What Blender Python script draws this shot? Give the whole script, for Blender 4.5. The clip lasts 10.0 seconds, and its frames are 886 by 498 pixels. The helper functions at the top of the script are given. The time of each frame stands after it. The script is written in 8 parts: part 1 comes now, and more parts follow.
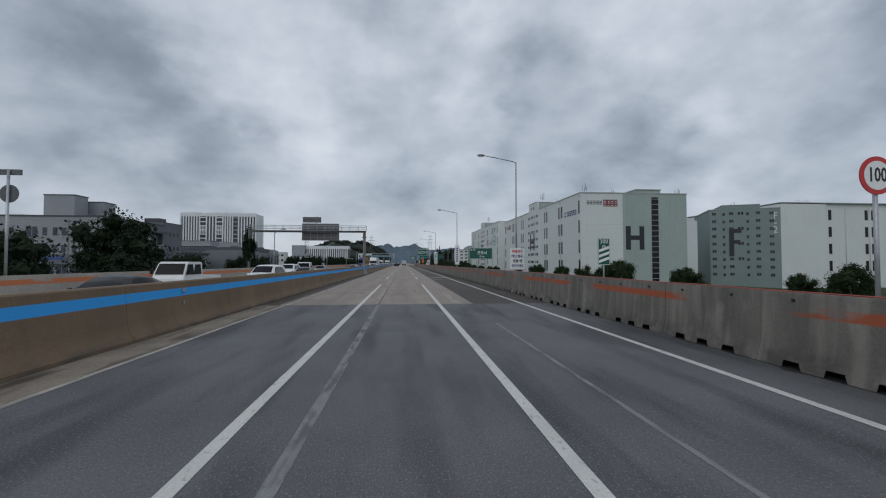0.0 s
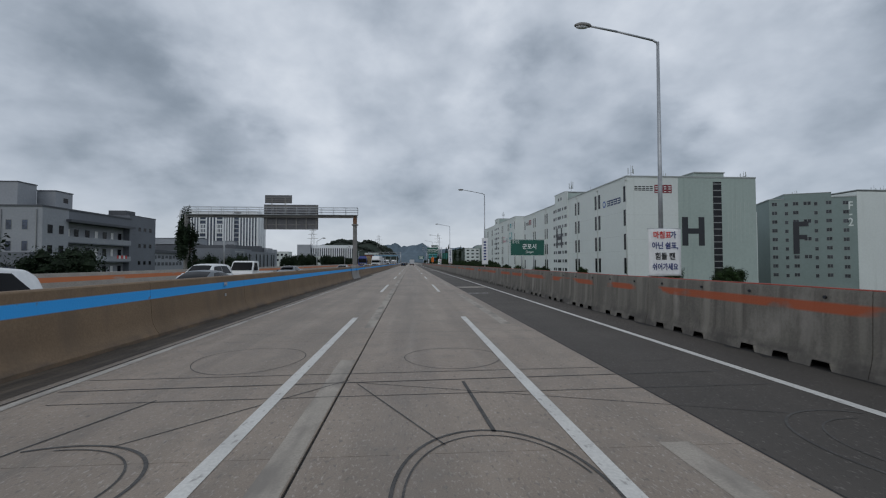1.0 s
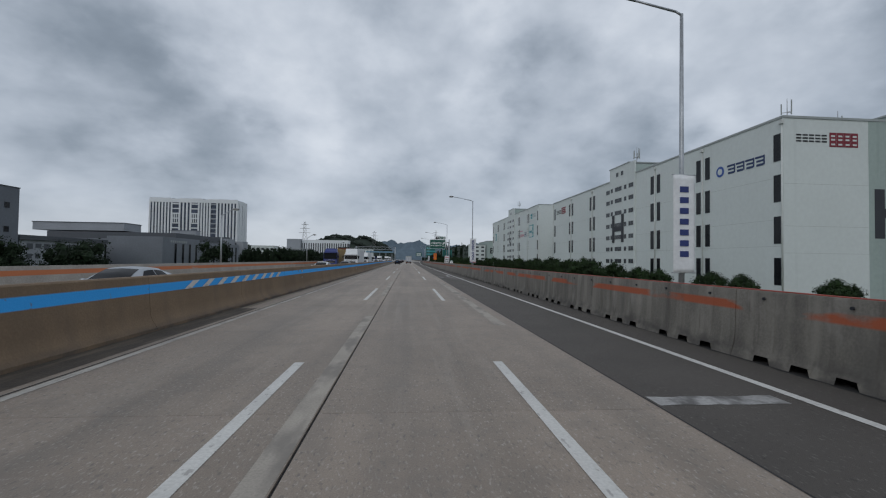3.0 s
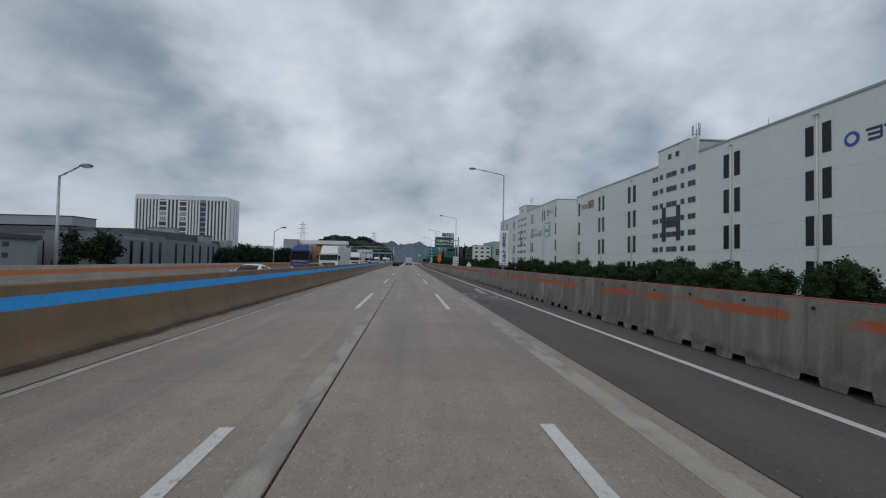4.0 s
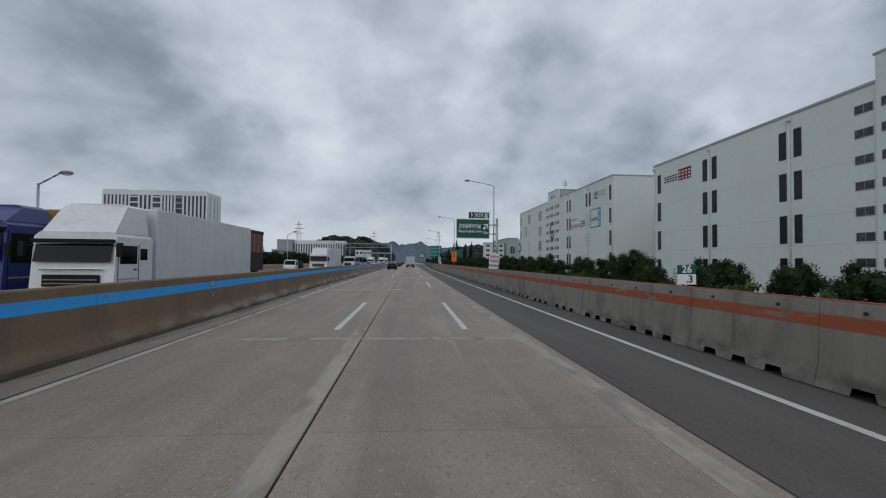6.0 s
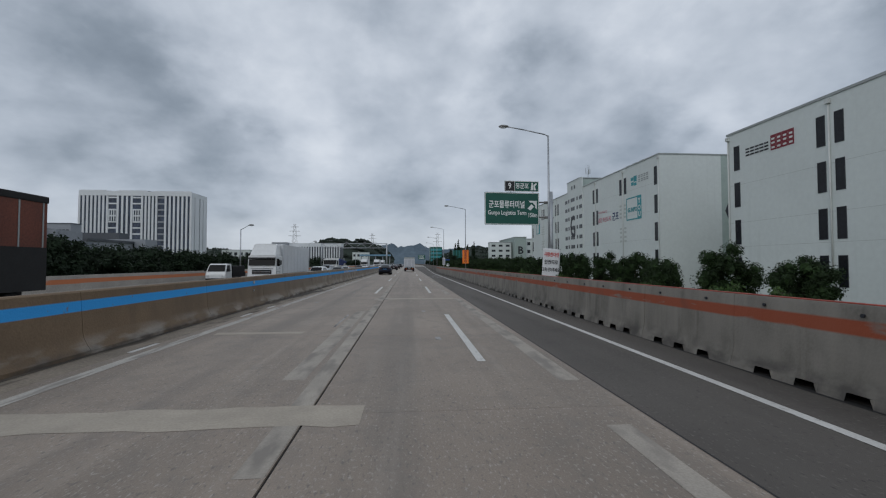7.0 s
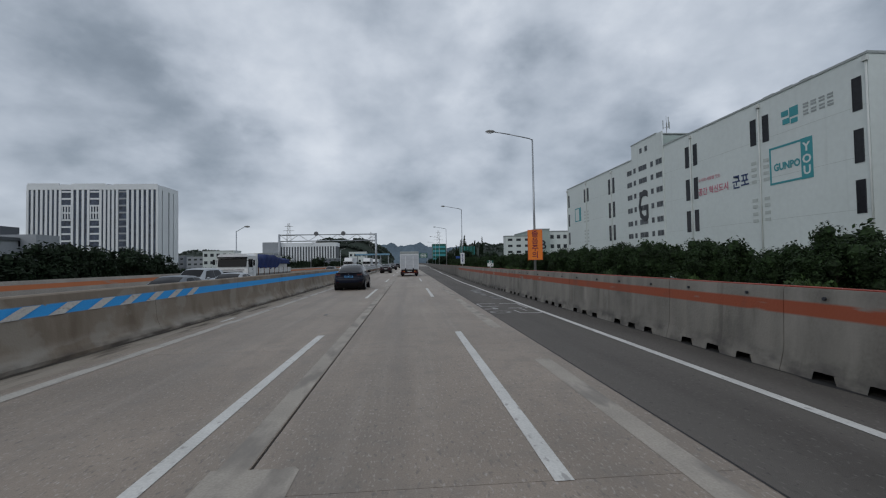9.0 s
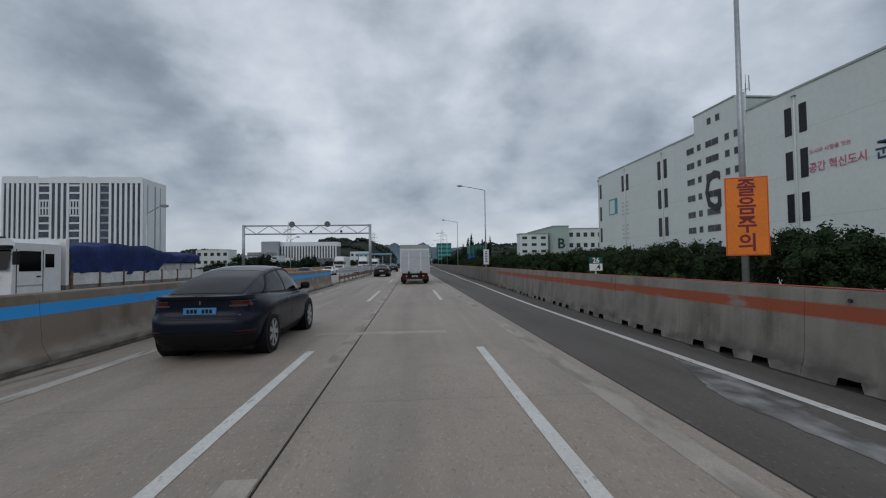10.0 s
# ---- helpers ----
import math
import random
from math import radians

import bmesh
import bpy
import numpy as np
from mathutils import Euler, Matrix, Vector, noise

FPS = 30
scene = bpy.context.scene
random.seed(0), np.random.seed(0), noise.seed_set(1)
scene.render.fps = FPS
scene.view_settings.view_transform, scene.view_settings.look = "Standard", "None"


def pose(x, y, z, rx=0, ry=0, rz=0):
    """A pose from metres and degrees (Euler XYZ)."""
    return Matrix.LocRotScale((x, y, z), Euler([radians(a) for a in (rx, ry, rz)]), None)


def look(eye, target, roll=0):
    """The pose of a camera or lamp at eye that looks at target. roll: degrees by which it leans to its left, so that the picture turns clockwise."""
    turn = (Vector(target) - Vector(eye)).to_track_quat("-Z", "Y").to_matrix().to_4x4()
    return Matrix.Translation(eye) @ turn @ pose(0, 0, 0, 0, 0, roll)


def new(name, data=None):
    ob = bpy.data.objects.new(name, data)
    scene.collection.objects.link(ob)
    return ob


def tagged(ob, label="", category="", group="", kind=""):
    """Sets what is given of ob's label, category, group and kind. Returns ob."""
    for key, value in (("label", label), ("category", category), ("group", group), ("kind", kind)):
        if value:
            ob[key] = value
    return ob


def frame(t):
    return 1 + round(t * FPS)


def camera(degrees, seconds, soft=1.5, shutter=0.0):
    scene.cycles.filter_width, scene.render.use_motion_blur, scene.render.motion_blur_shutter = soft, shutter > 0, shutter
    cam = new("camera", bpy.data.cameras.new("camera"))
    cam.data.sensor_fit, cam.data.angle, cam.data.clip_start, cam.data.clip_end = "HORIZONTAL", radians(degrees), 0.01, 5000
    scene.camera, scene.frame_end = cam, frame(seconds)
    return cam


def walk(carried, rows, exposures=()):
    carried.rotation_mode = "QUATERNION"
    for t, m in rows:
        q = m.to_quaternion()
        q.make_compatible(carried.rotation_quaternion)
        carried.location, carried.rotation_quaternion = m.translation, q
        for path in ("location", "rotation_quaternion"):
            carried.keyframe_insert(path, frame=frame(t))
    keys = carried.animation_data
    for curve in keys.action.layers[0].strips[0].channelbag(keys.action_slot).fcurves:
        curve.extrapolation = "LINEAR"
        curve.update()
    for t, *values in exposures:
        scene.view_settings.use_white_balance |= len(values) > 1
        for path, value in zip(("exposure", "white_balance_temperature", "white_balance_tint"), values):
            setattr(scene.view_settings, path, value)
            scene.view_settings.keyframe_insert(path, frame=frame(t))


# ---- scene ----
cam = camera(91.0, 10.0, 1.15)
PATH = [
    (0, (0.174, -1.993, 1.898), (0.355, -0.003, 1.961), -0.0),
    (0.5, (0.118, 9.827, 1.873), (0.289, 11.818, 1.93), 0.0),
    (1, (0.055, 21.72, 1.823), (0.202, 23.714, 1.884), -0.1),
    (1.5, (-0.004, 33.941, 1.85), (0.152, 35.934, 1.903), 0.2),
    (2, (0.064, 45.726, 1.868), (0.224, 47.719, 1.915), 0.4),
    (2.5, (0.093, 57.733, 1.871), (0.254, 59.726, 1.919), 0.6),
    (4, (0.15, 92.496, 1.867), (0.311, 94.489, 1.925), 1.1),
    (4.5, (0.161, 103.932, 1.816), (0.318, 105.925, 1.877), 1.2),
    (5, (0.155, 114.639, 1.831), (0.301, 116.633, 1.883), 1.2),
    (5.5, (0.138, 125.634, 1.872), (0.29, 127.627, 1.925), 0.9),
    (7, (0.339, 160.865, 1.95), (0.499, 162.857, 2.016), -0.1),
    (7.5, (0.359, 172.287, 1.867), (0.53, 174.279, 1.924), -0.5),
    (8, (0.469, 183.595, 1.882), (0.636, 185.587, 1.935), -1.0),
    (8.5, (0.524, 194.791, 1.886), (0.683, 196.784, 1.931), -0.9),
    (9, (0.515, 205.871, 1.858), (0.674, 207.863, 1.919), -1.0),
    (9.5, (0.461, 217.088, 1.836), (0.612, 219.081, 1.896), -1.0),
    (10, (0.357, 228.113, 1.827), (0.502, 230.107, 1.89), -0.8),
]
walk(cam, [(t, look(eye, target, roll)) for t, eye, target, roll in PATH])

# ---------------------------------------------------------------- world and light
world = bpy.data.worlds.new("overcast_sky")
scene.world = world
world.use_nodes = True
SUN_EL, SUN_AZ = radians(36), radians(212)


def overcast(nt):
    """Layered grey cloud on a flat cloud base, over a pale clear sky."""
    n, l = nt.nodes, nt.links
    bg = n["Background"]

    def math_(op, a, b=None, c=None):
        q = n.new("ShaderNodeMath")
        q.operation = op
        for i, v in enumerate((a, b, c)):
            if v is None:
                continue
            if isinstance(v, (int, float)):
                q.inputs[i].default_value = v
            else:
                l.new(v, q.inputs[i])
        return q.outputs[0]

    co = n.new("ShaderNodeTexCoord").outputs["Generated"]
    sep = n.new("ShaderNodeSeparateXYZ")
    l.new(co, sep.inputs[0])
    # cloud heaps, a little flattened towards the horizon
    flat = n.new("ShaderNodeCombineXYZ")
    l.new(sep.outputs[0], flat.inputs[0])
    l.new(sep.outputs[1], flat.inputs[1])
    l.new(math_("MULTIPLY", math_("POWER", math_("MAXIMUM", sep.outputs[2], 0.0), 0.75), 1.55), flat.inputs[2])

    def noise_(scale, detail, rough, off, dist=0.0, colour=False):
        mp = n.new("ShaderNodeMapping")
        mp.inputs["Location"].default_value = off
        l.new(flat.outputs[0], mp.inputs[0])
        t = n.new("ShaderNodeTexNoise")
        t.inputs["Scale"].default_value = scale
        t.inputs["Detail"].default_value = detail
        t.inputs["Roughness"].default_value = rough
        t.inputs["Distortion"].default_value = dist
        l.new(mp.outputs[0], t.inputs["Vector"])
        return t.outputs["Color" if colour else "Fac"]

    # billows: ragged edges come from a warped direction
    curl = n.new("ShaderNodeVectorMath")
    curl.operation = "MULTIPLY_ADD"
    l.new(noise_(8.5, 5.0, 0.52, (5.2, 0.7, 3.0), 0.0, True), curl.inputs[0])
    curl.inputs[1].default_value = (0.20, 0.20, 0.18)
    curl.inputs[2].default_value = (-0.10, -0.10, -0.09)
    bent = n.new("ShaderNodeVectorMath")
    bent.operation = "ADD"
    l.new(co, bent.inputs[0])
    l.new(curl.outputs[0], bent.inputs[1])
    unit = n.new("ShaderNodeVectorMath")
    unit.operation = "NORMALIZE"
    l.new(bent.outputs[0], unit.inputs[0])
    big = noise_(3.2, 2.0, 0.5, SKY_OFF, 0.1)
    mid = noise_(8.0, 4.0, 0.50, (3.1, 8.2, 0.0), 0.15)
    fine = noise_(22.0, 4.0, 0.52, (1.7, 2.2, 0.0), 0.3)
    v = math_("ADD", math_("MULTIPLY", big, 0.22), math_("MULTIPLY", mid, 0.165))
    v = math_("ADD", math_("ADD", v, SKY_LEVEL), math_("MULTIPLY", fine, 0.045))
    # broad thinner and thicker places in the cloud sheet
    for way, lo, gain in CLOUD_SHEET:
        dp = n.new("ShaderNodeVectorMath")
        dp.operation = "DOT_PRODUCT"
        l.new(unit.outputs[0], dp.inputs[0])
        dp.inputs[1].default_value = way
        mr = n.new("ShaderNodeMapRange")
        mr.interpolation_type = "SMOOTHSTEP"
        mr.inputs[1].default_value, mr.inputs[2].default_value, mr.inputs[4].default_value = lo, 1.0, 1.35 * gain
        l.new(dp.outputs["Value"], mr.inputs[0])
        v = math_("ADD", v, mr.outputs[0])
    ramp = n.new("ShaderNodeValToRGB")
    e = ramp.color_ramp.elements
    e[0].position, e[0].color = 0.34, (0.150, 0.185, 0.232, 1)
    e[1].position, e[1].color = 0.68, (0.735, 0.78, 0.845, 1)
    for p, c in ((0.43, (0.248, 0.294, 0.354, 1)), (0.505, (0.396, 0.448, 0.522, 1)), (0.585, (0.538, 0.590, 0.667, 1))):
        k = e.new(p)
        k.color = c
    l.new(v, ramp.inputs[0])
    sky = n.new("ShaderNodeTexSky")
    sky.sky_type, sky.sun_disc = "NISHITA", False
    sky.sun_elevation, sky.sun_rotation = SUN_EL, SUN_AZ
    mx = n.new("ShaderNodeMix")
    mx.data_type = "RGBA"
    dim = n.new("ShaderNodeMix")
    dim.data_type, dim.blend_type = "RGBA", "MULTIPLY"
    dim.inputs[0].default_value = 1.0
    dim.inputs[7].default_value = (0.08, 0.08, 0.08, 1)
    l.new(sky.outputs[0], dim.inputs[6])
    mx.inputs[0].default_value = 0.94
    l.new(dim.outputs[2], mx.inputs[6])
    l.new(ramp.outputs[0], mx.inputs[7])
    # towards the horizon the cloud thins to an even pale grey
    hz = n.new("ShaderNodeMapRange")
    hz.inputs[1].default_value, hz.inputs[2].default_value = 0.0, 0.11
    hz.inputs[3].default_value, hz.inputs[4].default_value = 0.62, 0.0
    l.new(sep.outputs[2], hz.inputs[0])
    far = n.new("ShaderNodeMix")
    far.data_type = "RGBA"
    l.new(hz.outputs[0], far.inputs[0])
    l.new(mx.outputs[2], far.inputs[6])
    far.inputs[7].default_value = (0.52, 0.56, 0.60, 1)
    l.new(far.outputs[2], bg.inputs[0])
    bg.inputs[1].default_value = SKY_STRENGTH


SKY_OFF, SKY_LEVEL, SKY_STRENGTH = (4.3, 1.1, 0.0), 0.347, 1.05
CLOUD_SHEET = [
    ((-0.421, 0.858, 0.295), 0.9014, -0.048),
    ((-0.510, 0.838, 0.196), 0.9577, -0.06),
    ((-0.568, 0.755, 0.329), 0.9577, -0.012),
    ((-0.151, 0.965, 0.216), 0.9577, -0.05),
    ((-0.003, 0.968, 0.251), 0.9772, -0.03),
    ((0.334, 0.899, 0.283), 0.9681, -0.075),
    ((0.587, 0.746, 0.315), 0.9728, -0.075),
    ((0.735, 0.631, 0.247), 0.9728, -0.085),
    ((-0.084, 0.891, 0.445), 0.9728, -0.035),
    ((0.475, 0.859, 0.191), 0.9847, -0.03),
    ((-0.146, 0.925, 0.351), 0.9772, 0.05),
    ((0.057, 0.927, 0.370), 0.9728, 0.06),
    ((-0.243, 0.852, 0.464), 0.9681, 0.05),
    ((0.567, 0.718, 0.405), 0.9681, 0.05),
    ((0.667, 0.703, 0.246), 0.9847, 0.06),
    ((-0.201, 0.973, 0.116), 0.9681, 0.06),
    ((-0.515, 0.849, 0.110), 0.9870, 0.05),
    ((-0.631, 0.751, 0.195), 0.9728, 0.05),
    ((0.479, 0.822, 0.308), 0.9847, 0.03),
]
overcast(world.node_tree)
sun = new("sun", bpy.data.lights.new("sun", "SUN"))
sun.data.energy, sun.data.angle, sun.data.color = 0.5, radians(45), (1.0, 0.97, 0.93)
sun.matrix_world = look((0, 0, 60), (-60 * math.sin(SUN_AZ) / math.tan(SUN_EL), -60 * math.cos(SUN_AZ) / math.tan(SUN_EL), 0))


# ---------------------------------------------------------------- materials
def mat(name, col, rough=0.6, metal=0.0, var=0.12, scale=0.6, fine=14.0, bump=0.0, spec=0.5, coat=0.0, hue=None, stretch=(1, 1, 1)):
    """A surface with large blotches, fine grain and, if wanted, relief. Sizes are in world metres."""
    m = bpy.data.materials.new(name)
    m.use_nodes = True
    n, l = m.node_tree.nodes, m.node_tree.links
    p = n["Principled BSDF"]
    p.inputs["Roughness"].default_value = rough
    p.inputs["Metallic"].default_value = metal
    p.inputs["Specular IOR Level"].default_value = spec
    p.inputs["Coat Weight"].default_value = coat
    p.inputs["Base Color"].default_value = (*col, 1)
    if var > 0:
        geo = n.new("ShaderNodeNewGeometry")
        mp = n.new("ShaderNodeMapping")
        mp.inputs["Scale"].default_value = stretch
        l.new(geo.outputs["Position"], mp.inputs[0])
        out = None
        for s, d in ((scale, 4.0), (fine, 3.0)):
            t = n.new("ShaderNodeTexNoise")
            t.inputs["Scale"].default_value, t.inputs["Detail"].default_value = s, d
            l.new(mp.outputs[0], t.inputs["Vector"])
            r = n.new("ShaderNodeMapRange")
            r.inputs[1].default_value, r.inputs[2].default_value = 0.3, 0.7
            r.inputs[3].default_value, r.inputs[4].default_value = 1 - var, 1 + var
            l.new(t.outputs["Fac"], r.inputs[0])
            mix = n.new("ShaderNodeMix")
            mix.data_type, mix.blend_type = "RGBA", "MULTIPLY"
            mix.inputs[0].default_value = 1.0
            if out is None:
                mix.inputs[6].default_value = (*col, 1)
            else:
                l.new(out, mix.inputs[6])
            l.new(r.outputs[0], mix.inputs[7])
            out = mix.outputs[2]
            last = t
        l.new(out, p.inputs["Base Color"])
        if bump:
            b = n.new("ShaderNodeBump")
            b.inputs["Strength"].default_value, b.inputs["Distance"].default_value = bump, 0.02
            l.new(last.outputs["Fac"], b.inputs["Height"])
            l.new(b.outputs[0], p.inputs["Normal"])
    return m


def nodes_of(m):
    return m.node_tree.nodes, m.node_tree.links, m.node_tree.nodes["Principled BSDF"]


def add_layer(m, color, mask):
    """Lays a second colour over a material, where the mask socket is 1."""
    n, l, p = nodes_of(m)
    mix = n.new("ShaderNodeMix")
    mix.data_type = "RGBA"
    src = p.inputs["Base Color"].links[0].from_socket
    l.new(mask, mix.inputs[0])
    l.new(src, mix.inputs[6])
    mix.inputs[7].default_value = (*color, 1)
    l.new(mix.outputs[2], p.inputs["Base Color"])


def noise_mask(m, scale, lo, hi, stretch=(1, 1, 1), off=(0, 0, 0), amount=1.0, detail=5.0):
    n, l, _ = nodes_of(m)
    geo = n.new("ShaderNodeNewGeometry")
    mp = n.new("ShaderNodeMapping")
    mp.inputs["Scale"].default_value, mp.inputs["Location"].default_value = stretch, off
    l.new(geo.outputs["Position"], mp.inputs[0])
    t = n.new("ShaderNodeTexNoise")
    t.inputs["Scale"].default_value, t.inputs["Detail"].default_value = scale, detail
    l.new(mp.outputs[0], t.inputs["Vector"])
    r = n.new("ShaderNodeMapRange")
    r.inputs[1].default_value, r.inputs[2].default_value, r.inputs[4].default_value = lo, hi, amount
    l.new(t.outputs["Fac"], r.inputs[0])
    return r.outputs[0]


def band_mask(m, axis, lo, hi, soft=0.012):
    """1 between two world coordinates of an axis."""
    n, l, _ = nodes_of(m)
    geo = n.new("ShaderNodeNewGeometry")
    sep = n.new("ShaderNodeSeparateXYZ")
    l.new(geo.outputs["Position"], sep.inputs[0])
    a, b = n.new("ShaderNodeMapRange"), n.new("ShaderNodeMapRange")
    a.inputs[1].default_value, a.inputs[2].default_value = lo - soft, lo + soft
    b.inputs[1].default_value, b.inputs[2].default_value = hi + soft, hi - soft
    for q in (a, b):
        l.new(sep.outputs[axis], q.inputs[0])
    k = n.new("ShaderNodeMath")
    k.operation = "MULTIPLY"
    l.new(a.outputs[0], k.inputs[0])
    l.new(b.outputs[0], k.inputs[1])
    return k.outputs[0]


def times_(m, a, b):
    n, l, _ = nodes_of(m)
    k = n.new("ShaderNodeMath")
    k.operation = "MULTIPLY"
    l.new(a, k.inputs[0])
    l.new(b, k.inputs[1])
    return k.outputs[0]


def one_of(m, color_random):
    """Slight difference from piece to piece."""
    n, l, p = nodes_of(m)
    oi = n.new("ShaderNodeObjectInfo")
    r = n.new("ShaderNodeMapRange")
    r.inputs[3].default_value, r.inputs[4].default_value = 1 - color_random, 1 + color_random
    l.new(oi.outputs["Random"], r.inputs[0])
    mix = n.new("ShaderNodeMix")
    mix.data_type, mix.blend_type = "RGBA", "MULTIPLY"
    mix.inputs[0].default_value = 1.0
    l.new(p.inputs["Base Color"].links[0].from_socket, mix.inputs[6])
    l.new(r.outputs[0], mix.inputs[7])
    l.new(mix.outputs[2], p.inputs["Base Color"])
    return m


ORANGE, BLUE = (0.31, 0.068, 0.022), (0.026, 0.34, 0.80)
M = {}
M["slab"] = one_of(mat("worn_road_concrete", (0.256, 0.208, 0.166), 0.66, var=0.14, scale=0.35, fine=60, bump=0.35, spec=0.5), 0.05)
add_layer(M["slab"], (0.156, 0.132, 0.108), noise_mask(M["slab"], 1.0, 0.46, 0.68, (1.3, 0.045, 1), amount=0.55))
add_layer(M["slab"], (0.345, 0.295, 0.245), noise_mask(M["slab"], 1.0, 0.56, 0.74, (2.6, 0.11, 1), (7, 3, 0), amount=0.45))
add_layer(M["slab"], (0.09, 0.085, 0.08), noise_mask(M["slab"], 7.0, 0.70, 0.75, (1, 0.8, 1), (2, 5, 0), amount=0.6))
add_layer(M["slab"], (0.42, 0.39, 0.35), noise_mask(M["slab"], 34.0, 0.57, 0.69, (1, 0.42, 1), (9, 1, 0), amount=0.62))
add_layer(M["slab"], (0.12, 0.108, 0.095), noise_mask(M["slab"], 22.0, 0.58, 0.69, (1, 0.4, 1), (3, 7, 0), amount=0.66))
for lane in (0.05, -3.45):
    add_layer(M["slab"], (0.125, 0.112, 0.100), times_(M["slab"], band_mask(M["slab"], 0, lane - 0.45, lane + 0.45, 0.45), noise_mask(M["slab"], 1.0, 0.36, 0.64, (2.2, 0.12, 1), (4, lane, 0), amount=0.42, detail=8)))
add_layer(M["slab"], (0.16, 0.142, 0.124), noise_mask(M["slab"], 2.6, 0.50, 0.66, (1, 0.7, 1), (6, 2, 0), amount=0.35, detail=10))
# paler beyond y = 240: grazing sky sheen put into the slab colour
add_layer(M["slab"], (0.37, 0.33, 0.285), times_(M["slab"], band_mask(M["slab"], 1, 240, 1900, 35), noise_mask(M["slab"], 1.0, 0.25, 0.6, (1.4, 0.06, 1), (1, 6, 0), amount=0.6)))
M["bridge"] = mat("bridge_asphalt", (0.112, 0.113, 0.116), 0.72, var=0.20, scale=0.4, fine=60, bump=0.8, spec=0.4)
add_layer(M["bridge"], (0.045, 0.046, 0.050), noise_mask(M["bridge"], 1.0, 0.48, 0.66, (1.1, 0.16, 1), (3, 0, 0), amount=0.9, detail=11))
add_layer(M["bridge"], (0.29, 0.29, 0.29), noise_mask(M["bridge"], 52.0, 0.55, 0.68, (1, 0.5, 1), amount=0.5))
add_layer(M["bridge"], (0.028, 0.029, 0.031), noise_mask(M["bridge"], 40.0, 0.58, 0.70, (1, 0.5, 1), (4, 2, 0), amount=0.55))
M["asphalt"] = mat("dark_lane_asphalt", (0.080, 0.071, 0.063), 0.82, var=0.14, scale=0.5, fine=90, bump=0.5, spec=0.3)
add_layer(M["asphalt"], (0.062, 0.056, 0.050), noise_mask(M["asphalt"], 1.0, 0.50, 0.68, (0.9, 0.06, 1), (5, 0, 0), amount=0.7))
add_layer(M["asphalt"], (0.122, 0.110, 0.098), times_(M["asphalt"], band_mask(M["asphalt"], 1, 92, 900, 22), noise_mask(M["asphalt"], 1.0, 0.32, 0.62, (0.9, 0.06, 1), (5, 0, 0), amount=0.85)))
add_layer(M["asphalt"], (0.20, 0.185, 0.17), noise_mask(M["asphalt"], 30.0, 0.60, 0.68, (1, 0.4, 1), (3, 1, 0), amount=0.5))
add_layer(M["asphalt"], (0.03, 0.028, 0.027), noise_mask(M["asphalt"], 22.0, 0.62, 0.70, (1, 0.5, 1), (8, 4, 0), amount=0.6))
M["far_road"] = mat("far_road_concrete", (0.27, 0.25, 0.225), 0.85, var=0.12, scale=0.2, fine=10, stretch=(1, 0.1, 1))
M["gutter"] = mat("gutter_concrete", (0.235, 0.198, 0.155), 0.9, var=0.22, scale=0.9, fine=18, bump=0.3)
add_layer(M["gutter"], (0.33, 0.29, 0.24), times_(M["gutter"], band_mask(M["gutter"], 1, 188, 900, 6), noise_mask(M["gutter"], 1.0, 0.3, 0.6, (2, 0.4, 1), (3, 1, 0), amount=0.8)))
add_layer(M["gutter"], (0.062, 0.047, 0.034), noise_mask(M["gutter"], 1.0, 0.52, 0.66, (2.4, 0.45, 1), (1, 4, 0), amount=0.85))
M["mud"] = mat("gutter_mud", (0.050, 0.039, 0.029), 0.75, var=0.3, scale=1.4, fine=20, bump=0.4)
add_layer(M["mud"], (0.14, 0.112, 0.082), noise_mask(M["mud"], 1.0, 0.52, 0.70, (4.0, 0.4, 1), (6, 1, 0), amount=0.75, detail=8))
M["smear"] = mat("white_powder_smear", (0.075, 0.070, 0.065), 0.85, var=0.2, scale=3, fine=30)
add_layer(M["smear"], (0.27, 0.265, 0.255), noise_mask(M["smear"], 1.6, 0.42, 0.64, (1.6, 0.8, 1), (3, 9, 0), amount=0.85, detail=9))
M["joint"] = mat("black_joint_and_foot_line", (0.018, 0.017, 0.017), 0.8, var=0.2, scale=3)
M["skid"] = mat("tyre_rubber_mark", (0.062, 0.059, 0.056), 0.8, var=0.3, scale=5, fine=40)
M["line"] = mat("road_paint_white", (0.54, 0.53, 0.50), 0.65, var=0.10, scale=1.2, fine=30)
add_layer(M["line"], (0.27, 0.255, 0.24), noise_mask(M["line"], 14.0, 0.60, 0.68, (1, 0.4, 1), amount=0.75))
M["ghost"] = mat("scrubbed_road_strip", (0.325, 0.292, 0.25), 0.85, var=0.12, scale=1.5, fine=40)
add_layer(M["ghost"], (0.20, 0.18, 0.158), noise_mask(M["ghost"], 1.6, 0.48, 0.62, (1.6, 0.5, 1), amount=0.9))
M["greystrip"] = mat("grey_scrubbed_line", (0.20, 0.20, 0.198), 0.8, var=0.15, scale=2, fine=40)
add_layer(M["greystrip"], (0.09, 0.09, 0.092), noise_mask(M["greystrip"], 3.5, 0.47, 0.62, (2, 0.4, 1), amount=0.9))
M["cream"] = mat("cream_repair_mortar", (0.355, 0.312, 0.255), 0.85, var=0.10, scale=2, fine=30)
M["fade"] = mat("faded_white_paint", (0.30, 0.295, 0.285), 0.75, var=0.15, scale=2, fine=20)
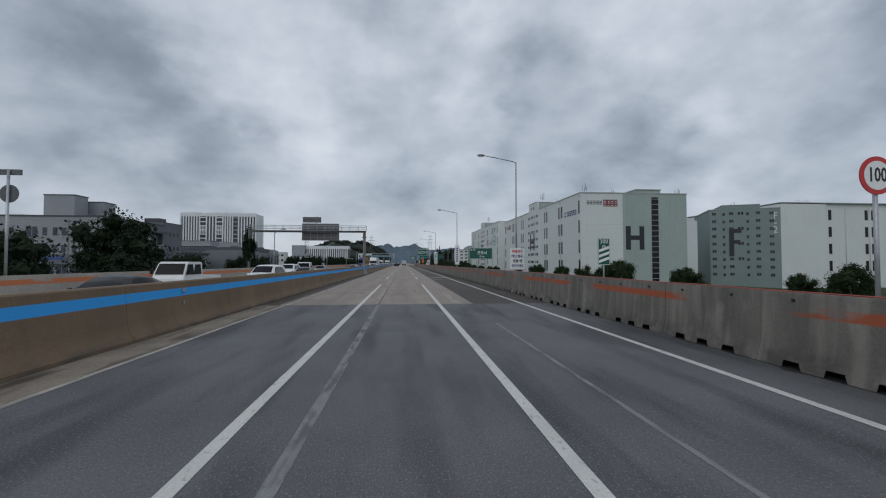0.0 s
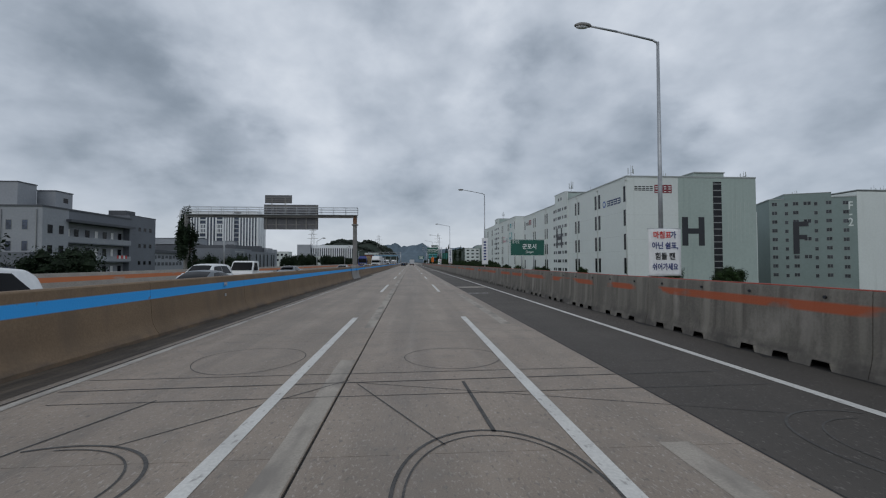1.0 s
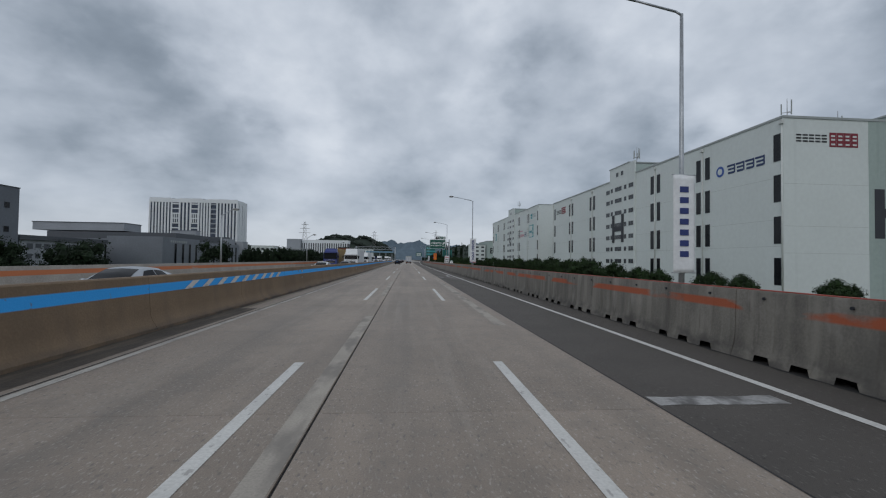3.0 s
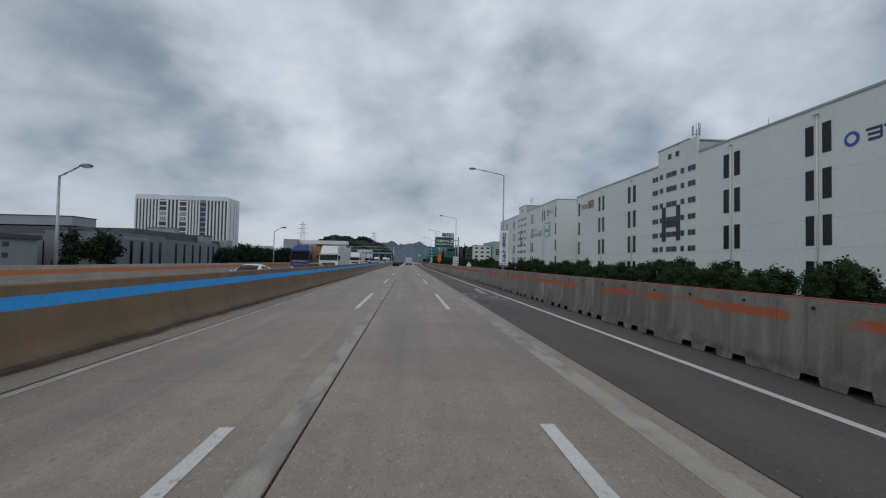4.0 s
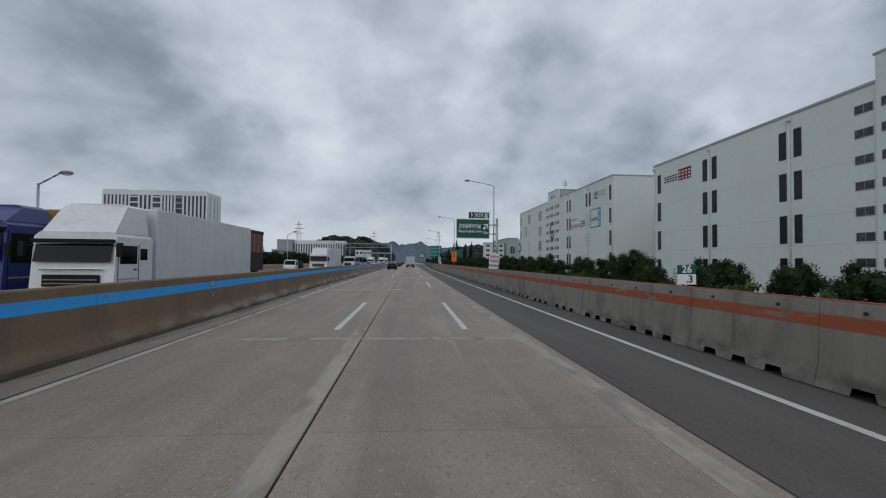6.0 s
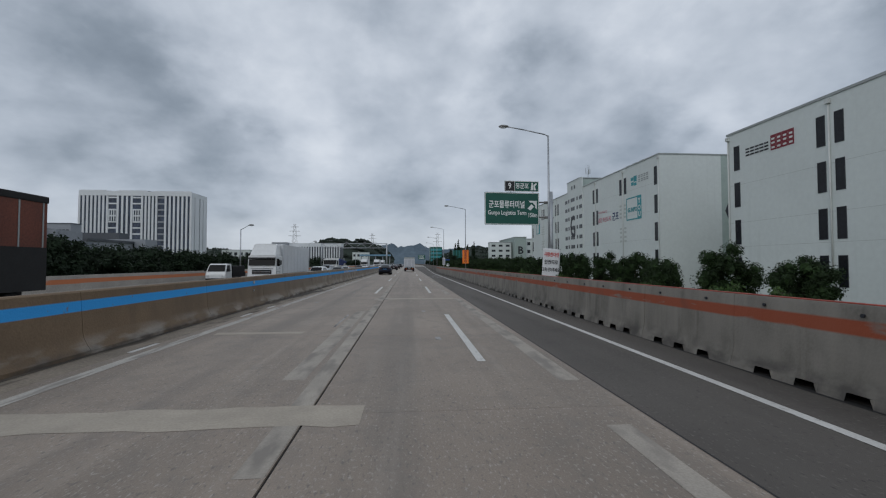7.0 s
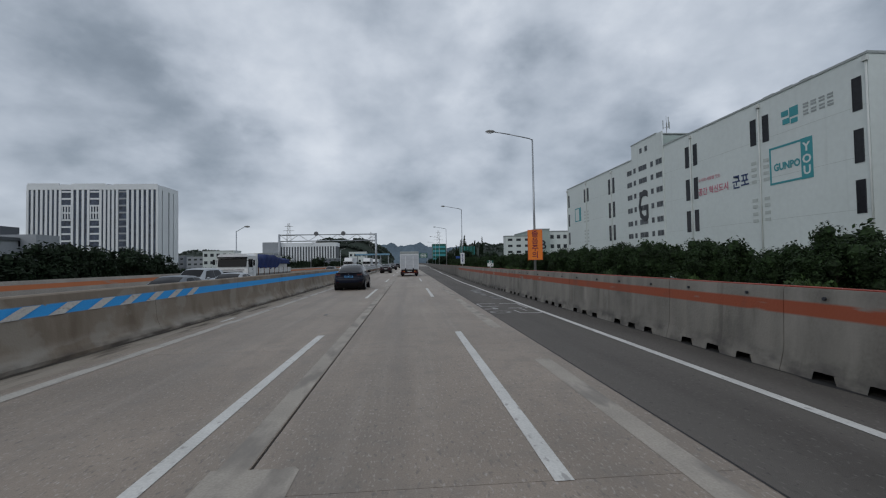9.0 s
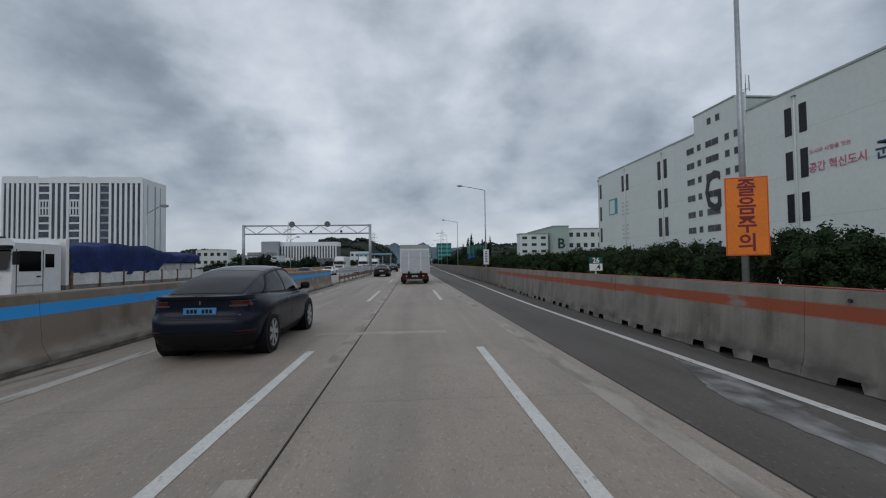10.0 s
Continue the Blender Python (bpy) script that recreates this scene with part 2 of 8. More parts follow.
add_layer(M["fade"], (0.085, 0.08, 0.076), noise_mask(M["fade"], 3.0, 0.46, 0.60, (1, 0.6, 1), amount=0.9))

M["worn"] = mat("worn_lane_lettering_paint", (0.36, 0.35, 0.335), 0.7, var=0.14, scale=2, fine=24)
add_layer(M["worn"], (0.14, 0.13, 0.12), noise_mask(M["worn"], 4.0, 0.46, 0.62, (1, 0.6, 1), amount=0.8))
M["oldletter"] = mat("blacked_out_lettering", (0.15, 0.142, 0.13), 0.75, var=0.25, scale=3, fine=24)
M["ringpaint"] = mat("rubbed_ring_paint", (0.235, 0.23, 0.22), 0.75, var=0.2, scale=3, fine=24)
add_layer(M["ringpaint"], (0.13, 0.12, 0.11), noise_mask(M["ringpaint"], 5.0, 0.45, 0.6, amount=0.8))
M["dirtyline"] = mat("dirty_edge_line_paint", (0.40, 0.375, 0.335), 0.75, var=0.14, scale=1.5, fine=24)
add_layer(M["dirtyline"], (0.22, 0.20, 0.175), noise_mask(M["dirtyline"], 2.2, 0.50, 0.62, (2, 0.35, 1), amount=0.85))

# the roadside barrier: grey cast concrete, a worn orange band that is fresher further on
M["barrier"] = one_of(mat("barrier_concrete_grey", (0.136, 0.126, 0.109), 0.85, var=0.14, scale=0.8, fine=22, bump=0.3), 0.09)
add_layer(M["barrier"], (0.085, 0.079, 0.071), noise_mask(M["barrier"], 1.0, 0.53, 0.74, (2.4, 2.4, 0.45), amount=0.75))
add_layer(M["barrier"], (0.235, 0.220, 0.188), noise_mask(M["barrier"], 1.0, 0.50, 0.66, (2.8, 2.8, 0.28), (1, 6, 2), amount=0.6, detail=7))
add_layer(M["barrier"], (0.070, 0.062, 0.052), noise_mask(M["barrier"], 1.0, 0.57, 0.70, (5.5, 5.5, 0.35), (7, 1, 4), amount=0.6, detail=7))
add_layer(M["barrier"], (0.30, 0.28, 0.25), noise_mask(M["barrier"], 1.0, 0.60, 0.75, (1.5, 1.5, 0.7), (4, 8, 1), amount=0.6))
add_layer(M["barrier"], (0.215, 0.200, 0.175), times_(M["barrier"], band_mask(M["barrier"], 1, 128, 258, 8), noise_mask(M["barrier"], 1.0, 0.34, 0.62, (1.2, 1.2, 0.8), (9, 4, 2), amount=0.75, detail=7)))
add_layer(M["barrier"], ORANGE, times_(M["barrier"], times_(M["barrier"], band_mask(M["barrier"], 2, 0.95, 1.13, 0.02), band_mask(M["barrier"], 1, -80, 133)), noise_mask(M["barrier"], 0.9, 0.445, 0.50, (1, 0.36, 1.0), (2, 0.7, 0), amount=0.92, detail=10)))
add_layer(M["barrier"], (0.245, 0.048, 0.014), times_(M["barrier"], times_(M["barrier"], band_mask(M["barrier"], 2, 0.93, 1.145, 0.016), band_mask(M["barrier"], 1, 133, 261)), noise_mask(M["barrier"], 1.6, 0.30, 0.42, (1, 0.6, 3), (6, 0, 0), amount=0.93, detail=9)))

add_layer(M["barrier"], (0.20, 0.075, 0.04), times_(M["barrier"], times_(M["barrier"], band_mask(M["barrier"], 2, 0.93, 1.145, 0.03), band_mask(M["barrier"], 1, 261, 900)), noise_mask(M["barrier"], 0.9, 0.42, 0.60, (1, 0.5, 2), (4, 0, 0), amount=0.5, detail=9)))
add_layer(M["barrier"], (0.060, 0.054, 0.047), times_(M["barrier"], band_mask(M["barrier"], 1, 262, 900, 2), noise_mask(M["barrier"], 1.0, 0.34, 0.62, (2.6, 2.6, 0.3), (8, 3, 0), amount=0.75)))
add_layer(M["barrier"], (0.052, 0.048, 0.043), noise_mask(M["barrier"], 1.0, 0.58, 0.70, (1.1, 1.1, 0.9), (2, 5, 3), amount=0.3, detail=9))
add_layer(M["barrier"], (0.06, 0.055, 0.05), times_(M["barrier"], band_mask(M["barrier"], 2, -0.2, 0.30, 0.12), noise_mask(M["barrier"], 1.6, 0.42, 0.62, (1, 1, 2), (7, 2, 0), amount=0.8, detail=8)))
# the median barrier: brown weathered concrete, greyer further on, a blue band
M["median"] = one_of(mat("barrier_concrete_brown", (0.176, 0.121, 0.074), 0.88, var=0.12, scale=0.7, fine=24, bump=0.3), 0.04)
add_layer(M["median"], (0.225, 0.185, 0.143), band_mask(M["median"], 1, 186, 900, 14))
add_layer(M["median"], (0.13, 0.094, 0.064), noise_mask(M["median"], 1.0, 0.50, 0.72, (1.6, 1.6, 0.5), amount=0.7))
add_layer(M["median"], (0.37, 0.345, 0.305), times_(M["median"], times_(M["median"], band_mask(M["median"], 1, 150, 900, 8), band_mask(M["median"], 2, -0.2, 0.27, 0.16)), noise_mask(M["median"], 1.0, 0.44, 0.58, (0.7, 0.7, 2.6), (3, 0, 0.4), amount=0.8, detail=9)))
add_layer(M["median"], (0.31, 0.285, 0.245), times_(M["median"], band_mask(M["median"], 1, 195, 900, 8), noise_mask(M["median"], 1.0, 0.52, 0.60, (1.1, 1.1, 1.5), (5, 2, 0.4), amount=0.5, detail=8)))
add_layer(M["median"], (0.085, 0.07, 0.058), times_(M["median"], band_mask(M["median"], 2, -0.2, 0.13, 0.07), noise_mask(M["median"], 2.0, 0.36, 0.60, (1, 0.6, 2), amount=0.9)))
BLUEBAND = times_(M["median"], band_mask(M["median"], 2, 0.93, 1.155), noise_mask(M["median"], 5.0, 0.24, 0.34, amount=0.96))
add_layer(M["median"], BLUE, BLUEBAND)
M["newcast"] = mat("barrier_concrete_patch", (0.25, 0.245, 0.235), 0.85, var=0.14, scale=1.0, fine=22, bump=0.3)
add_layer(M["newcast"], (0.10, 0.10, 0.10), noise_mask(M["newcast"], 1.0, 0.5, 0.75, (2, 2, 0.6), amount=0.6))
add_layer(M["newcast"], BLUE, times_(M["newcast"], band_mask(M["newcast"], 2, 0.93, 1.155), noise_mask(M["newcast"], 2.0, 0.22, 0.46, (1, 0.7, 2), amount=0.93)))
M["outer"] = mat("outer_barrier_concrete", (0.34, 0.31, 0.275), 0.86, var=0.14, scale=0.6, fine=14)
add_layer(M["outer"], (0.52, 0.15, 0.045), times_(M["outer"], band_mask(M["outer"], 2, 0.74, 1.02), noise_mask(M["outer"], 0.7, 0.30, 0.40, (1, 0.5, 2), amount=0.9)))

M["grass"] = mat("verge_grass", (0.035, 0.052, 0.018), 0.95, var=0.45, scale=0.25, fine=6, bump=0.6)
M["soil"] = mat("dry_ground", (0.16, 0.145, 0.115), 0.95, var=0.25, scale=0.05, fine=2)
M["leaf"] = mat("broad_leaf_green", (0.017, 0.034, 0.010), 0.75, var=0.55, scale=1.6, fine=9, spec=0.22)
M["leaf_dark"] = mat("dark_leaf_green", (0.012, 0.023, 0.010), 0.75, var=0.45, scale=1.2, fine=8, spec=0.2)
M["leaf_light"] = mat("light_shrub_green", (0.036, 0.068, 0.017), 0.7, var=0.45, scale=1.6, fine=9, spec=0.3)
M["bark"] = mat("bark_brown", (0.050, 0.038, 0.028), 0.9, var=0.3, scale=4, fine=25, bump=0.5)
M["hill"] = mat("far_wood_green", (0.018, 0.028, 0.020), 0.95, var=0.3, scale=0.03, fine=0.3)
M["mountain"] = mat("distant_mountain_haze_blue", (0.11, 0.145, 0.175), 1.0, var=0.12, scale=0.004, fine=0.03, spec=0.0)

M["clad"] = mat("white_wall_cladding", (0.60, 0.64, 0.625), 0.7, var=0.03, scale=0.12, fine=1.5)
add_layer(M["clad"], (0.50, 0.535, 0.52), noise_mask(M["clad"], 1.0, 0.60, 0.80, (0.9, 0.9, 0.05), amount=0.55))
M["sage"] = mat("sage_green_wall_paint", (0.325, 0.39, 0.365), 0.72, var=0.05, scale=0.15, fine=1.5)
add_layer(M["sage"], (0.25, 0.30, 0.275), noise_mask(M["sage"], 1.0, 0.58, 0.80, (0.9, 0.9, 0.05), amount=0.6))
M["sagedark"] = mat("grey_green_wall_paint", (0.190, 0.245, 0.235), 0.72, var=0.05, scale=0.15, fine=1.5)
M["trimgrey"] = mat("grey_roof_flashing", (0.30, 0.325, 0.32), 0.5, var=0.08, scale=0.5)
M["seam"] = mat("panel_seam_grey", (0.44, 0.47, 0.45), 0.7, var=0.05)
M["black"] = mat("black_paint", (0.016, 0.018, 0.024), 0.5, var=0.1, scale=0.5)
M["darkglass"] = mat("dark_window_glass", (0.010, 0.011, 0.014), 0.15, var=0.25, scale=0.6, fine=3, spec=0.22)
M["greyglass"] = mat("grey_window_glass", (0.040, 0.046, 0.052), 0.18, var=0.5, scale=0.5, fine=2, spec=0.3)
M["blueglass"] = mat("blue_window_glass", (0.045, 0.058, 0.088), 0.12, var=0.45, scale=0.3, fine=1.5, spec=0.4)
M["frame"] = mat("window_frame_grey", (0.22, 0.23, 0.23), 0.5, var=0.06)
M["pipe"] = mat("white_downpipe", (0.55, 0.57, 0.55), 0.5, var=0.05)
M["grey1"] = mat("pale_grey_render", (0.275, 0.292, 0.315), 0.75, var=0.06, scale=0.2, fine=2)
M["grey2"] = mat("mid_grey_render", (0.135, 0.148, 0.17), 0.75, var=0.07, scale=0.2, fine=2)
M["grey3"] = mat("dark_grey_panel", (0.065, 0.072, 0.083), 0.6, var=0.08, scale=0.2, fine=2)
M["metalwall"] = mat("grey_metal_wall", (0.165, 0.182, 0.205), 0.5, 0.2, var=0.06, scale=0.3, fine=2)
M["white"] = mat("white_paint", (0.72, 0.72, 0.71), 0.4, var=0.04, scale=1.5)
M["finwhite"] = mat("white_tower_fin", (0.66, 0.68, 0.70), 0.5, var=0.05, scale=0.05)
M["steel"] = mat("galvanised_steel", (0.36, 0.38, 0.40), 0.42, 0.6, var=0.12, scale=1.2, fine=9)
M["dullsteel"] = mat("weathered_steel_post", (0.19, 0.186, 0.178), 0.6, 0.25, var=0.18, scale=1.2, fine=9)
M["rust"] = mat("rusted_steel_cap", (0.16, 0.085, 0.05), 0.75, 0.2, var=0.3, scale=4, fine=20)
M["signback"] = mat("sign_back_aluminium", (0.115, 0.118, 0.125), 0.6, 0.3, var=0.15, scale=0.8, fine=6)
M["signgreen"] = mat("sign_sheeting_green", (0.005, 0.085, 0.062), 0.45, var=0.08, scale=1.0)
M["signblue"] = mat("sign_sheeting_blue", (0.015, 0.07, 0.30), 0.45, var=0.05)
M["signwhite"] = mat("sign_letter_white", (0.78, 0.79, 0.78), 0.5, var=0.03)
M["signorange"] = mat("sign_sheeting_orange", (0.78, 0.20, 0.012), 0.5, var=0.06, scale=1.0)
M["signred"] = mat("sign_sheeting_red", (0.52, 0.03, 0.03), 0.5, var=0.05)
M["signblack"] = mat("sign_sheeting_black", (0.012, 0.012, 0.014), 0.5, var=0.05)
M["banner"] = mat("white_banner_cloth", (0.70, 0.71, 0.72), 0.8, var=0.05, scale=1.6, fine=8, bump=0.3)
M["inkred"] = mat("red_printing_ink", (0.58, 0.035, 0.03), 0.7, var=0.05)
M["inkblue"] = mat("navy_printing_ink", (0.025, 0.04, 0.16), 0.7, var=0.05)
M["inkblack"] = mat("black_printing_ink", (0.02, 0.02, 0.024), 0.7, var=0.05)
M["inkpink"] = mat("faded_crimson_ink", (0.52, 0.14, 0.20), 0.7, var=0.05)
M["teal"] = mat("teal_wall_paint", (0.045, 0.27, 0.30), 0.7, var=0.05, scale=0.3)
M["navy"] = mat("navy_wall_paint", (0.03, 0.05, 0.13), 0.7, var=0.05, scale=0.3)
M["wine"] = mat("wine_red_wall_paint", (0.20, 0.022, 0.035), 0.7, var=0.05, scale=0.3)
M["redhose"] = mat("red_plastic_hose", (0.30, 0.05, 0.03), 0.5, var=0.15, scale=2)
M["canopy"] = mat("pale_blue_canopy", (0.16, 0.30, 0.42), 0.5, var=0.05, scale=0.2)

# vehicles
M["tyre"] = mat("black_tyre_rubber", (0.012, 0.012, 0.013), 0.85, var=0.15, scale=5, spec=0.2)
M["alloy"] = mat("silver_alloy_rim", (0.52, 0.53, 0.55), 0.28, 0.85, var=0.06, scale=6)
M["carglass"] = mat("tinted_car_glass", (0.004, 0.0045, 0.006), 0.08, var=0.0, spec=0.13)
M["lampred"] = mat("red_lamp_lens", (0.075, 0.004, 0.004), 0.18, var=0.0, coat=0.2)
M["lampclear"] = mat("clear_lamp_lens", (0.62, 0.64, 0.66), 0.12, 0.2, var=0.0, coat=0.6)
M["lampsmoke"] = mat("smoked_lamp_lens", (0.07, 0.058, 0.062), 0.2, var=0.0, spec=0.3)
M["lampamber"] = mat("amber_reflector", (0.60, 0.16, 0.02), 0.25, var=0.0, coat=0.5)
M["blacktrim"] = mat("black_plastic_trim", (0.008, 0.008, 0.009), 0.6, var=0.1, scale=4, spec=0.2)
M["chrome"] = mat("bright_chrome", (0.62, 0.63, 0.65), 0.15, 1.0, var=0.0)
M["plateblue"] = mat("number_plate_blue", (0.06, 0.22, 0.45), 0.5, var=0.03)
M["platewhite"] = mat("number_plate_white", (0.62, 0.63, 0.63), 0.5, var=0.03)
for key, c, met in (("indigo", (0.0070, 0.0098, 0.021), 0.0), ("darkgrey", (0.022, 0.021, 0.024), 0.0), ("plum", (0.022, 0.016, 0.020), 0.0), ("carwhite", (0.66, 0.67, 0.67), 0.0), ("silver", (0.34, 0.36, 0.38), 0.55), ("slate", (0.085, 0.10, 0.115), 0.4), ("truckblue", (0.008, 0.022, 0.15), 0.0), ("truckyellow", (0.62, 0.27, 0.015), 0.0)):
    M[key] = mat("car_paint_" + key, c, 0.25 if max(c) < 0.05 else 0.36, met, var=0.05, scale=2.0, fine=9, coat=0.0 if max(c) < 0.05 else 0.25, spec=0.2 if max(c) < 0.05 else 0.5)
M["boxwhite"] = mat("white_box_panel", (0.60, 0.615, 0.63), 0.45, var=0.05, scale=0.9, fine=6)
M["boxsilver"] = mat("silver_tail_lift", (0.44, 0.46, 0.49), 0.45, 0.25, var=0.05, scale=1.0, fine=4)
M["container"] = mat("ochre_container_steel", (0.34, 0.21, 0.05), 0.6, var=0.12, scale=0.8)
M["rustred"] = mat("brown_red_cargo_box", (0.125, 0.032, 0.016), 0.6, var=0.25, scale=0.6)
M["tarp"] = mat("navy_blue_tarpaulin", (0.014, 0.028, 0.105), 0.7, var=0.2, scale=1.2, fine=6, bump=0.4, spec=0.15)
M["sack"] = mat("white_cargo_sack", (0.56, 0.56, 0.55), 0.8, var=0.15, scale=2, fine=12)
M["chassis"] = mat("truck_chassis_black", (0.011, 0.0105, 0.0105), 0.8, var=0.2, scale=2)


# ---------------------------------------------------------------- mesh helpers
def bm_box(bm, x0, x1, y0, y1, z0, z1, bevel=0.0):
    g = bmesh.ops.create_cube(bm, size=1)["verts"]
    for v in g:
        v.co = Vector(((x0 + x1) / 2 + v.co.x * (x1 - x0), (y0 + y1) / 2 + v.co.y * (y1 - y0), (z0 + z1) / 2 + v.co.z * (z1 - z0)))
    if bevel:
        ed = list({e for v in g for e in v.link_edges})
        bmesh.ops.bevel(bm, geom=ed, offset=bevel, segments=2, affect="EDGES", profile=0.6)
    return bm


def bm_cyl(bm, a, b, r0, r1=None, seg=12):
    a, b = Vector(a), Vector(b)
    d = b - a
    m = Matrix.Translation((a + b) / 2) @ d.to_track_quat("Z", "Y").to_matrix().to_4x4()
    bmesh.ops.create_cone(bm, cap_ends=True, segments=seg, radius1=r0, radius2=r0 if r1 is None else r1, depth=d.length, matrix=m)
    return bm


def bm_prism(bm, pts, y0, y1):
    """Extrudes an outline of (x, z) points from y0 to y1."""
    a = [bm.verts.new((x, y0, z)) for x, z in pts]
    b = [bm.verts.new((x, y1, z)) for x, z in pts]
    k = len(pts)
    for i in range(k):
        bm.faces.new((a[i], a[(i + 1) % k], b[(i + 1) % k], b[i]))
    bm.faces.new(a[::-1])
    bm.faces.new(b)
    return bm


def mesh_of(name, bm, material, smooth=False):
    bmesh.ops.recalc_face_normals(bm, faces=bm.faces)
    me = bpy.data.meshes.new(name)
    bm.to_mesh(me)
    bm.free()
    for k in material if isinstance(material, (list, tuple)) else (material,):
        me.materials.append(k)
    if smooth:
        for p in me.polygons:
            p.use_smooth = True
    return me


def part(name, bm, material, parent=None, label="", smooth=False, kind=""):
    me = bm if isinstance(bm, bpy.types.Mesh) else mesh_of(name, bm, material, smooth)
    ob = new(name, me)
    ob.parent = parent
    return tagged(ob, label=label, kind=kind)


def box_part(name, dims, material, parent=None, bevel=0.0, label=""):
    return part(name, bm_box(bmesh.new(), *dims, bevel=bevel), material, parent, label)


def thing(name, label, category, at=None, group="", kind=""):
    ob = new(name)
    ob.empty_display_size = 0.2
    if at is not None:
        ob.matrix_basis = at
    return tagged(ob, label, category, group, kind)


def soften(me, deg):
    """Smooth shading, with the edges sharper than an angle kept."""
    for p in me.polygons:
        p.use_smooth = True
    bm = bmesh.new()
    bm.from_mesh(me)
    for e in bm.edges:
        if len(e.link_faces) == 2 and e.calc_face_angle(0) > radians(deg):
            e.smooth = False
    bm.to_mesh(me)
    bm.free()
    return me


def smooth_by_angle(ob, deg=40):
    soften(ob.data, deg)
    return ob


def letters(body, size, material, parent, m, name="lettering", align="CENTER", depth=0.004, squeeze=1.0, bold=0.0):
    """Flat raised lettering. m places the text's own x and y axes."""
    c = bpy.data.curves.new(name, "FONT")
    c.body, c.size, c.align_x, c.align_y, c.extrude, c.offset = body, size, align, "CENTER", depth, bold
    c.resolution_u = 2
    tmp = new("text_source", c)
    me = bpy.data.meshes.new_from_object(tmp)
    bpy.data.objects.remove(tmp)
    bpy.data.curves.remove(c)
    me.name = name
    me.materials.clear()
    me.materials.append(material)
    ob = new(name, me)
    ob.parent = parent
    ob.matrix_basis = m @ Matrix.Diagonal((squeeze, 1, 1, 1))
    return ob


def lerp_nodes(nodes, v):
    for (a, p), (b, q) in zip(nodes, nodes[1:]):
        if v <= b:
            k = max(0.0, (v - a) / (b - a))
            k = k * k * (3 - 2 * k)
            return p + (q - p) * k
    return nodes[-1][1]


FACE_SOUTH = pose(0, 0, 0, 90, 0, 0)        # text that is read by one who looks along +y
FACE_WEST = pose(0, 0, 0, 90, 0, -90)       # text that is read by one who looks along +x


# ---------------------------------------------------------------- lines of the road in plan
X_RIGHT_LINE = [(-80, 5.72), (65, 5.64), (130, 5.46), (178, 5.32), (244, 5.36), (272, 5.95), (300, 6.7), (322, 7.3), (420, 10.0), (560, 13.0), (1600, 13.0)]
X_LEFT_LINE = [(-80, -5.02), (60, -5.04), (135, -5.08), (179, -5.36), (240, -5.30), (1600, -5.30)]
X_BARRIER = [(-80, 7.08), (10, 7.06), (65, 6.78), (131, 6.66), (177, 6.42), (214, 6.52), (240, 6.30), (272, 6.95), (300, 7.7), (322, 8.3), (420, 11.0), (560, 14.0), (1600, 14.0)]
X_MEDIAN = [(-80, -6.2), (65, -6.12), (133, -6.05), (180, -6.58), (230, -6.5), (1600, -6.5)]
X_DARK = 3.40
X_JOINT = -0.94
Y_BRIDGE = 18.06


def strip(name, xa, xb, y0, y1, z, material, parent, step=6.0, thick=0.0, label=""):
    """A ribbon along the road between two lines in plan (numbers or node lists)."""
    bm = bmesh.new()
    n = max(1, int((y1 - y0) / step))
    rows = []
    for i in range(n + 1):
        y = y0 + (y1 - y0) * i / n
        a = xa if isinstance(xa, (int, float)) else lerp_nodes(xa, y)
        b = xb if isinstance(xb, (int, float)) else lerp_nodes(xb, y)
        rows.append((bm.verts.new((a, y, z)), bm.verts.new((b, y, z))))
    for p, q in zip(rows, rows[1:]):
        bm.faces.new((p[0], p[1], q[1], q[0]))
    if thick:
        r = bmesh.ops.extrude_face_region(bm, geom=list(bm.faces))
        for v in r["geom"]:
            if isinstance(v, bmesh.types.BMVert):
                v.co.z -= thick
    return part(name, bm, material, parent, label)


def shifted(nodes, d):
    return [(a, b + d) for a, b in nodes]


# ground: one sheet, the road on a low bank
bm = bmesh.new()
HIGH = [(-2600, -4.2), (-60, -4.2), (-34, -3.6), (-25, -0.35), (-20.6, -0.06), (-6.4, -0.06), (6.4, -0.06), (20, -0.12), (30, -2.1), (45, -3.9), (70, -4.2), (110, -4.2), (2600, -4.2)]
LOW = HIGH[:8] + [(30, -2.2), (45, -6.0), (70, -9.5), (110, -10.5), (2600, -10.5)]
rows = [(-300, LOW), (-80, LOW), (60, LOW), (125, LOW), (190, HIGH), (300, HIGH), (900, HIGH), (1600, HIGH), (2600, HIGH), (4200, HIGH)]
grid = [[bm.verts.new((x, y, z)) for x, z in prof] for y, prof in rows]
for a, b in zip(grid, grid[1:]):
    for i in range(len(a) - 1):
        bm.faces.new((a[i], a[i + 1], b[i + 1], b[i]))
ground = tagged(part("ground", bm, M["grass"]), "rough grass bank and flat land beside the road", "ground", kind="structure")

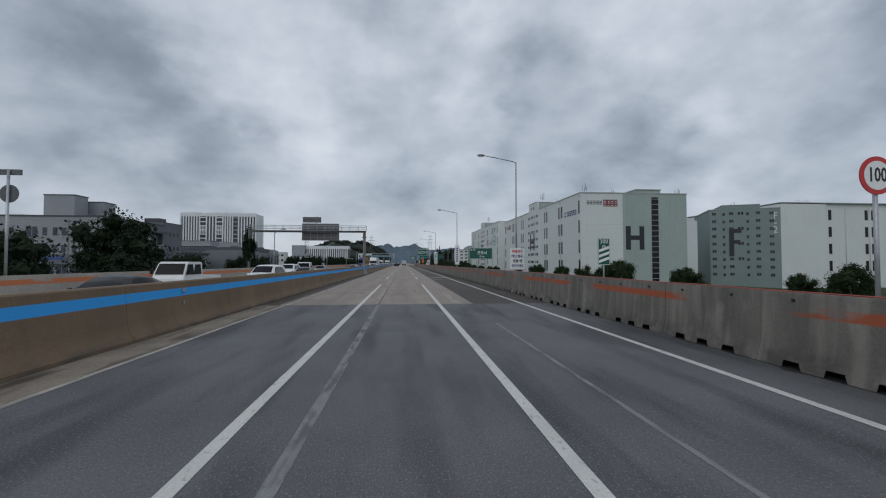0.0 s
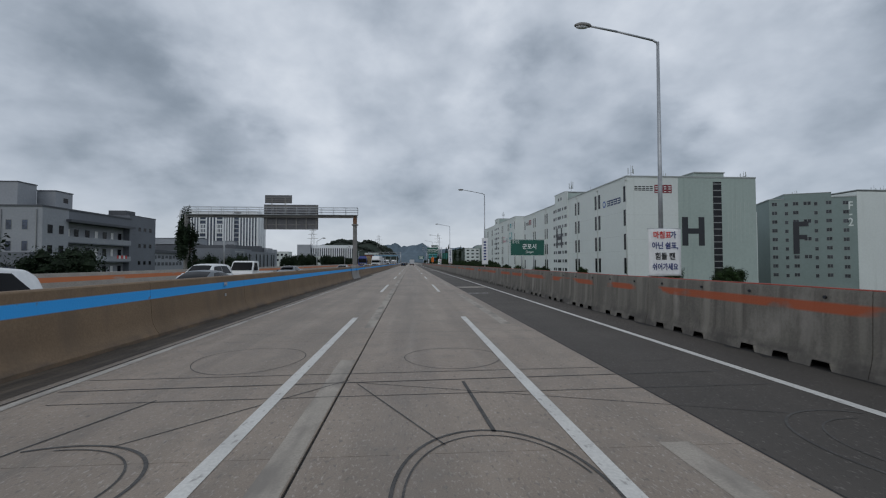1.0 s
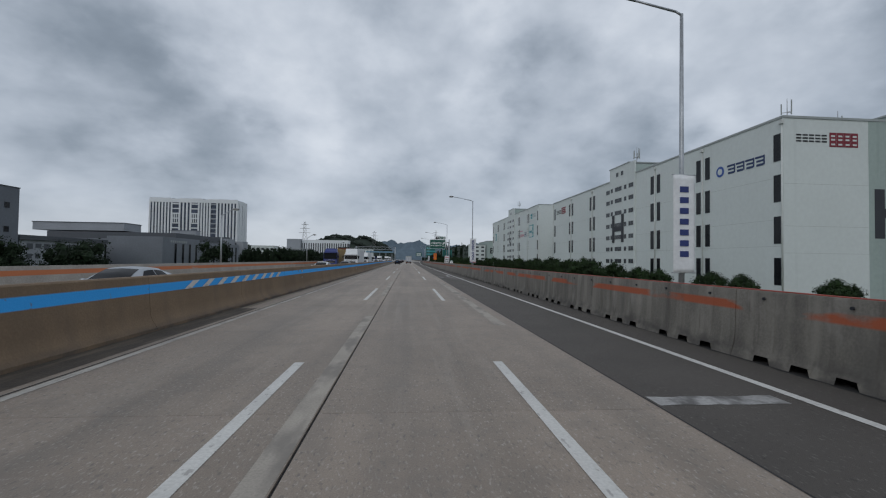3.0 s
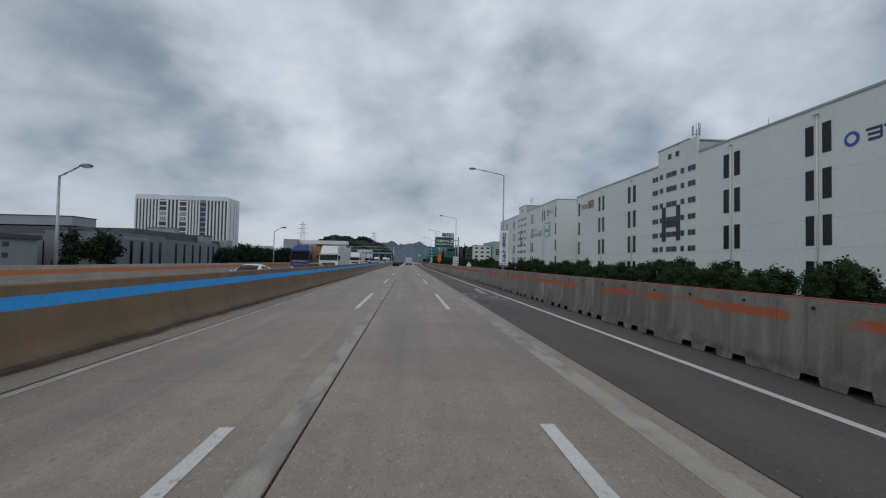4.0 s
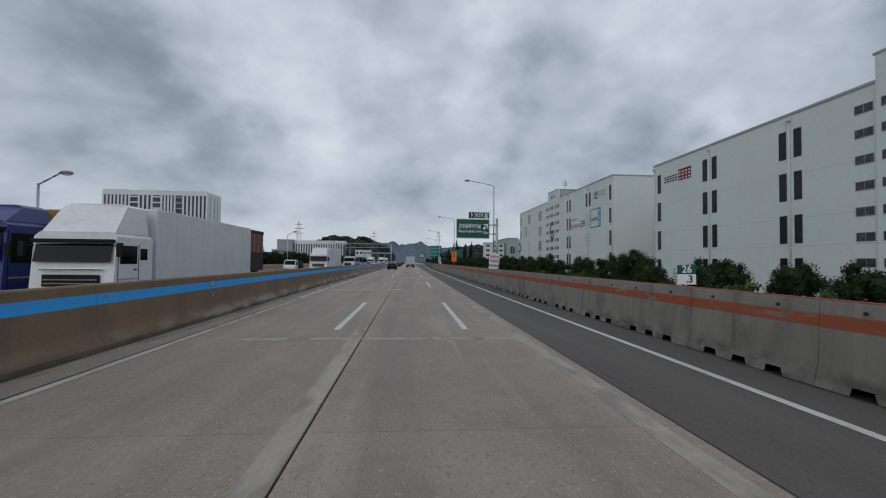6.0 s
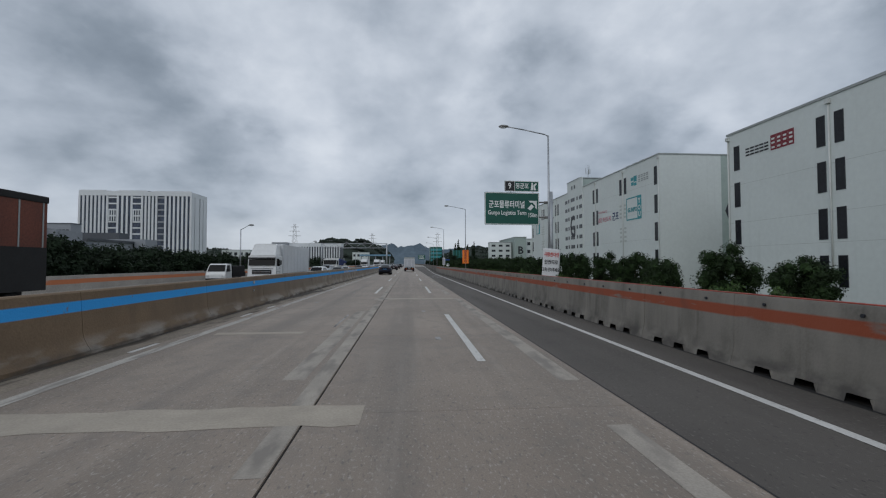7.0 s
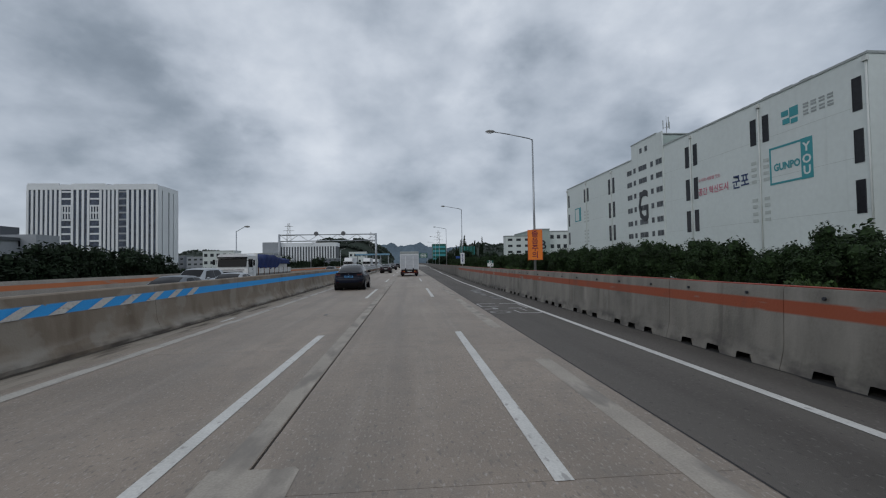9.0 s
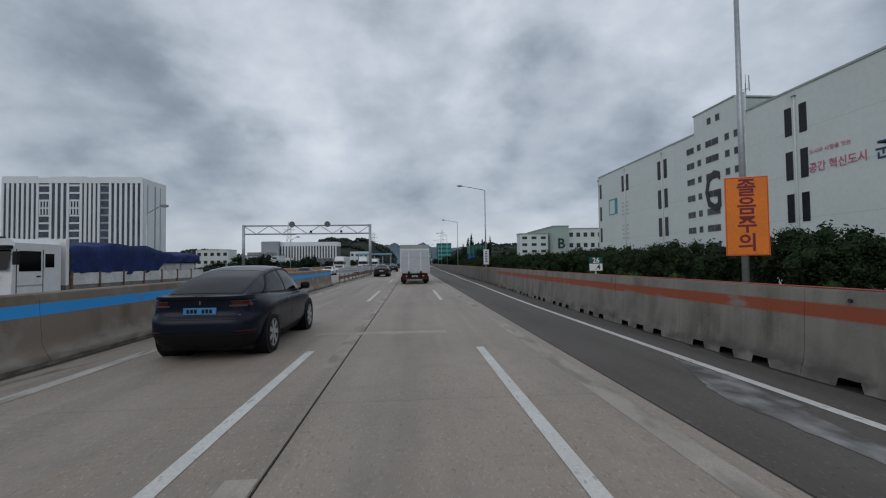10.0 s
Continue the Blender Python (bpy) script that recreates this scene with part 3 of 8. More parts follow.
road = thing("road", "three-lane expressway of worn concrete slabs and dark asphalt", "road", kind="structure")
strip("bridge_deck", -5.12, shifted(X_BARRIER, 0.5), -80, Y_BRIDGE, 0.0, M["bridge"], road, thick=0.05, label="dark patched asphalt on the bridge deck")
strip("dark_lane", X_DARK, shifted(X_BARRIER, 0.5), Y_BRIDGE, 420, 0.0, M["asphalt"], road, thick=0.05, label="dark asphalt of the outer lane and shoulder")
strip("roadbed", -5.75, X_DARK, Y_BRIDGE, 420, -0.025, M["joint"], road, thick=0.03)
strip("far_carriageway", -6.5, shifted(X_BARRIER, 0.5), 420, 1600, 0.0, M["far_road"], road, step=60, thick=0.05)
strip("oncoming_carriageway", -20.2, shifted(X_MEDIAN, -0.55), -80, 1600, -0.002, M["far_road"], road, step=30, thick=0.05)
strip("gutter", shifted(X_MEDIAN, -0.2), -5.75, Y_BRIDGE, 420, -0.004, M["gutter"], road, thick=0.04, label="dirty concrete gutter under the median barrier")
strip("gutter_silt", shifted(X_MEDIAN, -0.05), shifted(X_LEFT_LINE, -0.30), Y_BRIDGE, 86, 0.004, M["mud"], road, step=3, label="dark silt lying in the gutter")
strip("gutter_silt", shifted(X_MEDIAN, -0.05), shifted(X_MEDIAN, 0.15), 86, 300, 0.004, M["mud"], road, step=3)
strip("gutter_puddle", [(184, -6.5), (192.4, -6.5), (193.4, -5.72), (194.7, -5.67), (199, -5.76), (200, -5.76)], [(184, -6.3), (188, -6.05), (191.2, -5.86), (192.0, -5.6), (193.4, -5.55), (194.7, -5.57), (198.3, -5.68), (200, -5.74)], 184, 199.6, 0.007, M["mud"], road, step=0.4, label="dark wet silt pooled against the barrier")
strip("gutter", shifted(X_MEDIAN, -0.2), -5.12, -80, Y_BRIDGE, -0.004, M["gutter"], road, thick=0.04)
strip("gutter_joint", shifted(X_LEFT_LINE, -0.145), shifted(X_LEFT_LINE, -0.11), Y_BRIDGE, 160, 0.005, M["joint"], road, step=3)
strip("verge", shifted(X_BARRIER, 0.5), 12.6, -80, 420, -0.01, M["soil"], road, step=20, thick=0.05)

# old strips from which the paint was scrubbed, repairs and marks
marks = thing("road_repair", "scrubbed strips, mortar repairs and tyre marks on the concrete", "road marking", kind="structure")
rnd = random.Random(4)
lift = 0.0035
for y0, y1, xa, xb in ((18.2, 26, 2.55, 2.86), (34.5, 46.5, 2.72, 3.02), (54.6, 66.2, 2.88, 3.2), (82, 92, 2.7, 3.02), (93, 106, 2.75, 3.1), (108, 118, 2.8, 3.08), (118.5, 124.6, 2.85, 3.2), (128, 138, 2.75, 3.05), (140, 158, 2.9, 3.2), (162, 166, 2.72, 3.02), (168, 185, 2.86, 3.2), (188, 193, 2.7, 3.0), (195, 204, 2.82, 3.12), (206, 214, 2.85, 3.15), (218, 228, 2.8, 3.12), (230, 242, 2.85, 3.16), (246, 262, 2.85, 3.16), (266, 300, 2.85, 3.16)):
    strip("scrubbed_strip", xa, xb, y0, y1, 0.003, M["ghost"], marks, step=2)
strip("scrubbed_strip", -1.02, -0.86, -60, 17.9, 0.003, M["greystrip"], marks, step=2)
strip("scrubbed_strip", 3.05, 3.13, -20, 12.0, 0.003, M["greystrip"], marks, step=2)
for y0, y1 in ((20, 30), (34, 52), (56, 66), (70, 84), (92, 108), (112, 128), (132, 150), (165, 182), (184, 204), (208, 232), (236, 270), (276, 320)):
    strip("scrubbed_strip", -1.24 - 0.02 * rnd.random(), -0.97, y0, y1, 0.003, M["ghost"], marks, step=2)
strip("scrubbed_strip", -1.76, -1.38, 168.4, 178.9, 0.003, M["ghost"], marks, step=2)
strip("scrubbed_line", -1.95, -1.89, 174.5, 177.8, 0.0033, M["fade"], marks, step=1)


def repair(x0, x1, y0, y1, material, wobble=0.05, name="mortar_repair"):
    global lift
    lift += 0.00008
    bm = bmesh.new()
    n = 14
    lo = [bm.verts.new((x0 + (x1 - x0) * i / n, y0 + rnd.uniform(-wobble, wobble), lift)) for i in range(n + 1)]
    hi = [bm.verts.new((x0 + (x1 - x0) * i / n, y1 + rnd.uniform(-wobble, wobble), lift)) for i in range(n + 1)]
    for i in range(n):
        bm.faces.new((lo[i], lo[i + 1], hi[i + 1], hi[i]))
    return part(name, bm, material, marks)


repair(-5.0, -0.25, 166.25, 167.0, M["cream"])
repair(-5.0, -2.6, 173.35, 173.7, M["cream"], 0.03)
repair(-1.0, 2.85, 184.65, 185.45, M["cream"], 0.05)
repair(-1.5, -0.75, 184.5, 185.6, M["ghost"], 0.05)
repair(-1.3, -0.5, 209.3, 210.0, M["ghost"], 0.04)
repair(-2.15, 1.25, 239.5, 239.95, M["cream"], 0.04)
repair(-4.3, 3.0, 147.9, 148.25, M["ghost"], 0.04)
repair(0.95, 3.1, 110.95, 111.4, M["ghost"], 0.03)
repair(-1.2, 3.2, 139.6, 140.0, M["ghost"], 0.03)
repair(3.45, 5.5, 52.75, 54.2, M["ghost"], 0.03)
repair(3.45, 5.3, 75.0, 75.35, M["fade"], 0.02)
repair(3.42, 4.6, 47.0, 47.4, M["fade"], 0.02)
repair(-4.6, -2.4, 247.0, 247.3, M["ghost"], 0.03)
for x, y in ((1.05, 172), (0.9, 178.5), (1.55, 202), (1.2, 205.4), (2.3, 69.8), (-3.3, 190), (-4.3, 183), (1.1, 226.8), (1.9, 192), (-2.6, 222)):
    repair(x, x + 0.14, y, y + 0.45, M["fade"], 0.02, "paint_chip")


def ring_mark(cx, cy, rx, ry, w, a0=0.0, a1=360.0, name="tyre_mark"):
    bm = bmesh.new()
    n = 40
    prev = None
    for i in range(n + 1):
        a = radians(a0 + (a1 - a0) * i / n)
        j = 1 + 0.02 * math.sin(3 * a)
        p = (bm.verts.new((cx + rx * j * math.cos(a), cy + ry * j * math.sin(a), 0.005)), bm.verts.new((cx + (rx - w) * j * math.cos(a), cy + (ry - w) * j * math.sin(a), 0.005)))
        if prev:
            bm.faces.new((prev[0], p[0], p[1], prev[1]))
        prev = p
    return part(name, bm, M["skid"], marks)


def straight_mark(x0, y0, x1, y1, w, material=None, z=0.005, name="tyre_mark"):
    bm = bmesh.new()
    d = Vector((x1 - x0, y1 - y0, 0)).normalized()
    s = Vector((-d.y, d.x, 0)) * w / 2
    a, b = Vector((x0, y0, z)), Vector((x1, y1, z))
    bm.faces.new([bm.verts.new(v) for v in (a - s, b - s, b + s, a + s)])
    return part(name, bm, material or M["skid"], marks)


ring_mark(0.80, 25.0, 0.92, 1.50, 0.035, 0, 185)
ring_mark(0.82, 24.95, 0.84, 1.40, 0.02, 20, 200)
ring_mark(0.85, 30.1, 0.92, 0.9, 0.014)
ring_mark(-2.95, 30.2, 0.98, 1.1, 0.014)
ring_mark(-3.2, 25.4, 1.0, 1.0, 0.035, -70, 120)
ring_mark(-3.25, 25.4, 0.88, 0.9, 0.02, -90, 100)
ring_mark(5.0, 25.6, 0.95, 1.2, 0.03, 60, 300)
ring_mark(5.1, 25.6, 0.75, 0.9, 0.02, 80, 270)
ring_mark(4.4, 30.4, 0.9, 0.9, 0.012)
for q in ((0.85, 28.4, 0.95, 26.4, 0.05), (-0.75, 28.4, 0.4, 26.1, 0.02), (-3.3, 27.8, -3.9, 25.8, 0.03), (-0.9, 28.6, -2.9, 26.3, 0.018), (-4.9, 28.3, 5.2, 28.7, 0.03), (-4.9, 28.9, 3.3, 29.1, 0.02), (-4.6, 27.7, 5.4, 27.9, 0.018), (-0.9, 28.5, 4.6, 26.7, 0.014), (-1.1, 24.3, 3.3, 24.5, 0.012), (-4.8, 33.1, 3.3, 33.2, 0.012)):
    straight_mark(*q)
strip("edge_crack", X_DARK - 0.012, X_DARK + 0.014, Y_BRIDGE, 300, 0.004, M["joint"], marks, step=3)

# painted lines
lines = thing("lane_marking", "white painted lane lines, worn in places", "road marking", kind="structure")
for x, y_end in ((-1.76, 36.3), (1.8, 36.3)):
    strip("lane_line", x - 0.085, x + 0.085, -80, y_end, 0.006, M["line"], lines)
for k in range(40):
    for x in (-1.78, 1.8):
        if x < 0 and k == 6:
            continue
        y0 = 49.5 + 20 * k
        strip("lane_dash", x - 0.085, x + 0.085, y0 - (0.8 if k in (0, 4) else 0.0), y0 + 8, 0.006, M["line"], lines, step=4)
strip("edge_line", shifted(X_RIGHT_LINE, -0.08), shifted(X_RIGHT_LINE, 0.08), -80, 1000, 0.006, M["line"], lines, step=5)
strip("edge_line", shifted(X_LEFT_LINE, -0.075), shifted(X_LEFT_LINE, 0.075), Y_BRIDGE, 160, 0.006, M["dirtyline"], lines, step=5)
strip("edge_line", shifted(X_LEFT_LINE, -0.14), shifted(X_LEFT_LINE, 0.12), 160, 300, 0.006, M["dirtyline"], lines, step=5)
strip("edge_line", shifted(X_LEFT_LINE, -0.1), shifted(X_LEFT_LINE, 0.1), 300, 1000, 0.006, M["line"], lines, step=15)
strip("edge_line", -5.13, -5.02, -80, Y_BRIDGE, 0.006, M["dirtyline"], lines, step=5)
for y in (166, 171, 177.5, 180.5, 197, 203.5, 209, 221):
    strip("edge_dash", lerp_nodes(X_LEFT_LINE, y) - 0.48, lerp_nodes(X_LEFT_LINE, y) - 0.36, y, y + 1.1, 0.006, M["line"], lines, step=1)
for x in (-11.7, -15.3):
    for k in range(40):
        strip("lane_dash", x - 0.075, x + 0.075, -40 + 20 * k, -32 + 20 * k, 0.006, M["line"], lines, step=8)


STROKES = [(3.49, 3.92, 4.26, 3.79), (3.48, 3.84, 3.5, 2.8), (3.46, 2.77, 4.21, 2.68), (4.46, 3.79, 5.22, 3.66), (5.2, 3.66, 5.15, 1.74), (3.43, 1.72, 3.96, 1.69), (3.84, 2.16, 3.93, 1.72), (4.41, 1.88, 4.96, 1.85), (4.83, 1.87, 4.88, 0.84), (4.46, 1.16, 4.5, 0.26), (4.46, 0.24, 5.24, 0.12)]


def lane_lettering(y):
    """Worn painted characters that cannot be read: plain bars, and a ring."""
    for k, (xa, ya, xb, yb) in enumerate(STROKES):
        w = 0.085 if abs(yb - ya) > 0.5 else 0.17
        straight_mark(xa, y + ya, xb, y + yb, w, M["worn"], 0.0060 + 0.00006 * k, "painted_bar")
    ring = ring_mark(3.85, y + 0.65, 0.40, 0.41, 0.13, name="painted_ring")
    ring.data.materials.clear()
    ring.data.materials.append(M["ringpaint"])


lane_lettering(114.2)
# a long hooked arrow, its head worn away
straight_mark(4.80, 118.4, 4.86, 122.2, 0.30, M["worn"], 0.0062, "painted_arrow")
straight_mark(4.85, 122.1, 5.0, 123.0, 0.26, M["worn"], 0.0063, "painted_arrow")
straight_mark(5.04, 123.0, 5.30, 124.1, 0.10, M["worn"], 0.0064, "painted_arrow")
straight_mark(5.17, 123.1, 5.36, 121.15, 0.14, M["fade"], 0.0065, "painted_arrow")
lane_lettering(221.0)
# ghosts of older letters beyond the edge line
straight_mark(5.80, 117.42, 6.14, 117.36, 0.14, M["oldletter"], 0.0062, "painted_bar")
straight_mark(6.12, 117.4, 6.18, 115.4, 0.10, M["oldletter"], 0.0063, "painted_bar")
straight_mark(5.80, 115.0, 5.84, 114.3, 0.09, M["oldletter"], 0.0062, "painted_bar")
straight_mark(5.72, 114.3, 6.24, 114.14, 0.16, M["oldletter"], 0.0063, "painted_bar")


def smear(pts, name="powder_smear"):
    """A flat stain with a ragged edge round an outline in plan."""
    global lift
    lift += 0.00008
    bm = bmesh.new()
    ring = []
    for (xa, ya), (xb, yb) in zip(pts, pts[1:] + pts[:1]):
        n = max(2, int(math.hypot(xb - xa, yb - ya) / 0.12))
        for i in range(n):
            u = i / n
            ring.append(bm.verts.new((xa + (xb - xa) * u + rnd.uniform(-0.02, 0.02), ya + (yb - ya) * u + rnd.uniform(-0.025, 0.025), lift)))
    f = bm.faces.new(ring)
    bmesh.ops.triangulate(bm, faces=[f])
    return part(name, bm, M["smear"], marks)


smear([(5.22, 236.0), (4.95, 235.2), (4.56, 234.1), (4.42, 233.5), (4.46, 232.8), (4.5, 231.4), (4.58, 229.5), (4.86, 229.5), (4.88, 231.6), (4.90, 232.5), (5.0, 233.15), (5.25, 233.2), (5.26, 234.6)])
smear([(4.95, 228.9), (4.75, 229.2), (4.7, 227.2), (4.95, 226.8), (5.2, 227.4), (5.22, 228.8)])


# ---------------------------------------------------------------- barriers
def segment_mesh(length, notch):
    """Precast barrier, 1.36 m high, road side at x = 0, three drain slots in its foot."""
    bm = bmesh.new()
    h = 1.36
    if not notch:
        bm_prism(bm, [(-0.02, 0), (-0.02, 0.08), (0.06, 0.20), (0.125, 0.33), (0.155, 0.46), (0.22, h - 0.03), (0.25, h), (0.45, h), (0.48, h - 0.03), (0.55, 0.36), (0.7, 0.08), (0.7, 0)], 0.006, length - 0.006)
        return soften(mesh_of("segment", bm, M["median"]), 30)
    s, w, zt = length / 3.9, 0.31, 0.13
    cuts = [0.006]
    for i in range(3):
        c = length / 2 + (i - 1) * s
        cuts += [c - w / 2 - 0.04, c - w / 2, c + w / 2, c + w / 2 + 0.04]
    cuts += [length - 0.006]
    xs = [(0.0, 0.0), (0.035, 0.13), (0.072, 0.26), (0.098, 0.42), (0.13, 1.31), (0.15, h)]
    base = []
    for i, y in enumerate(cuts):
        inner = 0 < i < len(cuts) - 1 and (i - 1) % 4 in (1, 2)
        base.append(zt if inner else 0.0)
    cols = []
    for y, b in zip(cuts, base):
        cols.append([bm.verts.new((0.01 * b, y, b))] + [bm.verts.new((x, y, z)) for x, z in xs[1:]] + [bm.verts.new((0.35, y, h)), bm.verts.new((0.5, y, 0.0))])
    for a, b in zip(cols, cols[1:]):
        for i in range(len(a) - 1):
            bm.faces.new((a[i], b[i], b[i + 1], a[i + 1]))
    for c in (cols[0][::-1], cols[-1]):
        bm.faces.new(c)
    # dark pocket behind each slot
    for i in range(3):
        j = 1 + 4 * i
        a, b = cols[j + 1][0], cols[j + 2][0]
        p, q = bm.verts.new((0.3, a.co.y, zt)), bm.verts.new((0.3, b.co.y, zt))
        bm.faces.new((a, b, q, p))
    return soften(mesh_of("segment", bm, M["barrier"]), 28)


def barrier_row(name, label, mesh, pitch, y0, y1, nodes, flip, skip=None):
    row = thing(name, label, "barrier", kind="structure")
    n = int((y1 - y0) / pitch)
    for i in range(n):
        y = y0 + i * pitch
        if skip and skip[0] <= y < skip[1]:
            continue
        xa, xb = lerp_nodes(nodes, y), lerp_nodes(nodes, y + pitch)
        seg = new("segment", mesh)
        seg.parent = row
        a = -math.degrees(math.atan2(xb - xa, pitch))
        if flip:
            seg.matrix_basis = pose(xb, y + pitch, 0, 0, 0, 180 + a)
        else:
            seg.matrix_basis = pose(xa + 0.004 * math.sin(i * 2.3), y, 0, 0, 0, a)
    return row


roadside = barrier_row("roadside_barrier", "grey precast concrete barrier with a worn orange band and drain slots", segment_mesh(3.13, True), 3.13, 68.6 - 40 * 3.13, 420, X_BARRIER, False)
median = barrier_row("median_barrier", "brown weathered concrete median barrier with a blue painted band", segment_mesh(6.0, False), 6.0, 68.95 - 24 * 6.0, 269, X_MEDIAN, True, skip=(68.85, 74.85))
seg = part("recast_segment", segment_mesh(6.0, False), None, median, "newer grey recast piece round the gantry post")
seg.data.materials.clear()
seg.data.materials.append(M["newcast"])
seg.matrix_basis = pose(-6.02, 74.95, 0, 0, 0, 180)
strip("barrier_far_run", shifted(X_MEDIAN, -0.45), shifted(X_MEDIAN, 0.0), 340, 1600, 1.3, M["median"], median, step=60, thick=1.35)
strip("barrier_far_run", shifted(X_BARRIER, 0.0), shifted(X_BARRIER, 0.4), 420, 1600, 1.3, M["barrier"], roadside, step=60, thick=1.35)
# ragged black strip on the road along the barrier foot
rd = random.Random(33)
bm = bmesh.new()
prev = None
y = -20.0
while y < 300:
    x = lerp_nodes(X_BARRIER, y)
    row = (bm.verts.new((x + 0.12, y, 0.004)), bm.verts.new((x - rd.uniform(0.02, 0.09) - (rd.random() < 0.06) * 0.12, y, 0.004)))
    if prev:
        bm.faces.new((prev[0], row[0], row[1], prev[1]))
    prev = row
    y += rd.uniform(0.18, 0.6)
part("foot_grime", bm, M["joint"], roadside, "ragged black strip along the foot of the barrier")
# small lifting sockets and bolts on the roadside barrier
bolt = mesh_of("lifting_socket", bm_cyl(bmesh.new(), (0, 0, 0), (0.03, 0, 0), 0.028, seg=8), M["black"])
for i in range(0, 74):
    y = 68.6 - 21 * 3.13 + 3.13 * i
    for d in (0.75, 2.4):
        b = new("lifting_socket", bolt)
        b.parent = roadside
        b.matrix_basis = pose(lerp_nodes(X_BARRIER, y + d) + 0.085, y + d, 1.22)


def hose(name, nodes, z, y0, y1, r, material, label):
    c = bpy.data.curves.new(name, "CURVE")
    c.dimensions, c.bevel_depth, c.bevel_resolution = "3D", r, 2
    sp = c.splines.new("POLY")
    n = int((y1 - y0) / 2.0)
    sp.points.add(n)
    for i in range(n + 1):
        y = y0 + (y1 - y0) * i / n
        sp.points[i].co = (lerp_nodes(nodes, y) + 0.21 + 0.035 * math.sin(y * 0.43) + 0.012 * math.sin(y * 1.9), y, z + 0.004 * math.sin(y * 1.7), 1)
    tmp = new(name, c)
    me = bpy.data.meshes.new_from_object(tmp)
    bpy.data.objects.remove(tmp)
    me.materials.clear()
    me.materials.append(material)
    return tagged(new(name, me), label, "cable")


hose("warning_light_cable", X_BARRIER, 1.370, -40, 300, 0.016, M["redhose"], "thin red cable lying along the top of the concrete barrier")

# white hatching over the blue band
hatch = thing("hatched_marking", "slanted white hatching painted over the blue band", "road marking", kind="structure")
for ya, n in ((82.6, 9), (209.8, 11)):
    for i in range(n):
        y = ya + i * 1.08
        x = lerp_nodes(X_MEDIAN, y) - 0.175
        bm = bmesh.new()
        vs = [bm.verts.new(p) for p in ((x + 0.015, y, 0.93), (x + 0.015, y + 0.42, 0.93), (x - 0.003, y + 0.95, 1.155), (x - 0.003, y + 0.53, 1.155))]
        bm.faces.new(vs)
        part("hatch_bar", bm, M["line"], hatch)


def delineator(y, side=-1):
    d = thing("barrier_reflector", "small grey reflector bracket bolted to the median barrier", "reflector", pose(lerp_nodes(X_MEDIAN, y) - 0.17, y, 1.1), "reflectors on the median")
    box_part("bracket", (-0.02, 0.05, -0.05, 0.05, -0.06, 0.06), M["steel"], d, 0.01)
    box_part("lens", (-0.01, 0.045, -0.058, -0.05, -0.045, 0.045), M["lampclear"], d)
    box_part("junction_plate", (0.0, 0.025, -0.05, 0.05, -0.42, -0.33), M["steel"], d, 0.008)


for y in (11.6, 37.2, 124.5, 181.6, 201.0, 152.5, 96.5):
    delineator(y)

# steel guardrail where the median barrier stops
rail = thing("guardrail", "double steel guardrail closing the gap in the median", "guardrail")
for z in (0.55, 0.98, 1.3):
    bm = bmesh.new()
    bm_prism(bm, [(-6.35, z - 0.15), (-6.29, z - 0.1), (-6.34, z), (-6.29, z + 0.1), (-6.35, z + 0.15), (-6.38, z + 0.15), (-6.38, z - 0.15)], 269, 340)
    part("rail_beam", bm, M["rust"] if z < 0.6 else M["steel"], rail)
post = mesh_of("post", bm_box(bmesh.new(), -6.5, -6.38, -0.06, 0.06, -0.05, 1.46), M["dullsteel"])
for i in range(24):
    p = new("post", post)
    p.parent = rail
    p.location.y = 270 + 3 * i

outer = thing("outer_barrier", "pale concrete barrier with a faded orange band beyond the oncoming lanes", "barrier", kind="structure")
bm = bmesh.new()
bm_prism(bm, [(0, -0.1), (0, 0.1), (-0.12, 0.35), (-0.2, 1.24), (-0.5, 1.24), (-0.6, 0.1), (-0.6, -0.1)], 0.005, 9.995)
seg_out = mesh_of("segment", bm, M["outer"])
for i in range(60):
    s = new("segment", seg_out)
    s.parent = outer
    s.matrix_basis = pose(-19.45 - (0.9 if i > 26 else 0.035 * max(0, i - 10) * (i > 10)), -80 + 10 * i, 0)

# road slabs: each one a piece of its own, with open joints
slab_l = mesh_of("slab", bm_box(bmesh.new(), -5.75, X_JOINT - 0.016, 0.004, 6.116, -0.05, 0.0), M["slab"])
slab_r = mesh_of("slab", bm_box(bmesh.new(), X_JOINT + 0.016, X_DARK, 0.004, 6.116, -0.05, 0.0), M["slab"])
for i in range(66):
    y = 19.8 + 6.12 * i
    for me in (slab_l, slab_r):
        s = new("slab", me)
        s.parent = road
        s.matrix_basis = pose(0, y, 0)
strip("slab_end", -5.75, X_JOINT - 0.016, Y_BRIDGE + 0.004, 19.8, 0.0, M["slab"], road, thick=0.05)
strip("slab_end", X_JOINT + 0.016, X_DARK, Y_BRIDGE + 0.004, 19.8, 0.0, M["slab"], road, thick=0.05)


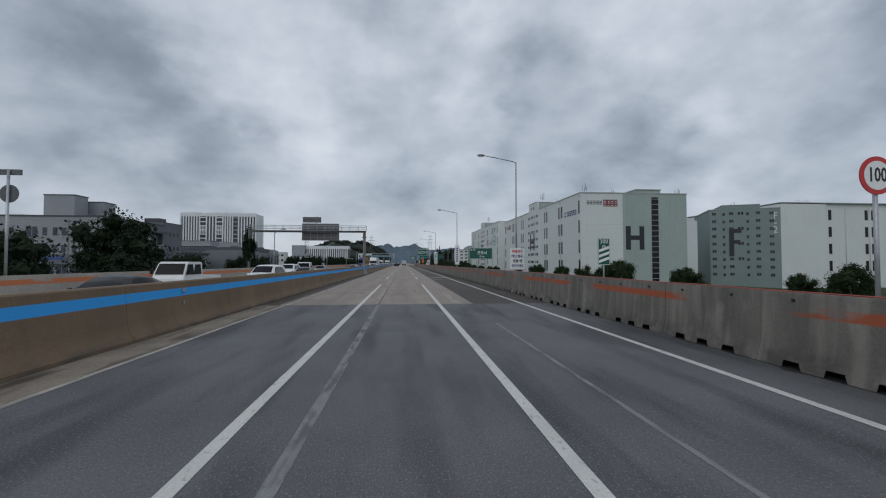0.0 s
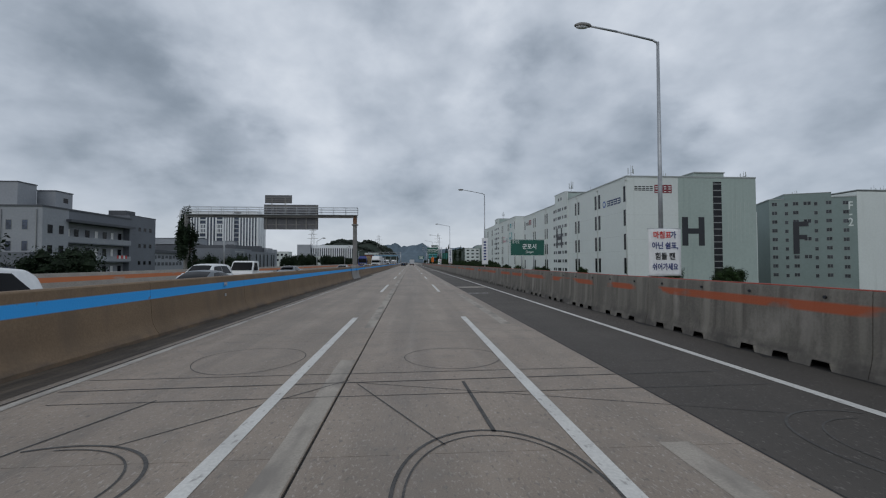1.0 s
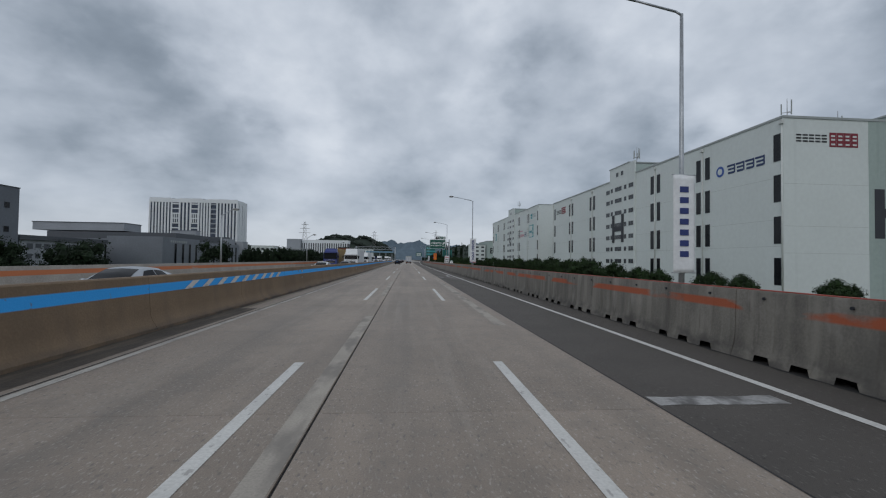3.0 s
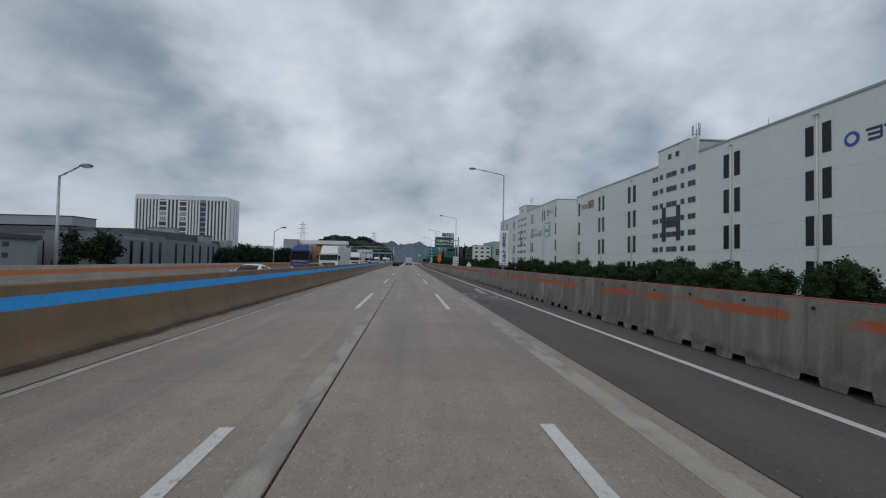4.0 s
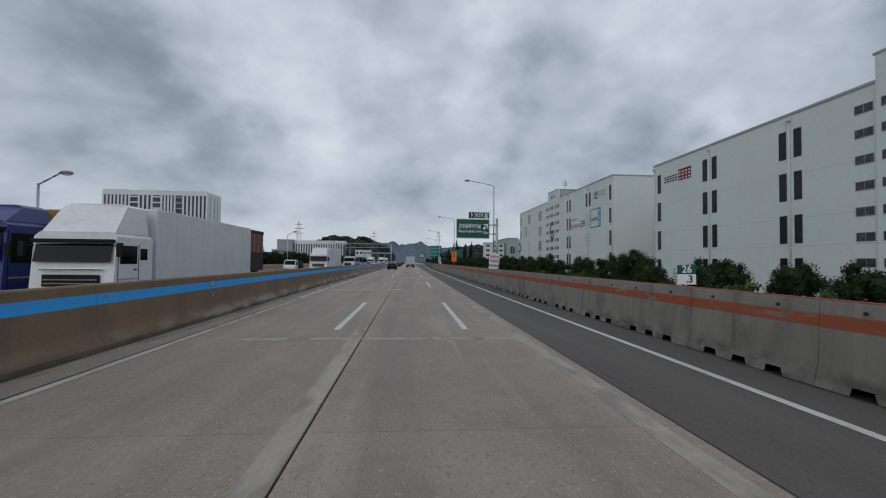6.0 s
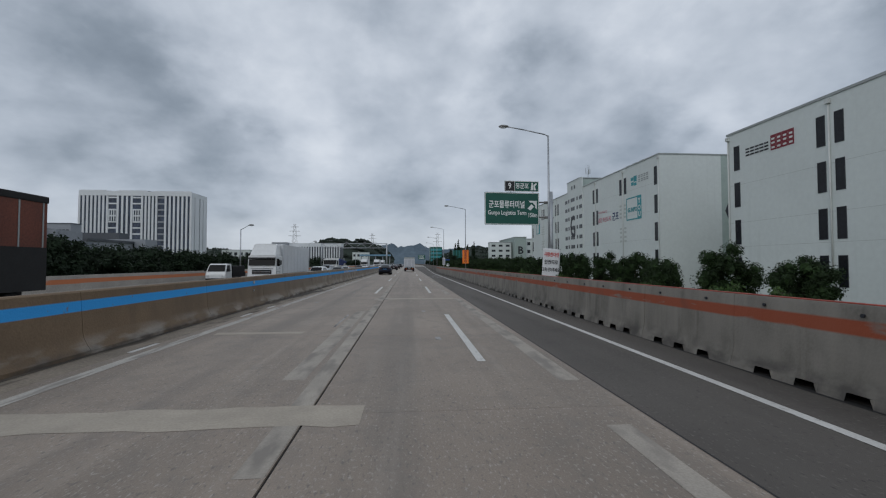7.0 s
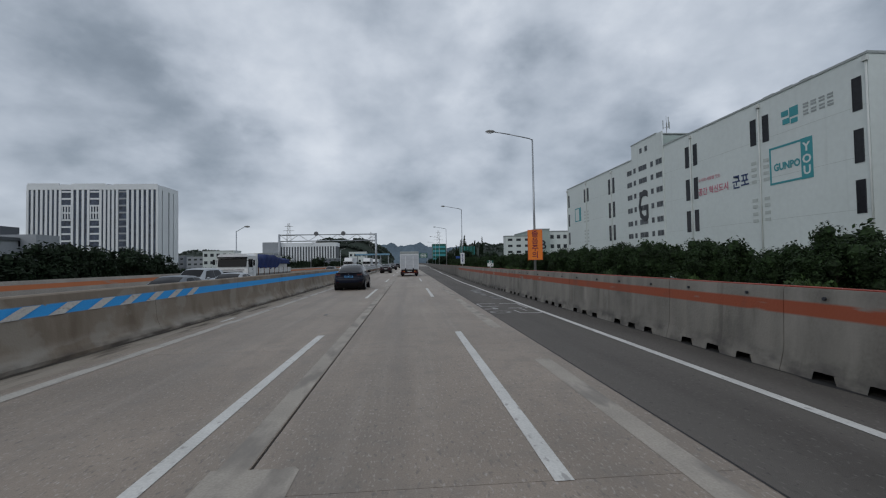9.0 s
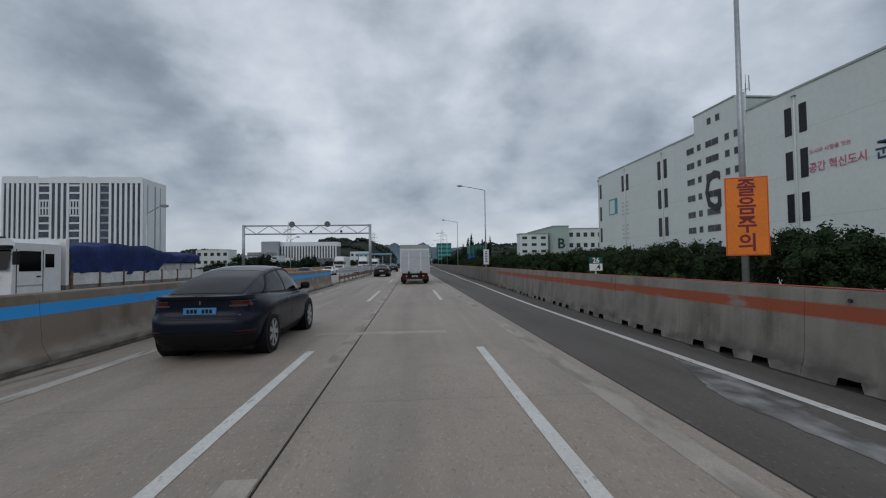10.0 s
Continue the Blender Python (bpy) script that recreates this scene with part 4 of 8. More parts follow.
# ---------------------------------------------------------------- lamps, signs, gantries
def street_lamp(x, y, h=12.0, arm=3.55, mirror=False, banner=None):
    s = -1 if mirror else 1
    lamp = thing("street_lamp", "tall tapered grey steel street lamp with one long arm", "street lamp", pose(x, y, 0, 0, 0, 180 if mirror else 0), "lamps along the road")
    z0 = -0.3
    part("pole", bm_cyl(bmesh.new(), (0, 0, z0), (0, 0, h), 0.115, 0.065, 12), M["steel"], lamp, smooth=True)
    box_part("base_plate", (-0.22, 0.22, -0.22, 0.22, z0, z0 + 0.32), M["steel"], lamp, 0.02)
    c = bmesh.new()
    pts = [Vector((0, 0, h - 0.05)), Vector((-0.25, 0, h + 0.08)), Vector((-arm * 0.55, 0, h + 0.42)), Vector((-arm + 0.35, 0, h + 0.62))]
    for a, b in zip(pts, pts[1:]):
        bm_cyl(c, a, b, 0.05, 0.045, 8)
    part("arm", c, M["steel"], lamp, smooth=True)
    c = bmesh.new()
    bmesh.ops.create_uvsphere(c, u_segments=12, v_segments=8, radius=1)
    for v in c.verts:
        v.co = Vector((-arm + v.co.x * 0.42, v.co.y * 0.17, h + 0.62 + v.co.z * (0.16 if v.co.z > 0 else 0.07)))
    head = part("lantern", c, M["dullsteel"], lamp, smooth=True)
    c = bmesh.new()
    bmesh.ops.create_uvsphere(c, u_segments=10, v_segments=6, radius=1)
    for v in c.verts:
        v.co = Vector((-arm - 0.05 + v.co.x * 0.3, v.co.y * 0.13, h + 0.56 + v.co.z * 0.07))
    part("glass_bowl", c, M["lampclear"], head, smooth=True)
    return lamp


LAMPS = [(11.45, 40.8), (11.05, 86.1), (10.66, 140.15), (11.34, 194.1), (11.0, 241.3), (10.85, 289.1), (12.1, 338), (13.4, 387), (14.8, 436), (16.2, 485)]
for x, y in LAMPS:
    street_lamp(x, y, 11.6 if y == 140.15 else 12.0)
for x, y, h in ((-21.6, 74, 7.0), (-20.8, 120.3, 6.6), (-21.2, 164, 6.2), (-24.2, 227, 7.0), (-23.9, 270, 6.8), (-24, 318, 6.8), (-24, 366, 6.8)):
    street_lamp(x, y, h, 1.5, True)


def panel(name, w, h, material, parent, bevel=0.03, t=0.03, y=0.0):
    """An upright sheet in the xz plane, its face towards -y, origin at its lower left."""
    return box_part(name, (0, w, y, y + t, 0, h), material, parent, 0.008)


def outline(w, h, inset, width, material, parent, y=-0.004):
    bm = bmesh.new()
    for x0, x1, z0, z1 in ((inset, w - inset, inset, inset + width), (inset, w - inset, h - inset - width, h - inset), (inset, inset + width, inset + width, h - inset - width), (w - inset - width, w - inset, inset + width, h - inset - width)):
        bm_box(bm, x0, x1, y, 0.002, z0, z1)
    return part("border", bm, material, parent)


def board_text(body, size, x, z, material, parent, squeeze=1.0, align="CENTER", y=-0.004, bold=0.0):
    return letters(body, size, material, parent, pose(x, y, z) @ FACE_SOUTH, align=align, squeeze=squeeze, depth=0.003, bold=bold)


def exit_sign():
    s = thing("exit_sign", "green exit sign on a cantilever pole, white Korean and English lettering", "road sign", pose(6.52, 195.62, 5.09, 0, 0, 4.0))
    sheet = panel("sign_panel", 4.62, 2.66, M["signgreen"], s)
    outline(4.62, 2.66, 0.03, 0.045, M["signwhite"], sheet)
    board_text("군포물류터미널", 0.66, 1.87, 1.63, M["signwhite"], sheet, 0.72, bold=0.012)
    board_text("Gunpo Logistics Term", 0.5, 1.9, 0.98, M["signwhite"], sheet, 0.72, bold=0.008)
    board_text("150m", 0.48, 4.05, 0.80, M["signwhite"], sheet, 0.75, bold=0.008)
    bm = bmesh.new()
    for pts in ([(3.62, 1.35), (3.88, 1.2), (4.18, 1.52), (3.95, 1.72)], [(3.7, 2.0), (4.42, 2.0), (4.42, 1.3), (4.28, 1.42), (4.28, 1.62), (4.05, 1.85), (3.85, 1.85)]):
        f = bm.faces.new([bm.verts.new((x, -0.004, z)) for x, z in pts])
    part("arrow", bm, M["signwhite"], sheet)
    top = box_part("number_panel", (1.68, 4.6, 0.0, 0.03, 2.74, 3.62), M["signgreen"], s, 0.008)
    bm = bm_box(bmesh.new(), 1.72, 2.52, -0.004, 0.002, 2.79, 3.57)
    part("number_field", bm, M["signblack"], top)
    board_text("9", 0.66, 2.12, 3.18, M["signwhite"], top, 0.85, y=-0.009, bold=0.015)
    board_text("동군포", 0.5, 3.18, 3.18, M["signwhite"], top, 0.82, bold=0.01)
    bm = bmesh.new()
    for pts in ([(3.9, 2.88), (4.12, 2.88), (4.1, 3.5), (3.98, 3.5)], [(4.17, 2.88), (4.38, 2.88), (4.26, 3.2), (4.46, 3.4), (4.36, 3.48), (4.14, 3.3)]):
        bm.faces.new([bm.verts.new((x, -0.004, z)) for x, z in pts])
    part("ramp_symbol", bm, M["signwhite"], top)
    bm = bmesh.new()
    for x0, x1, z0, z1 in ((1.69, 4.59, 2.75, 2.79), (1.69, 4.59, 3.57, 3.61), (1.69, 1.73, 2.79, 3.57), (4.55, 4.59, 2.79, 3.57), (2.52, 2.56, 2.79, 3.57)):
        bm_box(bm, x0, x1, -0.005, 0.002, z0, z1)
    part("border", bm, M["signwhite"], top)
    for x in (2.2, 4.1):
        box_part("link", (x - 0.03, x + 0.03, 0.03, 0.07, 2.5, 2.95), M["steel"], s)
    pole = part("pole", bm_cyl(bmesh.new(), (5.68, 0.12, -5.3), (5.68, 0.12, 2.8), 0.19, 0.17, 16), M["steel"], s, smooth=True)
    box_part("pole_foot", (5.33, 6.03, -0.23, 0.47, -5.35, -5.1), M["dullsteel"], s, 0.02)
    for z in (0.66, 1.9):
        part("arm", bm_cyl(bmesh.new(), (4.0, 0.12, z), (5.9, 0.12, z), 0.065, seg=10), M["dullsteel"], s, smooth=True)
        part("clamp", bm_cyl(bmesh.new(), (5.1, 0.12, z), (5.4, 0.12, z), 0.11, seg=10), M["dullsteel"], s, smooth=True)


exit_sign()


def county_sign():
    s = thing("place_name_sign", "green place name sign on two posts behind the barrier", "road sign", pose(10.93, 68.8, 2.52))
    sheet = panel("sign_panel", 3.85, 1.8, M["signgreen"], s)
    outline(3.85, 1.8, 0.025, 0.03, M["signwhite"], sheet)
    board_text("경기도", 0.38, 0.62, 1.5, M["signwhite"], sheet, 0.85)
    board_text("군포시", 0.62, 2.15, 0.98, M["signwhite"], sheet, 0.95, bold=0.01)
    board_text("Gunpo", 0.38, 2.15, 0.42, M["signwhite"], sheet, 0.85)
    for x in (1.3, 2.65):
        part("post", bm_cyl(bmesh.new(), (x, 0.1, -2.6), (x, 0.1, 1.7), 0.075, seg=12), M["steel"], s, smooth=True)


county_sign()


def countdown_sign(x, y, z, text, bars):
    s = thing("countdown_sign", "narrow green countdown sign reading %s m with white slanted bars" % text, "road sign", pose(x, y, z))
    sheet = panel("sign_panel", 0.72, 1.55, M["signgreen"], s)
    outline(0.72, 1.55, 0.015, 0.02, M["signwhite"], sheet)
    board_text(text, 0.34, 0.36, 1.36, M["signwhite"], sheet, 0.95)
    board_text("m", 0.3, 0.36, 1.1, M["signwhite"], sheet, 0.95)
    for i in range(bars):
        zb = 0.12 + i * 0.31
        bm = bmesh.new()
        bm.faces.new([bm.verts.new((a, -0.004, b)) for a, b in ((0.05, zb), (0.67, zb + 0.22), (0.67, zb + 0.38), (0.05, zb + 0.16))])
        part("slanted_bar", bm, M["signwhite"], sheet)
    part("post", bm_cyl(bmesh.new(), (0.36, 0.07, -z - 0.2), (0.36, 0.07, 1.3), 0.045, seg=10), M["steel"], s, smooth=True)


countdown_sign(11.45, 22.4, 1.76, "300", 3)
countdown_sign(10.72, 141.5, 1.38, "200", 2)


def disc(bm, r, y0, y1, seg=40, cx=0.0, cz=0.0):
    return bm_cyl(bm, (cx, y0, cz), (cx, y1, cz), r, seg=seg)


def speed_sign(x, y, z, r=0.5):
    s = thing("speed_limit_sign", "round speed limit sign, black 100 in a red ring", "road sign", pose(x, y, z))
    part("red_ring", disc(bmesh.new(), r, 0, 0.03), M["signred"], s)
    part("white_face", disc(bmesh.new(), r * 0.76, -0.006, 0.002), M["signwhite"], s)
    letters("100", 0.52, M["signblack"], s, pose(0, -0.009, 0.0) @ FACE_SOUTH, depth=0.002, squeeze=0.72, bold=0.012)
    part("post", bm_cyl(bmesh.new(), (0, 0.07, -z - 0.2), (0, 0.07, r * 0.8), 0.055, seg=10), M["steel"], s, smooth=True)


speed_sign(12.45, 8.2, 4.17)

s = thing("sign_reverse", "back of a round sign and a box on a bare post", "road sign", pose(-20.6, 22.9, 5.55))
part("sign_back", disc(bmesh.new(), 0.48, 0, 0.03), M["signback"], s)
box_part("box_panel", (-0.55, 0.55, 0, 0.12, 1.0, 1.3), M["signback"], s, 0.02)
part("post", bm_cyl(bmesh.new(), (0, -0.06, -5.7), (0, -0.06, 1.25), 0.07, seg=10), M["steel"], s, smooth=True)
part("stiffener", bm_box(bmesh.new(), -0.05, 0.05, -0.05, 0, -0.3, 0.3), M["steel"], s)


def wavy_sheet(w, h, amp, seed):
    r = random.Random(seed)
    bm = bmesh.new()
    nx, nz = 8, 20
    ph = r.uniform(0, 6)
    g = [[bm.verts.new((w * i / nx, amp * math.sin(ph + 2.4 * j / nz * 3 + 0.7 * i) * (0.3 + 0.7 * abs(j / nz - 0.5)), h * j / nz)) for i in range(nx + 1)] for j in range(nz + 1)]
    for j in range(nz):
        for i in range(nx):
            bm.faces.new((g[j][i], g[j][i + 1], g[j + 1][i + 1], g[j + 1][i]))
    r = bmesh.ops.extrude_face_region(bm, geom=list(bm.faces))
    for v in r["geom"]:
        if isinstance(v, bmesh.types.BMVert):
            v.co.y += 0.008
    return bm


def pole_banner(x, y, z, w, h, rows, label, vertical=None, foot=False, tilt=0.0):
    s = thing("pole_banner", label, "banner", pose(x, y, z, 0, tilt, 0))
    part("cloth", wavy_sheet(w, h, 0.012, x + y), M["banner"], s, smooth=True)
    for zz in (0.0, h):
        part("batten", bm_cyl(bmesh.new(), (-0.06, 0.015, zz), (w + 0.06, 0.015, zz), 0.02, seg=8), M["steel"], s, smooth=True)
    for body, size, zz, ink, sq in rows:
        letters(body, size, M[ink], s, pose(w / 2, -0.02, zz) @ FACE_SOUTH, squeeze=sq, depth=0.003, bold=0.008)
    if vertical:
        body, size, top, step, ink = vertical
        zz = top
        for ch in body:
            if ch != " ":
                letters(ch, size, M[ink], s, pose(w / 2, -0.02, zz) @ FACE_SOUTH, depth=0.003, bold=0.014)
            zz -= step * (0.45 if ch == " " else 1.0)
    if foot:
        box_part("foot_stripe", (0.02, w * 0.45, -0.022, 0.0, 0.03, 0.11), M["signblue"], s)
        box_part("foot_stripe", (w * 0.45, w - 0.02, -0.022, 0.0, 0.03, 0.11), M["signred"], s)
        box_part("logo_bar", (w * 0.1, w * 0.35, -0.022, 0.0, 0.22, 0.29), M["signred"], s)
        box_part("logo_bar", (w * 0.4, w * 0.9, -0.022, 0.0, 0.22, 0.29), M["trimgrey"], s)
    return s


drowsy = pole_banner(10.75, 40.62, 1.2, 1.53, 2.12, [("아닌 쉼표,", 0.34, 1.34, "inkblue", 0.88), ("힘들 땐", 0.34, 0.86, "inkblack", 0.93), ("쉬어가세요", 0.34, 0.38, "inkblue", 0.78)], "white cloth banner, red and navy Korean lettering, on a lamp pole")
letters("마침표", 0.34, M["inkred"], drowsy, pose(0.64, -0.02, 1.82) @ FACE_SOUTH, squeeze=0.91, depth=0.003, bold=0.008)
letters("가", 0.34, M["inkblue"], drowsy, pose(1.16, -0.02, 1.82) @ FACE_SOUTH, squeeze=0.91, depth=0.003, bold=0.008)
pole_banner(10.25, 139.95, 1.52, 1.0, 3.9, [], "long white banner, navy vertical lettering, on a lamp pole", ("서행운전 하세요", 0.5, 3.45, 0.44, "inkblue"), True)
pole_banner(10.62, 193.8, 0.88, 1.36, 2.24, [("사랑한다면", 0.36, 1.76, "inkred", 0.72), ("안전띠로", 0.37, 1.18, "inkblack", 0.80), ("꼬옥 안아주세요", 0.32, 0.60, "inkblack", 0.64)], "white cloth banner, red and black lettering, on a lamp pole", tilt=4.0)
# banners further off, whose lettering cannot be made out
for x, y, w, h in ((10.6, 85.93, 0.9, 3.9), (10.5, 288.97, 0.78, 2.1)):
    b = pole_banner(x, y, 1.5, w, h, [], "long white banner with dark lettering on a lamp pole")
    for i in range(7):
        box_part("print_bar", (w * 0.3, w * 0.7, -0.022, 0.0, h * 0.16 + i * h * 0.11, h * 0.22 + i * h * 0.11), M["inkblue"], b)

s = thing("drowsiness_warning_sign", "orange warning board with black vertical Korean lettering on a lamp pole", "road sign", pose(10.42, 241.36, 1.92, 0, 0, -22))
sheet = panel("sign_panel", 1.2, 2.5, M["signorange"], s)
outline(1.2, 2.5, 0.02, 0.018, M["inkred"], sheet)
for i, ch in enumerate("졸음주의"):
    letters(ch, 0.60, M["wine"], sheet, pose(0.60, -0.005, 2.12 - i * 0.58) @ FACE_SOUTH, depth=0.003, bold=0.012)
for z in (0.4, 2.0):
    box_part("clamp", (0.4, 0.9, 0.03, 0.14, z - 0.05, z + 0.05), M["steel"], s)


def milepost(x, y, z, top, low):
    s = thing("distance_marker", "small distance marker plate, green over white, on a short post", "road sign", pose(x, y, z), "distance markers")
    up = box_part("upper_plate", (0, 0.56, 0, 0.02, 0.3, 0.56), M["signgreen"], s, 0.006)
    lo = box_part("lower_plate", (0, 0.56, 0, 0.02, 0.0, 0.296), M["signwhite"], s, 0.006)
    letters(top, 0.3, M["signwhite"], s, pose(0.28, -0.003, 0.43) @ FACE_SOUTH, depth=0.002, bold=0.006)
    letters(low, 0.3, M["signblack"], s, pose(0.36, -0.003, 0.15) @ FACE_SOUTH, depth=0.002, bold=0.006)
    part("post", bm_cyl(bmesh.new(), (0.28, 0.05, -z - 0.1), (0.28, 0.05, 0.5), 0.035, seg=8), M["steel"], s, smooth=True)


milepost(7.85, 246.0, 1.4, "26", ".4")
milepost(7.9, 149.2, 1.32, "26", ".3")


def overhead_gantry():
    """Back of a variable sign gantry: post on the median, catwalk, two boards."""
    s = thing("sign_gantry", "steel sign gantry over the oncoming lanes, seen from behind, rust stained", "gantry", pose(0, 73.0, 0))
    bm = bmesh.new()
    bm_cyl(bm, (-6.45, 0, 0.0), (-6.45, 0, 6.2), 0.3, 0.25, 6)
    part("post", bm, M["dullsteel"], s)
    part("post_cap", bm_cyl(bmesh.new(), (-6.45, 0, 6.2), (-6.45, 0, 7.3), 0.25, 0.25, 6), M["rust"], s, "rust-brown upper end of the post")
    part("flange", bm_cyl(bmesh.new(), (-6.45, 0, 6.12), (-6.45, 0, 6.26), 0.42, seg=6), M["dullsteel"], s)
    box_part("foot_box", (-6.8, -6.05, -0.7, 0.5, 0.9, 1.5), M["newcast"], s, 0.04)
    bm = bm_cyl(bmesh.new(), (-25.3, 0, -0.1), (-25.3, 0, 7.3), 0.3, 0.25, 8)
    part("post", bm, M["dullsteel"], s)
    box_part("beam", (-25.5, -6.2, -0.2, 0.25, 7.0, 7.26), M["dullsteel"], s, 0.03)
    box_part("catwalk", (-25.4, -6.1, -0.6, -0.0, 7.264, 7.31), M["steel"], s)
    bm = bmesh.new()
    for y in (-0.6, -0.02):
        for z in (7.6, 7.88, 8.14):
            bm_cyl(bm, (-25.4, y, z), (-6.1, y, z), 0.022, seg=6)
        for i in range(15):
            x = -25.4 + i * 19.3 / 14
            bm_cyl(bm, (x, y, 7.3), (x, y, 8.15), 0.022, seg=6)
    for z in (7.6, 7.88, 8.14):
        bm_cyl(bm, (-6.1, -0.6, z), (-6.1, -0.02, z), 0.022, seg=6)
    part("handrail", bm, M["steel"], s)
    board = box_part("sign_board", (-16.9, -10.75, 0.3, 0.42, 5.66, 8.55), M["signback"], s, 0.02)
    bm = bmesh.new()
    for i in range(6):
        x = -16.6 + i * 1.13
        bm_box(bm, x - 0.06, x + 0.06, 0.18, 0.3, 5.7, 8.5)
    for z in (6.2, 7.6, 8.3):
        bm_box(bm, -16.9, -10.75, 0.24, 0.298, z - 0.04, z + 0.04)
    part("stiffener", bm, M["dullsteel"], board)
    small = box_part("upper_board", (-16.8, -13.75, 0.3, 0.4, 8.7, 9.65), M["signback"], s, 0.02)
    bm = bmesh.new()
    for z in (8.85, 9.1, 9.35):
        bm_box(bm, -16.7, -13.85, 0.24, 0.298, z - 0.03, z + 0.03)
    part("stiffener", bm, M["dullsteel"], small)
    for x in (-16.0, -14.5):
        box_part("bracket", (x - 0.05, x + 0.05, 0.25, 0.3, 8.3, 9.4), M["dullsteel"], s)


overhead_gantry()


def truss_gantry(y, x0, x1, z0, z1):
    s = thing("truss_gantry", "grey lattice gantry with two round lamps over the oncoming lanes", "gantry", pose(0, y, 0))
    for x in (x0, x1):
        part("post", bm_cyl(bmesh.new(), (x, 0, -0.1), (x, 0, z1 + 0.15), 0.26, 0.22, 10), M["steel"], s, smooth=True)
    for z in (z0, z1):
        part("chord", bm_cyl(bmesh.new(), (x0, 0, z), (x1, 0, z), 0.11, seg=8), M["steel"], s, smooth=True)
    n = 10
    for i in range(n):
        a, b = x0 + (x1 - x0) * i / n, x0 + (x1 - x0) * (i + 1) / n
        za, zb = (z0, z1) if i % 2 else (z1, z0)
        part("brace", bm_cyl(bmesh.new(), (a, 0, za), (b, 0, zb), 0.055, seg=6), M["steel"], s, smooth=True)
    for x in (x0 + (x1 - x0) * 0.38, x0 + (x1 - x0) * 0.66):
        part("round_board", disc(bmesh.new(), 0.48, -0.2, -0.14, 20, x, z1 + 0.2), M["signback"], s)
    for x in (x0 + (x1 - x0) * 0.53, x0 + (x1 - x0) * 0.77):
        box_part("camera_box", (x - 0.15, x + 0.15, -0.4, 0.1, z0 + 0.15, z0 + 0.5), M["blacktrim"], s, 0.03)


truss_gantry(301.0, -26.85, -6.45, 6.9, 8.25)


# ---------------------------------------------------------------- buildings by the road
GROUND = -4.2


def window_mesh(key, w, h, material, frame=0.06, bars=0):
    """Frame and pane as two meshes, origin at the lower left, face towards -y."""
    fr = bmesh.new()
    for x0, x1, z0, z1 in ((0, w, 0, frame), (0, w, h - frame, h), (0, frame, frame, h - frame), (w - frame, w, frame, h - frame)):
        bm_box(fr, x0, x1, -0.05, 0.05, z0, z1)
    for i in range(bars):
        x = w * (i + 1) / (bars + 1)
        bm_box(fr, x - frame / 2, x + frame / 2, -0.04, 0.05, frame, h - frame)
    pn = bm_box(bmesh.new(), frame, w - frame, -0.02, 0.03, frame, h - frame)
    return mesh_of("window", fr, M["frame"] if material is not M["darkglass"] else M["black"]), mesh_of("pane", pn, material)


def put_window(meshes, m, parent):
    a = new("window", meshes[0])
    a.parent = parent
    a.matrix_basis = m
    b = new("pane", meshes[1])
    b.parent = a
    return a


WEST = pose(0, 0, 0, 0, 0, -90)   # a south-facing piece turned to face the road on its west side


def west(x, y, z):
    """Place on a wall facing -x: the piece runs from y towards -y."""
    return Matrix.Translation((x, y, z)) @ WEST


def east(x, y, z):
    return Matrix.Translation((x, y, z)) @ pose(0, 0, 0, 0, 0, 90)


def bar(parent, name, material, x0, x1, y0, y1, z0, z1):
    return box_part(name, (x0, x1, y0, y1, z0, z1), material, parent)


